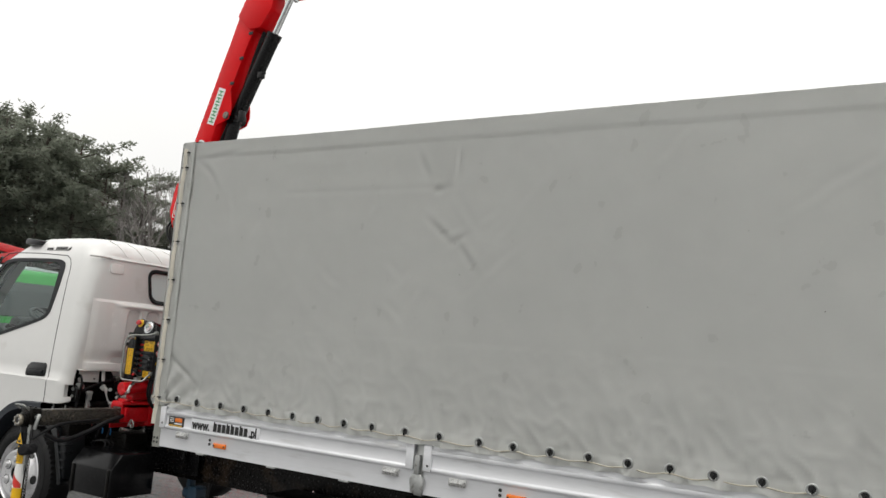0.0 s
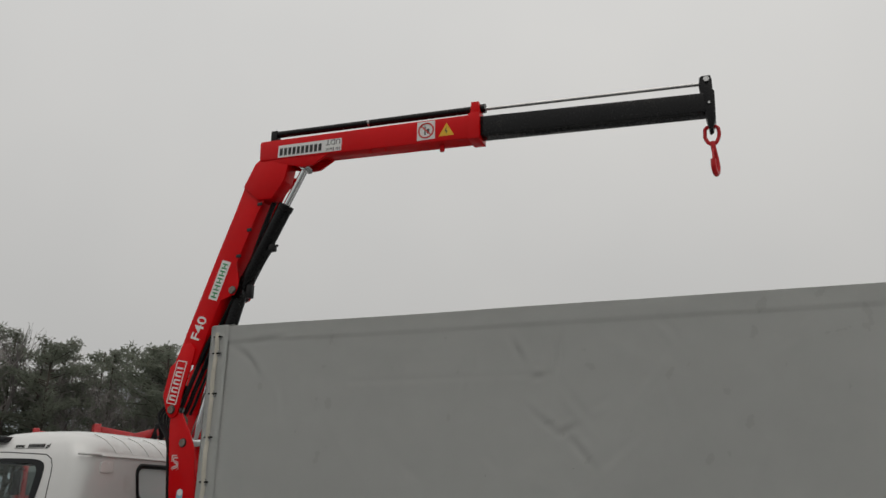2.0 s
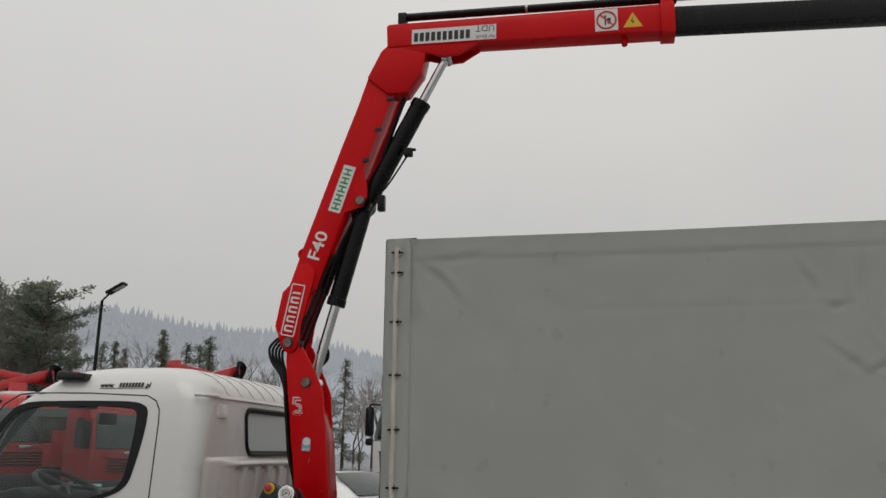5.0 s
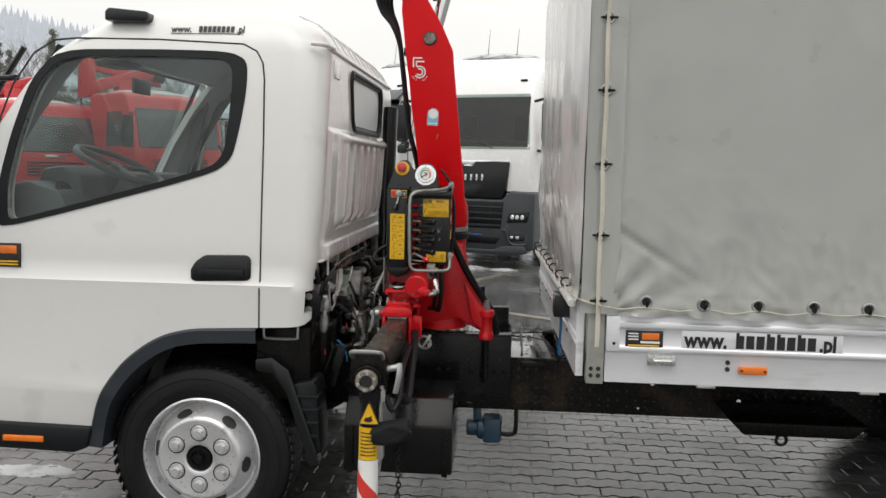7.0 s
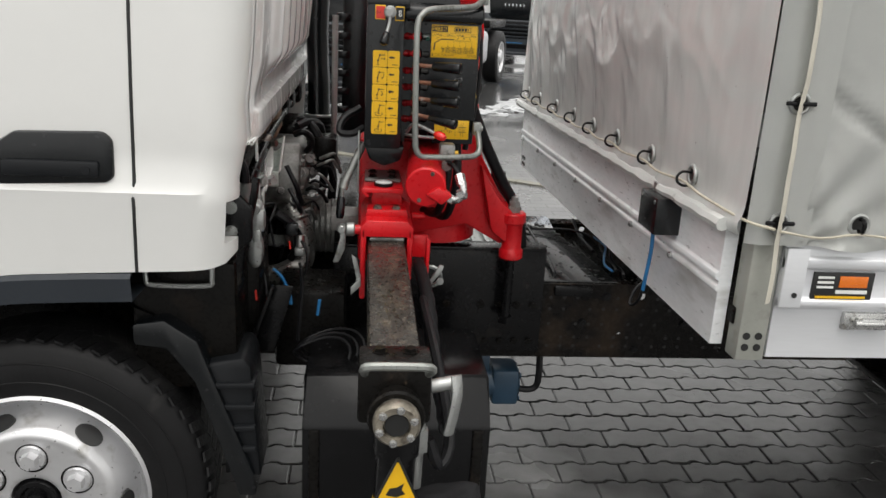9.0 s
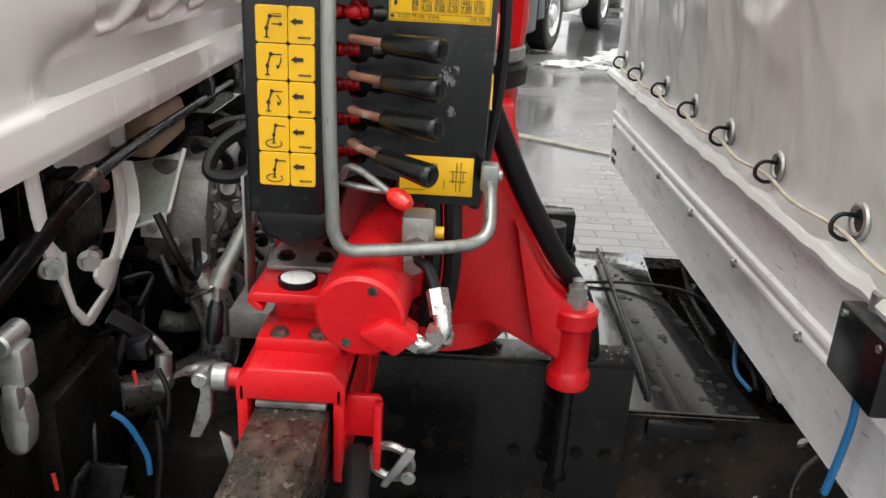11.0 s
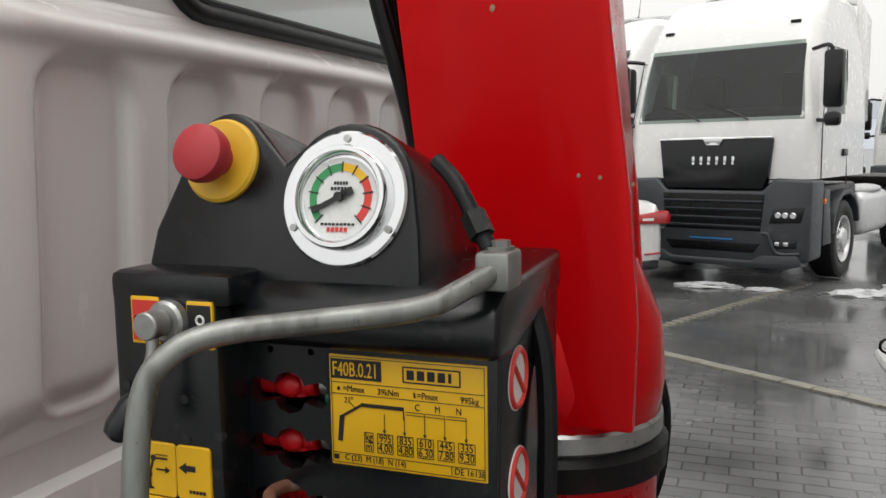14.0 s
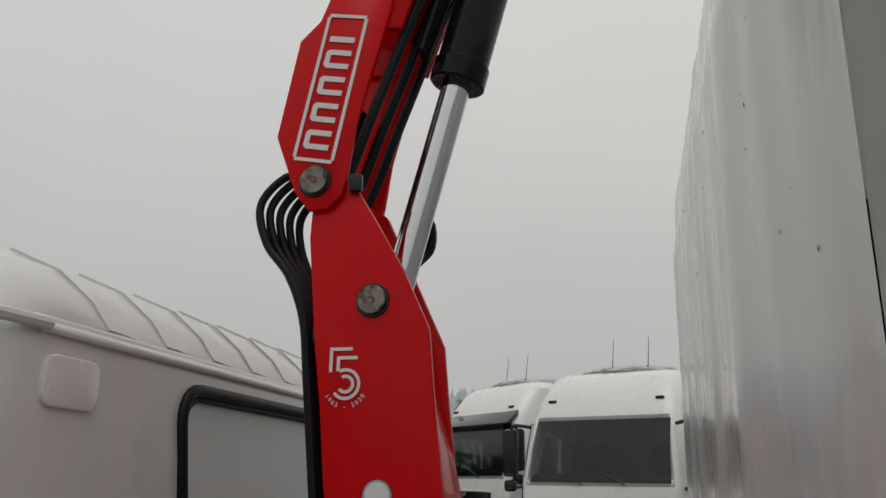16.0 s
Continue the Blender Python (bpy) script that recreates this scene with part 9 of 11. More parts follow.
part("rim", bm, M_WHITE_DIRTY_LIFTED, rsv)
bm = B()
box(bm, (0.409, 0.768, 0.969), (0.455, 0.774, 1.014), 0.003)
tab = part("tab", bm, M_RESERVOIR, rsv)
bm = B()
cyl(bm, (0.432, 0.768, 0.988), (0.432, 0.7655, 0.988), 0.0095, seg=18)
hexbolt(bm, (0.432, 0.7655, 0.988), (0, -1, 0), 0.007)
part("bolt", bm, M_GALV, tab)
bm = B()
prism(bm, [(0.74, 1.115), (0.90, 1.125), (0.90, 1.178), (0.885, 1.192), (0.74, 1.192)], "x", 0.352, 0.455, 0.010, seg=3)
part("foam_block", bm, M_TAN, eng, "tan foam block under the cab")
# mounts and boxes deeper inside
for a, b in (((0.40, 1.0, 1.14), (0.462, 1.07, 1.20)), ((0.40, 1.18, 1.14), (0.465, 1.26, 1.20)), ((0.40, 1.4, 1.13), (0.47, 1.5, 1.20)), ((0.40, 1.15, 1.04), (0.48, 1.45, 1.09)), ((0.24, 0.30, 1.08), (0.34, 1.9, 1.2)),
             ((0.36, 0.36, 0.90), (0.43, 0.52, 0.965)), ((0.30, 0.36, 0.62), (0.45, 0.56, 0.90)), ((0.47, 0.5, 0.52), (0.66, 0.72, 0.74)), ((0.545, 0.88, 1.02), (0.62, 0.98, 1.10))):
    bm = B()
    box(bm, a, b, 0.014)
    part("bracket", bm, M_BLACK_DIRTY, eng, "black bracket")
bm = B()
prism(bm, [(0.425, 0.63), (0.485, 0.63), (0.533, 0.808), (0.487, 0.812)], "y", 0.36, 0.368, 0.003)
prism(bm, [(0.410, 0.63), (0.424, 0.625), (0.486, 0.808), (0.478, 0.813)], "y", 0.325, 0.368, 0.003)
part("channel", bm, M_BLACK, eng, "black steel channel")
# hoses and wires
for pts, r in (([(0.50, 0.95, 1.14), (0.54, 0.92, 1.13), (0.57, 0.90, 1.08), (0.58, 0.92, 1.0), (0.57, 0.95, 0.9)], 0.013),
               ([(0.50, 0.80, 1.12), (0.525, 0.79, 1.13), (0.545, 0.81, 1.11), (0.545, 0.835, 1.085), (0.53, 0.85, 1.06)], 0.010),
               ([(0.50, 0.88, 1.13), (0.53, 0.92, 1.14), (0.56, 1.0, 1.12), (0.57, 1.06, 1.06)], 0.012),
               ([(0.48, 0.47, 0.97), (0.51, 0.48, 0.945), (0.53, 0.50, 0.91), (0.53, 0.53, 0.86), (0.51, 0.56, 0.82)], 0.012),
               ([(0.40, 0.20, 1.15), (0.425, 0.20, 1.165), (0.44, 0.21, 1.13), (0.435, 0.22, 1.07)], 0.009),
               ([(0.49, 0.64, 1.06), (0.52, 0.63, 1.0), (0.53, 0.66, 0.95), (0.52, 0.72, 0.94), (0.51, 0.75, 0.98)], 0.007),
               ([(0.50, 0.62, 1.0), (0.525, 0.60, 0.96), (0.53, 0.64, 0.93), (0.52, 0.70, 0.92)], 0.006),
               ([(0.53, 1.0, 1.05), (0.6, 0.98, 0.98), (0.6, 1.0, 0.88)], 0.014),
               ([(0.545, 0.46, 0.90), (0.56, 0.45, 0.87), (0.56, 0.44, 0.83), (0.55, 0.45, 0.81), (0.54, 0.46, 0.84)], 0.004),
               ([(0.545, 0.44, 0.83), (0.55, 0.43, 0.78), (0.545, 0.42, 0.72), (0.54, 0.41, 0.64)], 0.005)):
    bm = B()
    sweep(bm, pts, r, 8, 6)
    part("hose", bm, M_HOSE, eng, "black rubber hose")
for k in range(3):
    bm = B()
    c = Vector((0.61 + 0.012 * k, 0.30 + 0.02 * k, 0.655))
    sweep(bm, [c + Vector((0.07 * math.cos(a) * (1 + 0.08 * k), 0.02 * math.sin(a * 2), 0.04 * math.sin(a) * (1 + 0.1 * k))) for a in (2 * math.pi * i / 14 + k for i in range(15))], 0.0036, 7, 6, rib=0.12)
    part("coiled_cable", bm, M_HOSE, eng, "coil of corrugated cable")
bm = B()
sweep(bm, [(0.469, 0.47, 0.817), (0.482, 0.47, 0.808), (0.494, 0.47, 0.793), (0.505, 0.47, 0.77), (0.514, 0.47, 0.745), (0.517, 0.465, 0.72)], 0.0045, 8, 4)
part("blue_hose", bm, M_BLUECABLE, eng, "short blue hose")
bm = B()
cyl(bm, (0.600, 0.33, 0.786), (0.595, 0.33, 0.745), 0.004)
part("blue_hose", bm, M_BLUECABLE, eng)
for a, b in (((0.44, 0.35, 0.80), (0.442, 0.35, 0.775)), ((0.515, 0.45, 0.90), (0.517, 0.45, 0.88))):
    bm = B()
    cyl(bm, a, b, 0.0028)
    part("red_wire", bm, M_RED_ST, eng)
bm = B()
sweep(bm, [(0.52, 0.475, 0.938), (0.535, 0.48, 0.935), (0.548, 0.485, 0.915)], 0.0045, 8, 4)
box(bm, (0.525, 0.475, 0.852), (0.552, 0.50, 0.874), 0.004)
cyl(bm, (0.54, 0.49, 0.874), (0.54, 0.495, 0.905), 0.012)
part("connector", bm, M_GALV, eng, "grey wiring connector")
bm = B()
box(bm, (0.505, 0.45, 0.915), (0.535, 0.48, 0.945), 0.004)
part("relay", bm, M_PLASTIC, eng)
bm = B()
box(bm, (0.615, 0.56, 0.90), (0.69, 0.66, 0.945), 0.004)
part("steel_block", bm, M_CAST, eng)
rs = random.Random(11)
for k in range(9):
    bm = B()
    x, y, z = rs.uniform(0.40, 0.44), rs.uniform(0.58, 0.78), rs.uniform(0.86, 0.96)
    p = [Vector((x, y, z))]
    for _ in range(4):
        p.append(p[-1] + Vector((rs.uniform(-0.03, 0.03), rs.uniform(-0.06, 0.06), rs.uniform(-0.06, 0.015))))
    sweep(bm, p, rs.choice((0.003, 0.004, 0.005, 0.008)), 6, 4)
    part("wire", bm, M_HOSE, eng)
for k in range(26):
    bm = B()
    p = Vector((rs.uniform(0.47, 0.55), rs.uniform(0.84, 1.05), rs.uniform(0.80, 1.06)))
    hexbolt(bm, p, (rs.uniform(0.2, 1), -1, rs.uniform(-0.3, 0.5)), rs.uniform(0.005, 0.010), 0.014)
    part("fitting", bm, rs.choice((M_GALV, M_CAST, M_BLACK)), eng)
for x, y, z, r, h in ((0.53, 0.87, 1.03, 0.017, 0.035), (0.54, 0.90, 0.985, 0.014, 0.03), (0.55, 0.88, 0.95, 0.012, 0.03), (0.52, 0.86, 0.90, 0.02, 0.03), (0.545, 0.93, 1.03, 0.016, 0.05), (0.56, 0.90, 0.90, 0.015, 0.035), (0.50, 0.80, 0.925, 0.013, 0.02), (0.455, 0.80, 0.95, 0.011, 0.02)):
    bm = B()
    d = Vector((0.35, -1.0, rs.uniform(-0.1, 0.5))).normalized()
    p = Vector((x, y, z))
    lathe(bm, [(0, 0), (r * 1.25, 0), (r * 1.25, h * 0.3), (r, h * 0.36), (r, h * 0.8), (r * 0.8, h), (r * 0.45, h), (r * 0.45, h * 0.8), (0, h * 0.8)], p, p + d, 16)
    part("port", bm, rs.choice((M_CAST, M_CAST, M_PIN, M_GALV)), head_)
for k in range(10):
    bm = B()
    p = Vector((0.50 + 0.008 * k, 0.84 + 0.012 * (k % 4), 0.87 + 0.019 * k))
    sweep(bm, [p, p + Vector((0.02, -0.02, 0.012)), p + Vector((0.045, -0.012, rs.uniform(-0.02, 0.03))), p + Vector((0.06, 0.02, rs.uniform(-0.05, 0.02)))], rs.choice((0.003, 0.0045, 0.006)), 8, 4)
    part("fuel_pipe", bm, rs.choice((M_GALV, M_CAST, M_HOSE)), head_)
# air intake snorkel behind the far end of the cab
sn = thing("air_intake", "tall black plastic air intake duct behind the cab", "air intake", (0.52, 1.6, 0.9))
bm = B()
sweep(bm, [(0.53, 1.66, 1.93), (0.53, 1.64, 1.85), (0.53, 1.6, 1.65), (0.52, 1.58, 1.45), (0.522, 1.56, 1.3), (0.528, 1.53, 1.2), (0.532, 1.5, 1.06)], 0.045, 12, 6, flat=0.8)
part("duct", bm, M_PLASTIC, sn)
bm = B()
sweep(bm, [(0.532, 1.5, 1.08), (0.534, 1.49, 0.98), (0.534, 1.48, 0.86)], 0.050, 14, 12, rib=0.1)
part("bellows", bm, M_RUBBER, sn, "ribbed rubber bellows")
bm = B()
torus(bm, (0.532, 1.5, 1.075), (0, 0.1, 1), 0.052, 0.006)
part("clamp", bm, M_GALV, sn)

# ---- other vehicles in the yard ----
def lorry(name, label, paint, visor=False, roof=3.55, group=""):
    """A tall cab-over lorry; front at y = 0 facing -y, standing on z = 0."""
    t = thing(name, label, "lorry", local=True, group=group)
    W = 1.15
    lv = [(1.30, 0.05, 2.2, W, 0.12), (1.5, 0.03, 2.22, W, 0.13), (1.95, 0.02, 2.22, W, 0.14), (2.05, 0.03, 2.22, W, 0.15), (2.5, 0.12, 2.22, W - 0.03, 0.18), (2.92, 0.26, 2.22, W - 0.07, 0.22), (3.2, 0.42, 2.22, W - 0.1, 0.26), (roof - 0.15, 0.62, 2.2, W - 0.14, 0.3), (roof - 0.04, 0.8, 2.12, W - 0.24, 0.3), (roof, 1.1, 1.95, W - 0.42, 0.3)]
    bm = B()
    rings = [[bm.verts.new((x, y, z)) for x, y in outline(-w, w, y0, y1, r)] for z, y0, y1, w, r in lv]
    for a, b in zip(rings, rings[1:]):
        k = len(a)
        for j in range(k):
            bm.faces.new((a[j], a[(j + 1) % k], b[(j + 1) % k], b[j]))
    bm.faces.new(rings[0][::-1])
    bm.faces.new(rings[-1])
    cuts = []
    inner = B()
    rings = [[inner.verts.new((x, y, z)) for x, y in outline(-w + 0.06, w - 0.06, y0 + 0.06, 1.7, r)] for z, y0, y1, w, r in [(1.80, *lv[2][1:])] + lv[3:7]]
    for a, b in zip(rings, rings[1:]):
        k = len(a)
        for j in range(k):
            inner.faces.new((a[j], a[(j + 1) % k], b[(j + 1) % k], b[j]))
    inner.faces.new(rings[0][::-1])
    inner.faces.new(rings[-1])
    cuts.append(to_mesh(inner))
    c = B()
    prism(c, [(-1.0, 2.03), (1.0, 2.03), (0.96, 2.86), (-0.96, 2.86)], "y", -0.3, 0.75)
    cuts.append(to_mesh(c))
    c = B()
    prism(c, [(0.45, 2.06), (1.2, 2.06), (1.17, 2.68), (0.68, 2.72), (0.55, 2.4)], "x", -1.4, 1.4)
    cuts.append(to_mesh(c))
    cabo = mesh_part("cab", hollow(to_mesh(bm), cuts), paint, t, smooth=30)
    bm = B()
    prism(bm, [(0.2, 1.82), (0.16, 2.1), (0.3, 2.16), (0.62, 2.1), (0.7, 1.82)], "x", -1.05, 1.05, 0.03)
    part("dashboard", bm, M_SEAT, cabo, "black dashboard")
    bm = B()
    box(bm, (-1.05, 1.60, 1.82), (1.05, 1.66, 3.08), 0.02)
    part("rear_trim", bm, M_DARK_INT, cabo, "grey cab lining")
    for x in (-0.62, 0.62):
        bm = B()
        box(bm, (x - 0.25, 1.1, 1.8), (x + 0.25, 1.3, 2.62), 0.06)
        part("seat", bm, M_SEAT, cabo)

    def fy(z):
        for a, b in zip(lv, lv[1:]):
            if a[0] <= z <= b[0]:
                return a[1] + (b[1] - a[1]) * (z - a[0]) / (b[0] - a[0])
        return lv[0][1]

    # windscreen, curved round the corners
    bm = B()
    rows = []
    for i in range(9):
        z = 1.99 + i * 0.92 / 8
        hw = 1.04 - 0.09 * i / 8
        row = []
        for j in range(13):
            u = -1 + j / 6
            row.append(bm.verts.new((u * hw, fy(z) - 0.012 + 0.06 * max(0, abs(u) - 0.72) ** 1.2, z)))
        rows.append(row)
    for a, b in zip(rows, rows[1:]):
        for j in range(12):
            bm.faces.new((a[j], a[j + 1], b[j + 1], b[j]))
    ws = part("windscreen", bm, M_GLASS_DARK, cabo, "tinted windscreen")
    ws.visible_shadow = False
    bm = B()
    for x, s in ((-0.35, 1), (0.25, -1)):
        sweep(bm, [(x + 0.15, fy(2.0) - 0.03, 2.0), (x, fy(2.06) - 0.03, 2.08), (x - 0.35, fy(2.25) - 0.03, 2.2)], 0.012, 6, 3)
    part("wiper", bm, M_PLASTIC, ws)
    if visor:
        bm = B()
        prism(bm, [(fy(2.9) - 0.16, 2.86), (fy(2.9) - 0.14, 2.84), (fy(3.0) + 0.02, 2.98), (fy(3.06) + 0.02, 3.08)], "x", -1.02, 1.02, 0.01)
        part("sun_visor", bm, M_DARKGLASS, cabo, "dark smoked sun visor")
    # side windows and doors
    for s in (-1, 1):
        bm = B()
        prism(bm, [(0.38, 2.02), (1.25, 2.02), (1.25, 2.2), (1.22, 2.72), (0.62, 2.78), (0.5, 2.4)], "x", s * (W - 0.02) - 0.005, s * (W - 0.02) + 0.012 * s)
        part("side_window", bm, M_GLASS_DARK, cabo).visible_shadow = False
        bm = B()
        for q in ([(0.30, 1.2), (0.30, 1.95), (0.55, 2.85), (1.32, 2.85), (1.32, 1.2)],):
            sweep(bm, [(s * (W + 0.004 - 0.06 * max(0, z - 2.1)), y, z) for y, z in q], 0.008, 6, 1)
        box(bm, (s * W - 0.01, 1.1, 1.55), (s * W + 0.03 * s, 1.28, 1.64), 0.01)
        part("door_gap", bm, M_PLASTIC, cabo)
        # mirrors
        bm = B()
        box(bm, (s * (W + 0.06), 0.02, 2.1), (s * (W + 0.28), 0.15, 2.75), 0.05)
        box(bm, (s * (W + 0.08), 0.03, 1.9), (s * (W + 0.26), 0.13, 2.06), 0.04)
        sweep(bm, [(s * (W - 0.1), 0.2, 2.78), (s * (W + 0.1), 0.08, 2.8), (s * (W + 0.16), 0.08, 2.72)], 0.025, 8, 4)
        sweep(bm, [(s * (W - 0.06), 0.15, 1.98), (s * (W + 0.1), 0.08, 1.96)], 0.025, 8, 3)
        mi = part("mirror", bm, M_PLASTIC, cabo, "black door mirrors")
        bm = B()
        box(bm, (s * (W + 0.085), 0.150, 2.14), (s * (W + 0.255), 0.156, 2.71), 0.004)
        part("mirror_glass", bm, M_MIRROR, mi)
    bm = B()
    box(bm, (-0.85, fy(3.15) - 0.03, 3.12), (-0.73, fy(3.15) + 0.04, 3.16), 0.01)
    box(bm, (0.73, fy(3.15) - 0.03, 3.12), (0.85, fy(3.15) + 0.04, 3.16), 0.01)
    parts("marker_lamp", bm, M_PLASTIC, cabo)
    # black grille with chrome edge and emblem
    bm = B()
    prism(bm, [(-0.71, 1.78), (0.71, 1.78), (0.66, 1.32), (0.60, 1.18), (-0.60, 1.18), (-0.66, 1.32)], "y", -0.035, 0.1, 0.015)
    gr = part("grille", bm, M_PLASTIC, cabo, "black grille panel")
    bm = B()
    sweep(bm, [(-0.71, -0.035, 1.785), (-0.25, -0.05, 1.79), (0.25, -0.05, 1.79), (0.71, -0.035, 1.785)], 0.014, 6, 4)
    prism(bm, [(-0.14, 1.79), (0.14, 1.79), (0.08, 1.70), (-0.08, 1.70)], "y", -0.06, -0.03, 0.01)
    for k in range(3):
        x = -0.27 + k * 0.2
        box(bm, (x, -0.05, 1.47), (x + 0.035, -0.034, 1.57), 0.004)
        box(bm, (x + 0.1, -0.05, 1.47), (x + 0.135, -0.034, 1.57), 0.004)
    part("emblem", bm, M_CHROME, gr, "chrome emblem over a row of chrome bars")
    # charcoal bumper with lamps
    bm = B()
    prism(bm, [(-1.16, 0.36), (-0.9, 0.26), (0.9, 0.26), (1.16, 0.36), (1.17, 1.29), (0.74, 1.31), (0.6, 1.16), (-0.6, 1.16), (-0.74, 1.31), (-1.17, 1.29)], "y", -0.05, 0.42, 0.04, seg=3)
    for s in (-1, 1):
        prism(bm, [(0.42, 0.5), (0.75, 0.5), (0.62, 1.17), (0.42, 1.17)], "x", s * 1.12, s * 1.17, 0.01)
    bu = part("bumper", bm, M_LORRY_GREY, t, "charcoal plastic bumper")
    bm = B()
    prism(bm, [(-0.60, 0.68), (0.60, 0.68), (0.64, 1.12), (-0.64, 1.12)], "y", -0.056, -0.03, 0.005)
    intake = part("air_intake", bm, M_BLACK, bu, "black air intake")
    for k in range(4):
        bm = B()
        prism(bm, [(-0.092, 0.735 + k * 0.1), (-0.05, 0.70 + k * 0.1), (-0.05, 0.75 + k * 0.1)], "x", -0.60 - 0.008 * k, 0.60 + 0.008 * k, 0.008)
        part("slat", bm, M_LORRY_GREY, intake)
    bm = B()
    prism(bm, [(-1.1, 0.30), (-1.04, 0.42), (-0.62, 0.40), (-0.5, 0.33), (0.5, 0.33), (0.62, 0.40), (1.04, 0.42), (1.1, 0.30), (0.9, 0.25), (-0.9, 0.25)], "y", -0.10, 0.02, 0.02)
    part("lower_lip", bm, M_LORRY_GREY, bu, "charcoal lower lip")
    bm = B()
    prism(bm, [(-0.52, 0.42), (0.52, 0.42), (0.60, 0.53), (-0.60, 0.53)], "y", -0.056, -0.04, 0.004)
    part("lower_intake", bm, M_BLACK, bu, "black lower air intake")
    for s in (-1, 1):
        bm = B()
        sweep(bm, [(s * 0.62, -0.06, 0.66), (s * 0.70, -0.07, 0.645), (s * 0.80, -0.07, 0.44), (s * 1.06, -0.06, 0.44)], 0.022, 8, 4)
        part("bumper_trim", bm, M_LORRY_GREY, bu)
    for s in (-1, 1):
        bm = B()
        prism(bm, [(s * 0.70, 0.78), (s * 1.06, 0.80), (s * 1.10, 0.98), (s * 0.74, 0.95)], "y", -0.06, -0.03, 0.01)
        prism(bm, [(s * 0.72, 0.48), (s * 1.02, 0.50), (s * 1.02, 0.60), (s * 0.74, 0.58)], "y", -0.06, -0.03, 0.01)
        la = part("lamp_housing", bm, M_PLASTIC, bu)
        bm = B()
        for x in (0.80, 0.88, 0.97):
            cyl(bm, (s * x, -0.055, 0.88), (s * x, -0.068, 0.88), 0.036, bev=0.006)
        for x in (0.80, 0.90):
            box(bm, (s * x - 0.03, -0.068, 0.52), (s * x + 0.03, -0.055, 0.57), 0.006)
        parts("headlamp", bm, M_CHROME, la, "clear headlamp")
        bm = B()
        box(bm, (s * 1.15, 0.40, 1.0), (s * 1.185, 0.47, 1.06), 0.008)
        part("indicator", bm, M_ORANGE, bu)
    bm = B()
    box(bm, (-0.27, -0.066, 0.56), (0.27, -0.055, 0.58), 0.002)
    part("plate_holder", bm, M_BLUECABLE, bu)
    # wheels
    for s in (-1, 1):
        for y in (1.38, 4.9):
            c = Vector((s * 1.13, y, 0.5))
            o = Vector((s, 0, 0))
            bm = B()
            lathe(bm, [(0.29, -0.02), (0.33, 0.01), (0.45, 0.015), (0.49, -0.01), (0.5, -0.05), (0.5, -0.25), (0.45, -0.3), (0.29, -0.28)], c, c + o, 48)
            ty = part("wheel", bm, M_RUBBER, t, "large black lorry tyre")
            bm = B()
            lathe(bm, [(0.30, -0.01), (0.295, 0.012), (0.27, 0.0), (0.25, -0.08), (0.2, -0.1), (0.15, -0.02), (0.12, 0.02), (0.06, 0.03), (0, 0.03)], c, c + o, 36)
            rim = part("rim", bm, M_RIM, ty, "silver rim")
            for k in range(10):
                bm = B()
                a = 2 * math.pi * k / 10
                cyl(bm, c + Vector((0, 0.17 * math.cos(a), 0.17 * math.sin(a))) + o * -0.06, c + Vector((0, 0.17 * math.cos(a), 0.17 * math.sin(a))) + o * 0.0, 0.02, seg=6)
                part("wheel_nut", bm, M_STEEL, rim)
        bm = B()
        arcp = [(0.8, 0.62), (0.86, 0.86), (1.0, 1.03), (1.2, 1.12), (1.5, 1.13), (1.75, 1.05), (1.92, 0.9), (1.98, 0.7)]
        inn = [(1.38 + (y - 1.38) * 0.9, 0.5 + (z - 0.5) * 0.9) for y, z in arcp]
        prism(bm, arcp + inn[::-1], "x", s * 0.85, s * 1.17, 0.01)
        part("wheel_arch", bm, M_LORRY_GREY, t)
        bm = B()
        box(bm, (s * 0.7, 2.3, 0.45), (s * 1.15, 3.6, 1.05), 0.12, seg=4)
        part("fuel_tank", bm, M_RIM, t, "silver fuel tank")
        bm = B()
        ball(bm, (s * 0.92, 2.95, 1.06), 0.3, (0.75, 2.1, 0.25), 3)
        part("snow_cap", bm, M_SNOW, t, "snow lying on the tank")
    bm = B()
    for x in (-0.45, 0.37):
        box(bm, (x, 0.3, 0.75), (x + 0.08, 6.2, 1.0), 0.01)
    box(bm, (-1.0, 4.3, 1.05), (1.0, 5.9, 1.2), 0.03)
    box(bm, (-1.05, 0.35, 0.5), (1.05, 2.2, 1.2), 0.05)
    part("chassis", bm, M_BLACK_DIRTY, t)
    # snow on the roof, deflector, aerials
    bm = B()
    tt = B()
    bmesh.ops.create_icosphere(tt, subdivisions=4, radius=1)
    for v in tt.verts:
        v.co = Vector((v.co.x * (0.78 + 0.08 * noise.noise(v.co * 3)), v.co.y * (0.6 + 0.06 * noise.noise(v.co * 4)), max(-0.2, v.co.z) * (0.11 + 0.03 * noise.noise(v.co * 3))))
    merge(bm, tt, Matrix.Translation((0, 1.45, roof)))
    part("roof_snow", bm, M_SNOW, t, "thin snow on the roof")
    bm = B()
    for s in (-1, 1):
        prism(bm, [(2.0, 2.0), (2.55, 2.0), (2.55, roof - 0.25), (2.0, roof - 0.05)], "x", s * 1.02, s * 1.07, 0.01)
    prism(bm, [(1.9, roof - 0.02), (2.5, roof + 0.04), (2.5, roof - 0.05), (1.9, roof - 0.1)], "x", -0.95, 0.95, 0.01)
    part("air_deflector", bm, paint, t)
    bm = B()
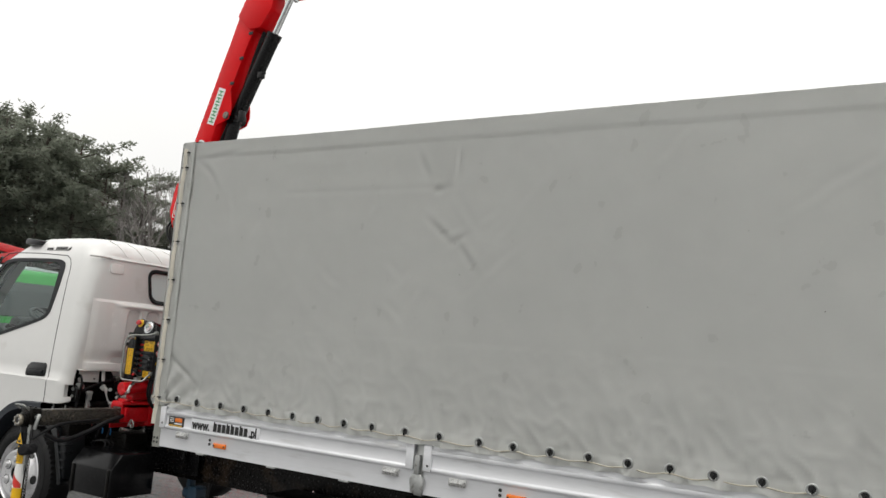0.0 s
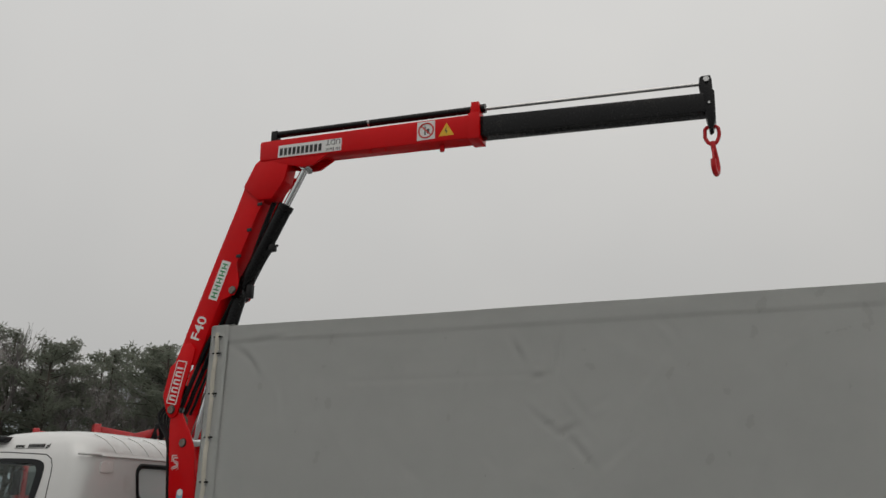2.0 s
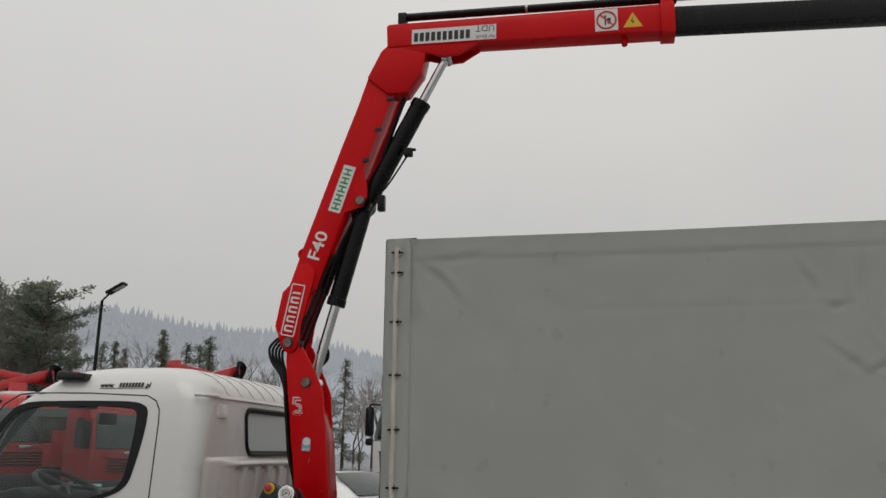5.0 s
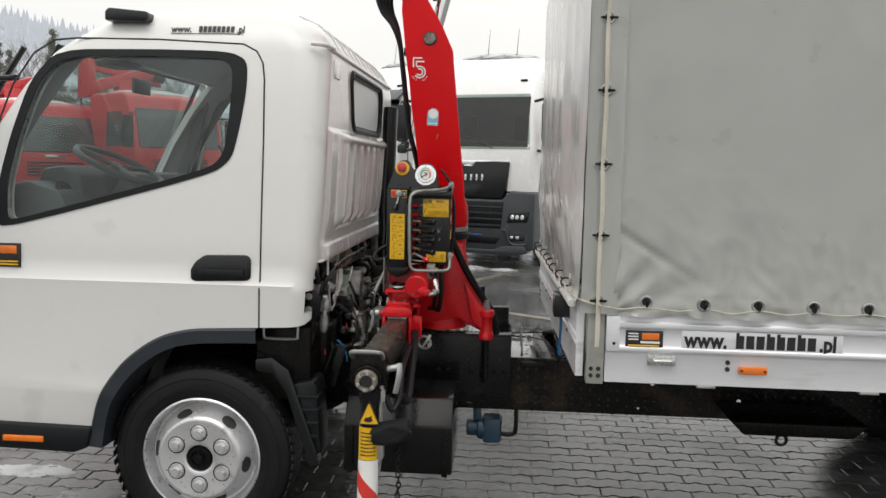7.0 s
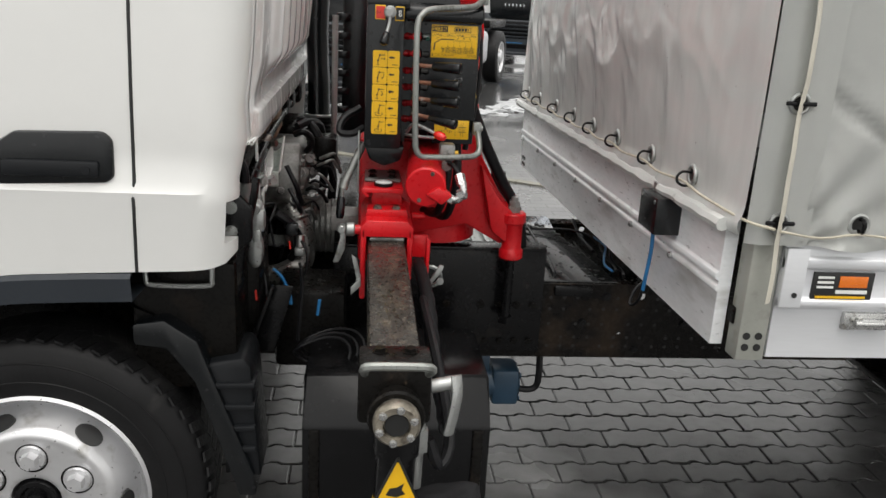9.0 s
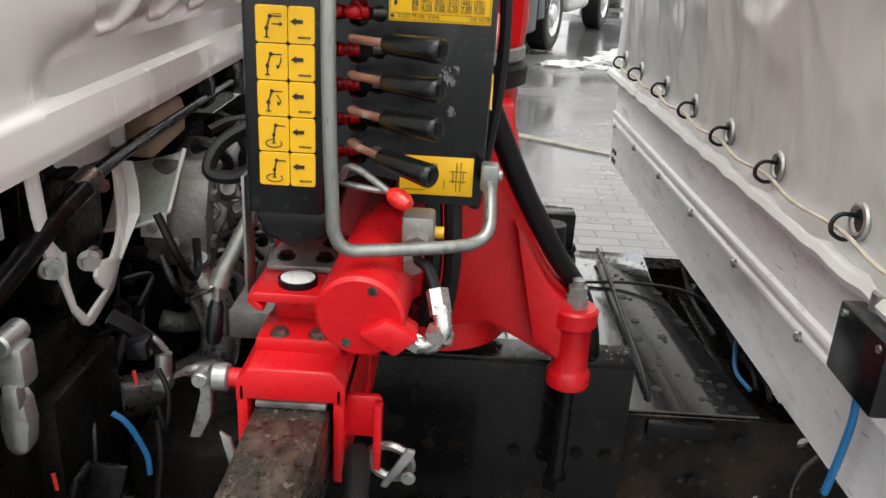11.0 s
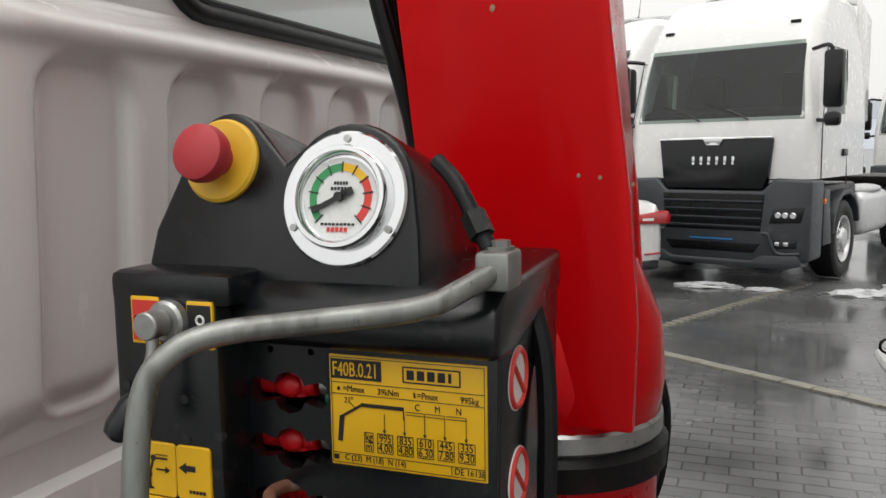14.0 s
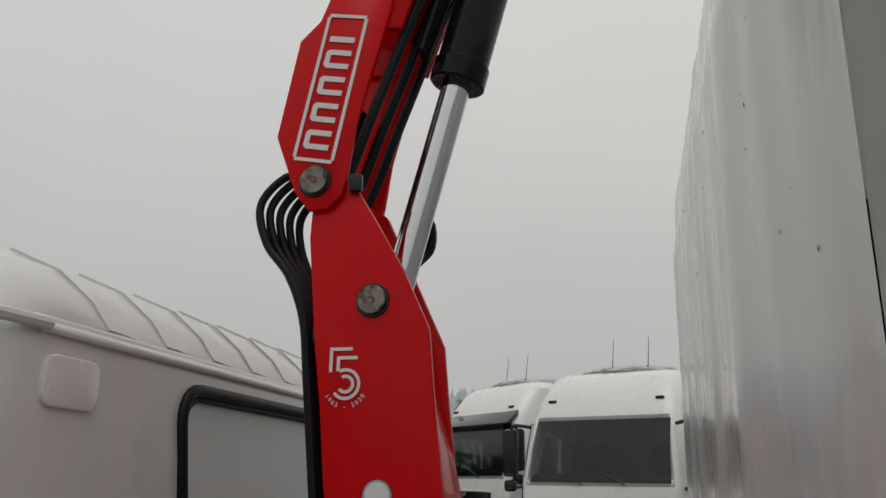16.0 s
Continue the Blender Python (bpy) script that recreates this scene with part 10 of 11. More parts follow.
    for x in (-0.12, 0.42):
        cyl(bm, (x, 1.0, roof - 0.02), (x + 0.02, 1.05, roof + 0.5), 0.007, 0.003, seg=6)
        cyl(bm, (x, 1.0, roof - 0.02), (x, 1.0, roof + 0.06), 0.018, seg=8)
    parts("aerial", bm, M_PLASTIC, t)
    return t


l1 = lorry("lorry", "white tall-cab lorry with black grille parked on wet paving", M_LORRY_WHITE, False, 3.6, "white lorries")
l1.matrix_basis = pose(0.62, 10.05, 0, 0, 0, -20) @ Matrix.Scale(0.95, 4)
l2 = lorry("lorry", "white tall-cab lorry with a dark sun visor, parked at an angle", M_LORRY_WHITE, True, 3.62, "white lorries")
l2.matrix_basis = pose(-1.75, 13.2, 0, 0, 0, -42)
copy_thing(l1, pose(4.25, 18.8, 0, 0, 0, -20) @ Matrix.Scale(0.95, 4))


def saloon():
    """A white saloon car; rear at x = 0 facing -x, nose towards +x."""
    t = thing("saloon_car", "white saloon car parked with its rear towards the yard, dirty bumper", "car", local=True)
    st = [  # x, half width, floor, belt height, top height, half width at the top
        (0.0, 0.70, 0.42, 0.86, 0.92, 0.60), (0.06, 0.80, 0.30, 0.92, 1.02, 0.68), (0.25, 0.87, 0.26, 0.95, 1.06, 0.70), (0.62, 0.90, 0.24, 0.96, 1.09, 0.66), (0.95, 0.91, 0.24, 0.97, 1.26, 0.60),
        (1.4, 0.915, 0.24, 0.97, 1.42, 0.56), (1.9, 0.915, 0.24, 0.96, 1.46, 0.57), (2.5, 0.915, 0.24, 0.95, 1.43, 0.57), (2.9, 0.91, 0.24, 0.95, 1.28, 0.60), (3.35, 0.905, 0.24, 0.94, 1.04, 0.68), (3.9, 0.89, 0.26, 0.88, 0.94, 0.70), (4.35, 0.84, 0.28, 0.78, 0.82, 0.66), (4.55, 0.72, 0.34, 0.66, 0.68, 0.58)]
    bm = B()
    rings = []
    for x, w, f, b, h, tw in st:
        pts = [(-w * 0.86, f), (-w, f + 0.12), (-w * 1.0, (f + b) / 2), (-w * 0.985, b - 0.05), (-w * 0.95, b), (-(w * 0.95 + tw) / 2, (b + h) / 2 + 0.02), (-tw, h - 0.03), (-tw * 0.8, h)]
        pts += [(-y, z) for y, z in pts[::-1]]
        rings.append([bm.verts.new((x, y, z)) for y, z in pts])
    for a, b in zip(rings, rings[1:]):
        for j in range(len(a)):
            bm.faces.new((a[j], a[(j + 1) % len(a)], b[(j + 1) % len(a)], b[j]))
    bm.faces.new(rings[0])
    bm.faces.new(rings[-1][::-1])
    bmesh.ops.subdivide_edges(bm, edges=bm.edges[:], cuts=1, use_grid_fill=True, smooth=0.6)
    bo = part("body", bm, M_LORRY_WHITE, t, smooth=45)
    bm = B()
    prism(bm, [(0.70, 1.10), (1.36, 1.41), (1.38, 1.395), (0.72, 1.085)], "y", -0.52, 0.52, 0.006, Matrix.Translation((-0.045, 0, 0.045)))
    part("rear_window", bm, M_DARKGLASS, bo, "dark rear window")
    for s in (-1, 1):
        bm = B()
        prism(bm, [(0.95, 1.02), (2.95, 1.02), (2.6, 1.33), (1.9, 1.40), (1.4, 1.36)], "y", s * 0.72, s * 0.765, 0.01, )
        part("side_window", bm, M_DARKGLASS, bo)
        bm = B()
        prism(bm, [(s * 0.40, 0.80), (s * 0.84, 0.78), (s * 0.875, 0.86), (s * 0.82, 0.93), (s * 0.42, 0.90)], "x", -0.03, 0.16, 0.02)
        tl = part("tail_lamp", bm, M_REDLENS, bo, "red tail lamp")
        bm = B()
        prism(bm, [(s * 0.44, 0.835), (s * 0.6, 0.83), (s * 0.6, 0.855), (s * 0.44, 0.86)], "x", -0.034, -0.028)
        part("clear_stripe", bm, M_WHITE_ST, tl)
        bm = B()
        box(bm, (-0.02, s * 0.5, 0.46), (0.03, s * 0.72, 0.48), 0.004)
        part("reflector", bm, M_REDLENS, bo)
        for x in (0.98, 3.72):
            c = Vector((x, s * 0.90, 0.32))
            o = Vector((0, s, 0))
            bm = B()
            lathe(bm, [(0.2, -0.02), (0.22, 0.01), (0.30, 0.01), (0.32, -0.03), (0.32, -0.2), (0.2, -0.2)], c, c + o, 32)
            ty = part("wheel", bm, M_RUBBER, t)
            bm = B()
            lathe(bm, [(0.21, 0.0), (0.2, 0.012), (0.17, -0.03), (0.06, -0.01), (0, 0.0)], c, c + o, 20)
            part("rim", bm, M_RIM, ty)
    bm = B()
    box(bm, (-0.028, -0.26, 0.665), (0.03, 0.26, 0.785), 0.005)
    np_ = part("number_plate", bm, M_WHITE_ST, bo, "white number plate")
    bm = B()
    mpl = Matrix.Translation((-0.03, 0.2, 0.69)) @ Matrix.Rotation(radians(-90), 4, "Z") @ Matrix.Rotation(radians(90), 4, "X")
    bars(bm, mpl, 0.43, 0.075, 8, 0.002)
    part("print", bm, M_INK, np_)
    bm = B()
    cyl(bm, (-0.01, 0, 0.9), (-0.035, 0, 0.9), 0.036)
    box(bm, (-0.02, -0.7, 0.30), (0.1, 0.7, 0.40), 0.02)
    part("lower_trim", bm, M_PLASTIC, bo)
    return t


car = saloon()
car.matrix_basis = pose(-0.32, 8.45, 0, 0, 0, 142)


def red_lorry(name, label, paint, group=""):
    """A lorry with a square cab and a body with folded loading crane; front at y = 0 facing -y."""
    t = thing(name, label, "lorry", local=True, group=group)
    bm = B()
    prism(bm, [(0.0, 0.75), (-0.03, 1.5), (0.1, 2.2), (0.3, 2.75), (0.5, 2.85), (1.9, 2.85), (2.0, 2.7), (2.0, 0.75)], "x", -1.15, 1.15, 0.07, seg=3)
    c = part("cab", bm, paint, t)
    bm = B()
    prism(bm, [(-0.045, 1.62), (0.10, 2.28), (0.27, 2.62), (0.30, 2.62), (0.12, 2.26), (-0.02, 1.6)], "x", -1.02, 1.02, 0.004)
    part("windscreen", bm, M_DARKGLASS, c, "dark windscreen")
    for s in (-1, 1):
        bm = B()
        prism(bm, [(0.28, 1.62), (1.2, 1.62), (1.15, 2.4), (0.5, 2.42)], "x", s * 1.14, s * 1.165)
        part("side_window", bm, M_DARKGLASS, c)
        bm = B()
        box(bm, (s * 1.2, -0.1, 1.6), (s * 1.42, 0.02, 2.3), 0.03)
        sweep(bm, [(s * 1.1, 0.1, 2.35), (s * 1.3, -0.04, 2.34)], 0.02, 6, 2)
        part("mirror", bm, M_PLASTIC, c)
        for y in (1.2, 4.6, 5.9):
            cc = Vector((s * 1.13, y, 0.5))
            o = Vector((s, 0, 0))
            bm = B()
            lathe(bm, [(0.28, -0.02), (0.33, 0.01), (0.46, 0.01), (0.5, -0.05), (0.5, -0.28), (0.28, -0.28)], cc, cc + o, 32)
            ty = part("wheel", bm, M_RUBBER, t)
            bm = B()
            lathe(bm, [(0.29, 0.0), (0.25, -0.08), (0.12, 0.0), (0, 0.02)], cc, cc + o, 20)
            part("rim", bm, M_RIM, ty)
    bm = B()
    for k in range(5):
        box(bm, (-0.7, -0.06, 1.02 + k * 0.075), (0.7, -0.02, 1.055 + k * 0.075), 0.01)
    part("grille", bm, M_PLASTIC, c)
    bm = B()
    box(bm, (-0.28, -0.075, 1.46), (0.28, -0.04, 1.54), 0.01)
    part("emblem", bm, M_CHROME, c)
    bm = B()
    box(bm, (-1.2, -0.12, 0.4), (1.2, 0.35, 0.82), 0.06)
    bu = part("bumper", bm, M_LORRY_GREY, t)
    for s in (-1, 1):
        bm = B()
        box(bm, (s * 0.8, -0.13, 0.58), (s * 1.08, -0.11, 0.74), 0.01)
        part("headlamp", bm, M_CHROME, bu)
    bm = B()
    box(bm, (-1.15, 2.9, 0.95), (1.15, 7.2, 1.1), 0.02)
    box(bm, (-0.45, 0.4, 0.6), (0.45, 7.0, 0.95), 0.02)
    part("chassis", bm, M_BLACK_DIRTY, t)
    bm = B()
    for s in (-1, 1):
        box(bm, (s * 1.12, 2.95, 1.1), (s * 1.18, 7.2, 1.75), 0.02)
    box(bm, (-1.18, 2.9, 1.1), (1.18, 2.97, 2.1), 0.02)
    part("dropside", bm, paint, t)
    bm = B()
    prism(bm, [(2.2, 1.0), (2.6, 1.0), (2.65, 2.3), (2.55, 3.3), (2.3, 3.3), (2.2, 2.3)], "x", -0.25, 0.25, 0.03)
    prism(bm, [(-1.0, 2.85), (0.95, 3.5), (0.9, 3.74), (-1.05, 3.12)], "y", 2.3, 2.55, 0.02)
    prism(bm, [(-0.95, 3.5), (1.05, 3.2), (1.05, 3.42), (-0.95, 3.72)], "y", 2.55, 2.75, 0.02)
    prism(bm, [(-1.05, 2.8), (-0.85, 2.8), (-0.8, 3.75), (-1.0, 3.75)], "y", 2.28, 2.78, 0.02)
    kb = part("folded_crane", bm, M_LORRY_RED, t, "folded red loading crane")
    bm = B()
    for k in range(5):
        sweep(bm, [(0.7 + 0.05 * k, 2.3, 3.3), (0.8, 2.2, 3.65 + 0.04 * k), (0.95 + 0.05 * k, 2.4, 3.7), (1.05, 2.5, 3.3)], 0.03, 6, 4)
    part("hose", bm, M_HOSE, kb)
    bm = B()
    tt = B()
    bmesh.ops.create_icosphere(tt, subdivisions=3, radius=1)
    for v in tt.verts:
        v.co = Vector((v.co.x * 0.95, v.co.y * 0.6, max(-0.2, v.co.z) * (0.1 + 0.04 * noise.noise(v.co * 3))))
    merge(bm, tt, Matrix.Translation((0, 1.2, 2.86)))
    part("roof_snow", bm, M_SNOW, t, "snow on the cab roof")
    return t


r1 = red_lorry("crane_lorry", "red square-cab lorry with folded crane and snow on the roof", M_LORRY_RED, "red lorries")
r1.matrix_basis = pose(-11.1, 18.6, 0, 0, 0, 54) @ Matrix.Scale(1.1, 4)
for x, y, a in ((-7.9, 19.4, 54), (-15.3, 19.6, 50), (-19.4, 20.6, 48)):
    copy_thing(r1, pose(x, y, 0, 0, 0, a) @ Matrix.Scale(1.1, 4))
g1 = red_lorry("green_lorry", "bright green square-cab lorry with snow on the roof", M_LORRY_GREEN)
g1.matrix_basis = pose(-14.0, 9.0, 0, 0, 0, 70)

# street lamp
LX, LY, LZ = -24.1, 36.4, 10.2
sl = thing("street_lamp", "tall grey street lamp with a tilted flat head", "street lamp", (LX - 0.6, LY, 0))
bm = B()
cyl(bm, (LX - 0.6, LY, 0), (LX - 0.6, LY, LZ - 0.5), 0.12, 0.08, seg=12)
cyl(bm, (LX - 0.6, LY, LZ - 0.5), (LX, LY - 0.1, LZ), 0.05, seg=8)
part("pole", bm, M_PLASTIC_GREY, sl)
tilt = Matrix.Translation((LX - 0.1, LY - 0.1, LZ - 0.05)) @ Matrix.Rotation(radians(-28), 4, "Y")
bm = B()
box(bm, (-0.15, -0.25, -0.08), (1.0, 0.25, 0.09), 0.04, tilt)
hd = part("head", bm, M_PLASTIC_GREY, sl)
bm = B()
box(bm, (0.25, -0.19, -0.11), (0.92, 0.19, -0.075), 0.015, tilt)
part("lens", bm, M_DIAL, hd)

# snow heaps
rs = random.Random(3)
for x, y, rx, ry, h in ((0.58, 9.85, 0.36, 0.14, 0.05), (1.2, 9.75, 0.2, 0.08, 0.03), (2.2, 9.6, 0.4, 0.1, 0.07), (2.75, 10.1, 0.3, 0.11, 0.08), (3.2, 10.8, 0.45, 0.14, 0.1), (3.9, 11.4, 0.6, 0.2, 0.12), (-6.0, 11.0, 0.8, 0.3, 0.12), (-0.72, 0.55, 0.2, 0.08, 0.012), (-1.2, 0.8, 0.25, 0.1, 0.015)):
    bm = B()
    bmesh.ops.create_icosphere(bm, subdivisions=4, radius=1)
    o = Vector((x * 3, y, 0))
    for v in bm.verts:
        k = 1 + 0.45 * noise.noise(v.co * 2.2 + o) + 0.25 * noise.noise(v.co * 6 + o)
        v.co = Vector((v.co.x * rx * k, v.co.y * ry * k, max(-0.1, v.co.z) * h * (1 + 0.6 * noise.noise(v.co * 5 + o))))
        v.co += Vector((x, y, -0.008))
    tagged(part("snow_heap", bm, M_SNOW), "half-melted snow on the wet paving", "snow", "snow heaps", "stuff")

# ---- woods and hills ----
# needle colours paled and made translucent to stand in for mist
M_NEEDLE = mat("mist_paled_needles", (0.12, 0.14, 0.108), 0.8, var=0.3, scale=0.6, random_tone=0.2)
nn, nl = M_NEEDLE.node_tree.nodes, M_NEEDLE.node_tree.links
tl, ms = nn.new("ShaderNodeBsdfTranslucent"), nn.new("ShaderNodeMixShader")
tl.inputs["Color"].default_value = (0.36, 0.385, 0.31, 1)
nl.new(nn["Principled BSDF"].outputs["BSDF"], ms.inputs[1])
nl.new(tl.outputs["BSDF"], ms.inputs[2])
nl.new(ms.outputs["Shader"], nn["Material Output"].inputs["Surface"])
M_BARK = mat("bark", (0.10, 0.085, 0.07), 0.9, var=0.3, scale=2, bump=0.4, bscale=20)
# twig colour is paled for mist as well
M_TWIG = mat("mist_paled_twigs", (0.27, 0.25, 0.24), 0.9, var=0.2, scale=1, random_tone=0.2)


def conifer(seed, h, spread, pine):
    """Trunk, limbs and many small needle tufts with gaps."""
    r = random.Random(seed)
    t = thing("pine_tree" if pine else "spruce_tree", "dark green conifer at the edge of the yard, mist in its colour", "tree", local=True, group="conifers of the wood")
    bm = B()
    cyl(bm, (0, 0, 0), (0.1, 0, h * 0.97), h * 0.016, h * 0.003, seg=8)
    limbs = []
    n = 46
    for k in range(n):
        f = (0.35 if pine else 0.08) + (0.6 if pine else 0.9) * k / n
        a = r.uniform(0, 2 * math.pi)
        if pine:
            ln = spread * (0.45 + 0.75 * math.sin(math.pi * min(1, (f - 0.3) / 0.72))) * r.uniform(0.6, 1.1)
            up = r.uniform(0.0, 0.5)
        else:
            ln = spread * (1.04 - f) * r.uniform(0.75, 1.15)
            up = r.uniform(-0.25, 0.1)
        p = Vector((0.1 * f, 0, h * f))
        q = p + Vector((math.cos(a) * ln, math.sin(a) * ln, ln * up))
        cyl(bm, p, q, h * 0.0035, h * 0.001, seg=5)
        limbs.append((p, q, ln))
    part("trunk", bm, M_BARK, t)
    bm = B()
    for p, q, ln in limbs:
        m = int(34 + 90 * ln / spread)
        for _ in range(m):
            u = r.uniform(0.25, 1.05)
            c = p.lerp(q, u) + Vector((r.gauss(0, 0.16), r.gauss(0, 0.16), r.gauss(0, 0.12))) * spread * 0.42
            s = r.uniform(0.5, 1.1) * h * 0.0125
            ax = Vector((r.uniform(-1, 1), r.uniform(-1, 1), r.uniform(-0.3, 0.9))).normalized()
            b = ax.orthogonal().normalized()
            d = ax.cross(b)
            for w in (b, d):
                v = [bm.verts.new(c + w * s * r.uniform(0.2, 0.42)), bm.verts.new(c + ax * s * r.uniform(1.1, 1.9)), bm.verts.new(c - w * s * r.uniform(0.2, 0.42)), bm.verts.new(c - ax * s * r.uniform(0.5, 1.0))]
                bm.faces.new(v)
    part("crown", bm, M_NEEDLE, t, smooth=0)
    return t


def bare_tree(seed, h):
    r = random.Random(seed)
    t = thing("bare_tree", "leafless grey deciduous tree, mist in its pale colour", "tree", local=True, group="bare trees of the wood")
    bm = B()
    tw = B()

    def grow(p, d, ln, rad, lev):
        q = p + d * ln
        cyl(bm if lev < 2 else tw, p, q, rad, rad * 0.65, seg=5 if lev < 3 else 3)
        if lev >= 5:
            return
        for _ in range(3 if lev < 4 else 4):
            nd = (d + Vector((r.gauss(0, 0.42), r.gauss(0, 0.42), r.gauss(0.12, 0.28)))).normalized()
            grow(p.lerp(q, r.uniform(0.55, 1.0)), nd, ln * r.uniform(0.62, 0.85), rad * 0.6, lev + 1)

    grow(Vector((0, 0, 0)), Vector((0, 0, 1)), h * 0.3, h * 0.014, 0)
    part("trunk", bm, M_BARK, t)
    part("crown", tw, M_TWIG, t, smooth=0)
    return t


kinds = [conifer(1, 13, 3.0, True), conifer(2, 15, 3.4, True), conifer(3, 14, 2.6, False), conifer(4, 11, 2.9, False), bare_tree(5, 13), bare_tree(6, 11)]
rs = random.Random(21)


def polar(deg, dist):
    """A spot in the yard seen from the truck: degrees to the left of straight ahead."""
    return (1.5 - math.sin(radians(deg)) * dist, math.cos(radians(deg)) * dist - 3.5)


# height of the tree line, in metres at 60 m, by degrees to the left
LINE = ((5, 8.5), (20, 8.4), (26, 9.8), (30, 10.2), (33, 8.9), (35.3, 9.5), (36.4, 13.2), (38.3, 12.6), (41, 12.2), (44, 12.6), (47, 14.8), (48.6, 14.8), (51, 13.8), (53, 15.6), (56, 16.4), (58.5, 15.8), (61, 18.0), (85, 20.0))


def line_height(a):
    for (p, u), (q, v) in zip(LINE, LINE[1:]):
        if p <= a <= q:
            return u + (v - u) * (a - p) / (q - p)
    return LINE[-1][1]


TALL = (13, 15, 14, 11, 13, 11)
spots = []
for k in range(120):
    a = 8 + 76 * (k + rs.uniform(-0.4, 0.4)) / 120
    d = rs.uniform(52, 82) if a > 36 else rs.uniform(72, 110)
    kind = rs.choice((0, 1, 0, 1, 2, 3)) if a > 50 else rs.choice((3, 2, 3, 0, 4, 5)) if a > 36 else rs.choice((3, 2, 3, 4, 5, 5))
    h = (1.8 + (line_height(a) - 1.8) * d / 60) * rs.choice((1.0, 0.92, 0.8, 0.7))
    spots.append((a, d, h / TALL[kind], kind))
for a, k in ((36.5, 3), (38.4, 5), (39.3, 4), (36.9, 2), (58.0, 1), (55.6, 0), (61.5, 1), (53.4, 0), (29.5, 2), (26.5, 3), (37.6, 0), (46.6, 4), (48.6, 5), (44.5, 3), (50.3, 2), (42.2, 4), (43.4, 5), (40.3, 3), (51.6, 0)):
    spots.append((a, 56 if a > 36 else 75, (1.8 + (line_height(a) - 1.8) * (56 if a > 36 else 75) / 60) / TALL[k], k))
first = [True] * 6
for a, d, s, k in spots:
    x, y = polar(a, d)
    m = Matrix.Translation((x, y, -0.05)) @ Matrix.Rotation(rs.uniform(0, 6.28), 4, "Z") @ Matrix.Scale(s, 4)
    if first[k]:
        kinds[k].matrix_basis = m
        first[k] = False
    else:
        o = copy_thing(kinds[k], m)
        o.matrix_basis = m
# hazy wooded ridge; the haze is a pale glow put into its material
M_HILL = mat("haze_glow_hill", (0.20, 0.215, 0.235), 1.0, var=0.12, scale=0.02, spec=0.0)
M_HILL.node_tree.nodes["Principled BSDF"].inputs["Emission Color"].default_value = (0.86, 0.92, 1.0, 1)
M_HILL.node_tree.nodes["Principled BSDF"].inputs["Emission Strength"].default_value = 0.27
rs = random.Random(8)


def ridge(a):
    return 12 + 62 * math.exp(-((a - 34) / 20) ** 2) + 30 * math.exp(-((a - 8) / 16) ** 2) + 10 * noise.noise(Vector((a * 0.1, 0, 0)))


bm = B()
steps = []
for i in range(121):
    a = 75 - i
    row = []
    for k, h in ((380, -2.0), (430, 0.3), (480, 0.7), (520, 1.0)):
        x, y = polar(a, k)
        row.append(bm.verts.new((x, y, h if h < 0 else max(4, ridge(a)) * h)))
    steps.append(row)
for a, b in zip(steps, steps[1:]):
    for k in range(3):
        bm.faces.new((a[k], b[k], b[k + 1], a[k + 1]))
tagged(part("backdrop_hill", bm, M_HILL, smooth=60), "distant wooded hill with grey mist in its colour", "hill", kind="structure")
verts, faces = [], []
for i in range(5000):
    a = rs.uniform(-40, 72)
    f = rs.uniform(0.45, 1.0) ** 0.5
    d = 380 + 140 * (f if f < 0.7 else f)
    x, y = polar(a, d)
    hh = max(4, ridge(a)) * max(0.0, min(1.0, (d - 380) / 140)) ** 0.9
    h, r = rs.uniform(3, 7), rs.uniform(1.0, 2.0)
    o = len(verts)
    verts.append((x, y, hh + h))
    verts += [(x + r * math.cos(k * 1.2566 + a), y + r * math.sin(k * 1.2566 + a), hh - 1.5 + h * 0.2 * (k % 2)) for k in range(5)]
    faces += [(o, o + 1 + k, o + 1 + (k + 1) % 5) for k in range(5)]
me = bpy.data.meshes.new("far_woods")
me.from_pydata(verts, [], faces)
tagged(mesh_part("far_woods", me, M_HILL, smooth=0), "conifers along the distant ridge, mist in their colour", "woods", kind="stuff")

# ---- concrete pavers, laid last ----
def paver_mesh(flip):
    """A wavy-edged block, 0.225 by 0.112, with chamfered rim."""
    L, Wd, j, w = 0.226, 0.113, 0.0024, 0.015
    wav = [(0.0, 0.0), (0.026, 0.0), (0.044, w), (0.069, w), (0.087, 0.0), (0.139, 0.0), (0.157, w), (0.182, w), (0.2, 0.0), (0.226, 0.0)]
    pts = [(x, y - w / 2) for x, y in wav] + [(x, y - w / 2 + Wd) for x, y in wav[::-1]]
    cx, cy = L / 2, Wd / 2
    out = [(cx + (x - cx) * (1 - 2 * j / L), cy + (y - cy) * (1 - 2 * j / Wd)) for x, y in pts]
    inn = [(cx + (x - cx) * (1 - 2 * (j + 0.004) / L), cy + (y - cy) * (1 - 2 * (j + 0.004) / Wd)) for x, y in pts]
    return out, inn


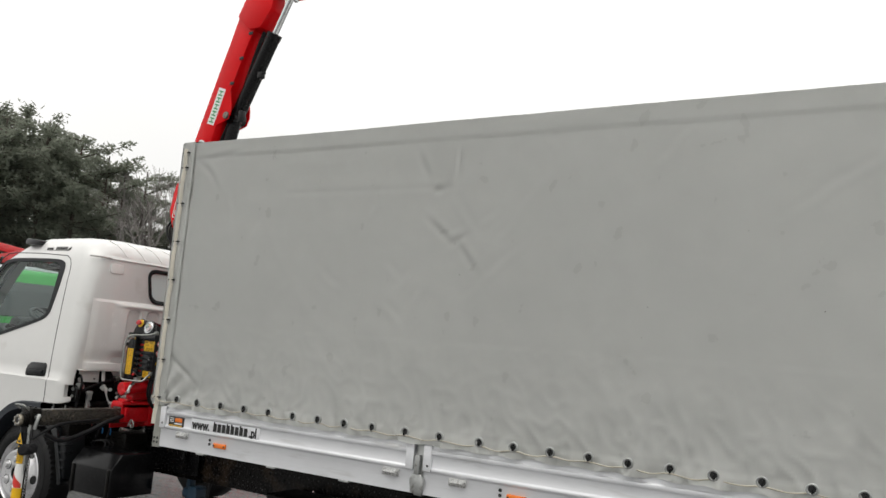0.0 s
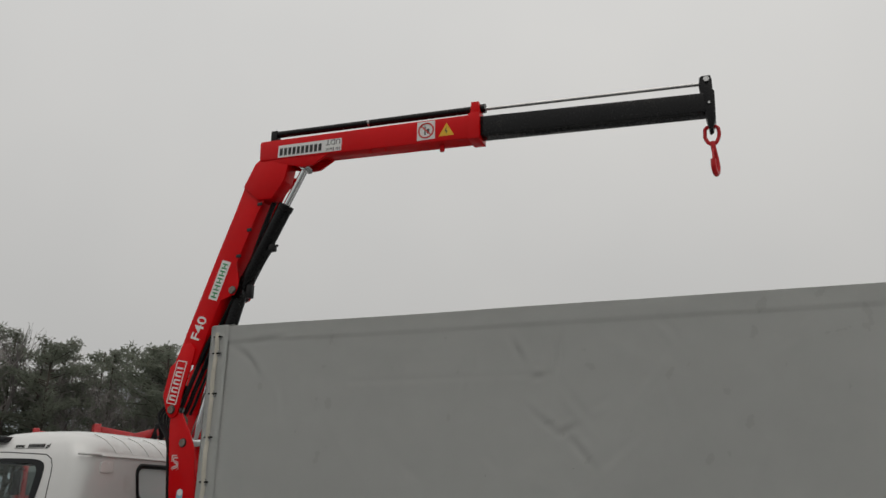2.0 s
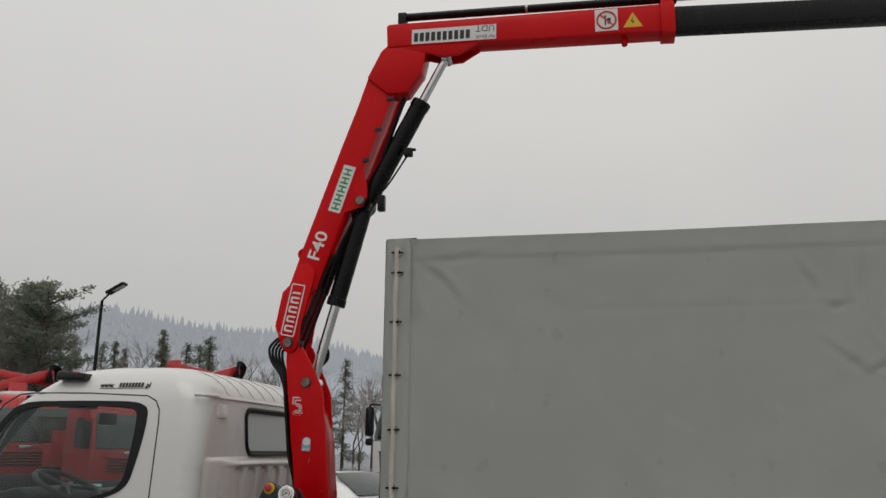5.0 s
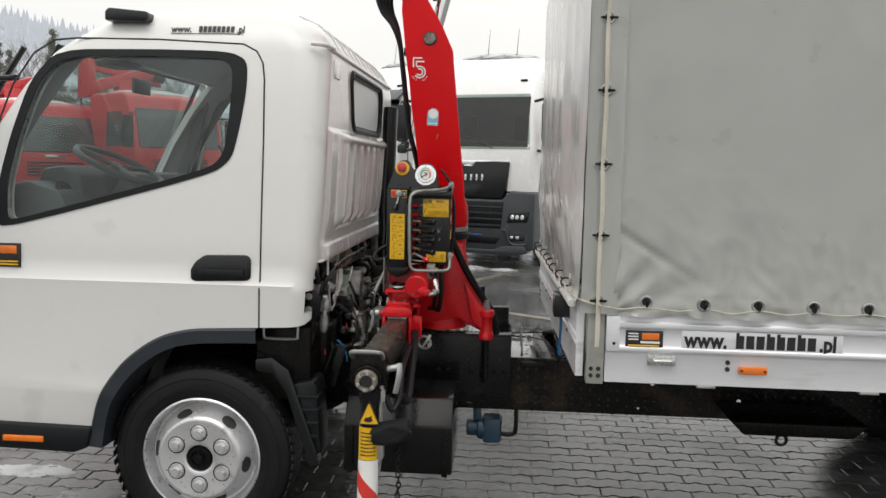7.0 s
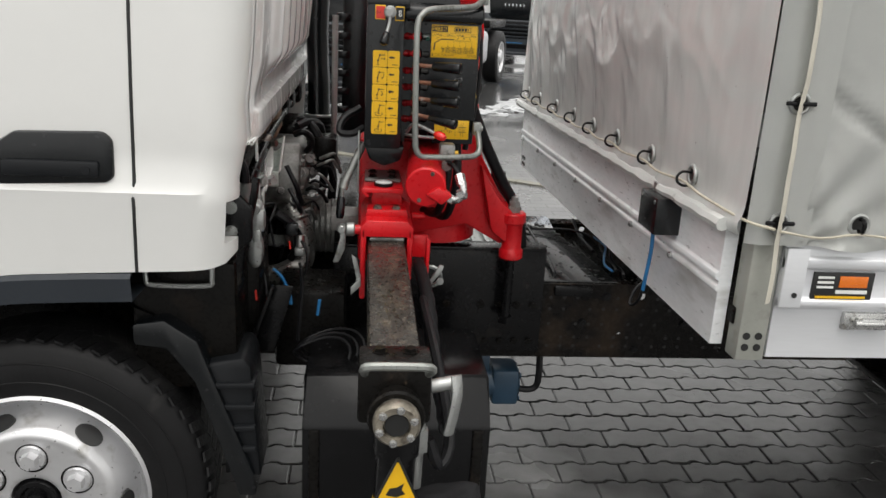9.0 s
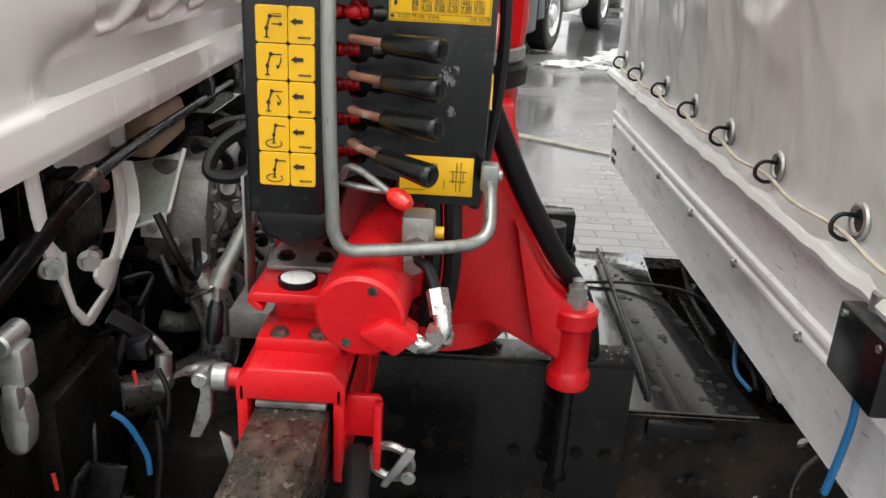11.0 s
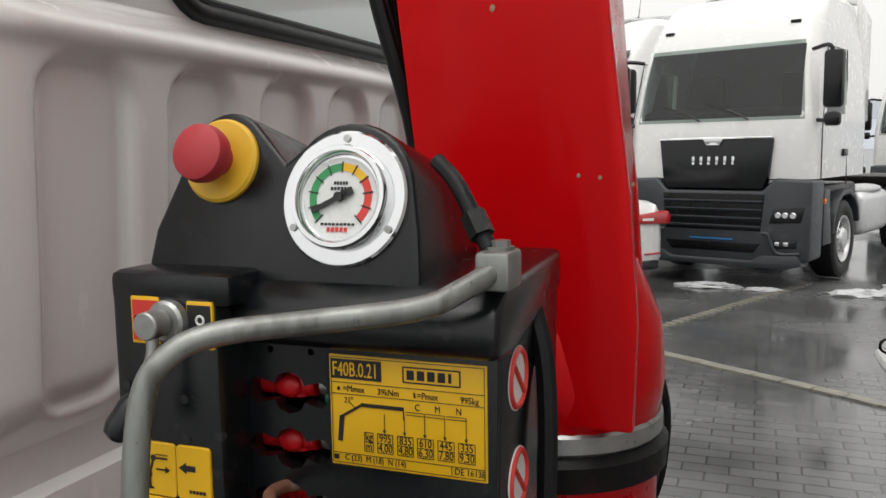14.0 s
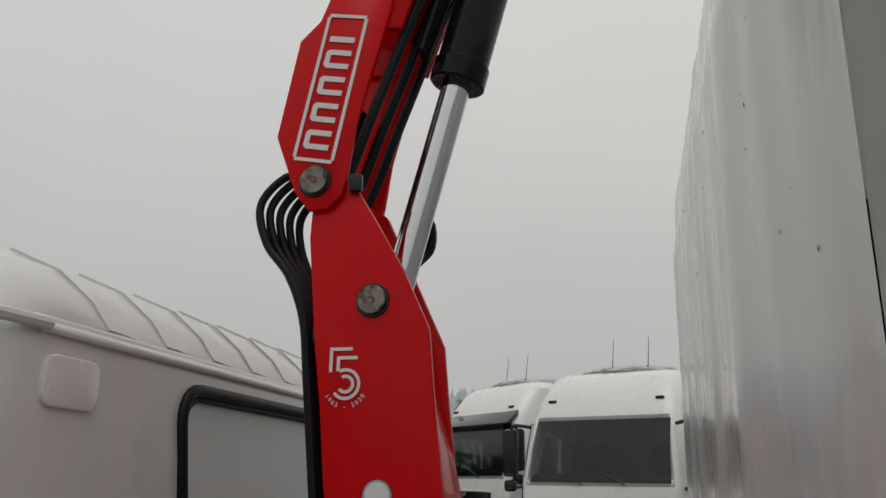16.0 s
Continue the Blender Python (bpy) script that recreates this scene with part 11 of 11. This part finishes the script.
def paver_into(bm, px, py, tilt):
    out, inn = paver_mesh(0)
    a = [bm.verts.new((px + x, py + y, -0.008)) for x, y in out]
    b = [bm.verts.new((px + x, py + y, -0.0025 + tilt[2] + tilt[0] * (x - 0.11) + tilt[1] * (y - 0.05))) for x, y in out]
    c = [bm.verts.new((px + x, py + y, tilt[2] + tilt[0] * (x - 0.11) + tilt[1] * (y - 0.05))) for x, y in inn]
    n = len(out)
    for k in range(n):
        q = (k + 1) % n
        bm.faces.new((a[k], a[q], b[q], b[k]))
        bm.faces.new((b[k], b[q], c[q], c[k]))
    bm.faces.new(c)


rs = random.Random(17)
me_p = bpy.data.meshes.new("paver")
bm = B()
paver_into(bm, -0.113, -0.0565, (0, 0, 0))
bm.to_mesh(me_p)
bm.free()
me_p.materials.append(M_PAVER)
verts, faces = [], []
out, inn = paver_mesh(0)
n = len(out)
count = 0
for r in range(-22, 28):
    py = r * 0.113
    for c in range(-16, 34):
        px = c * 0.226 + (0.113 if r % 2 else 0) + 0.03
        near = 0.9 < px < 3.2 and 0.2 < py < 1.55
        if near and count < 300:
            o = new("paver", me_p)
            o.parent = ground
            o.matrix_basis = pose(px, py, rs.uniform(-0.0015, 0.001), rs.uniform(-0.5, 0.5), rs.uniform(-0.4, 0.4), 0)
            count += 1
            continue
        t = (rs.uniform(-0.008, 0.008), rs.uniform(-0.012, 0.012), rs.uniform(-0.0015, 0.001))
        s = len(verts)
        h = lambda x, y: t[2] + t[0] * (x - 0.11) + t[1] * (y - 0.05)
        verts += [(px - 0.113 + x, py - 0.0565 + y, -0.008) for x, y in out]
        verts += [(px - 0.113 + x, py - 0.0565 + y, -0.0025 + h(x, y)) for x, y in out]
        verts += [(px - 0.113 + x, py - 0.0565 + y, h(x, y)) for x, y in inn]
        for k in range(n):
            q = (k + 1) % n
            faces.append((s + k, s + q, s + n + q, s + n + k))
            faces.append((s + n + k, s + n + q, s + 2 * n + q, s + 2 * n + k))
        faces.append(tuple(s + 2 * n + k for k in range(n)))
me = bpy.data.meshes.new("pavers")
me.from_pydata(verts, [], faces)
me.materials.append(M_PAVER)
ob = new("paving", me)
ob.parent = ground
tagged(ob, "rows of damp grey concrete pavers", kind="stuff")
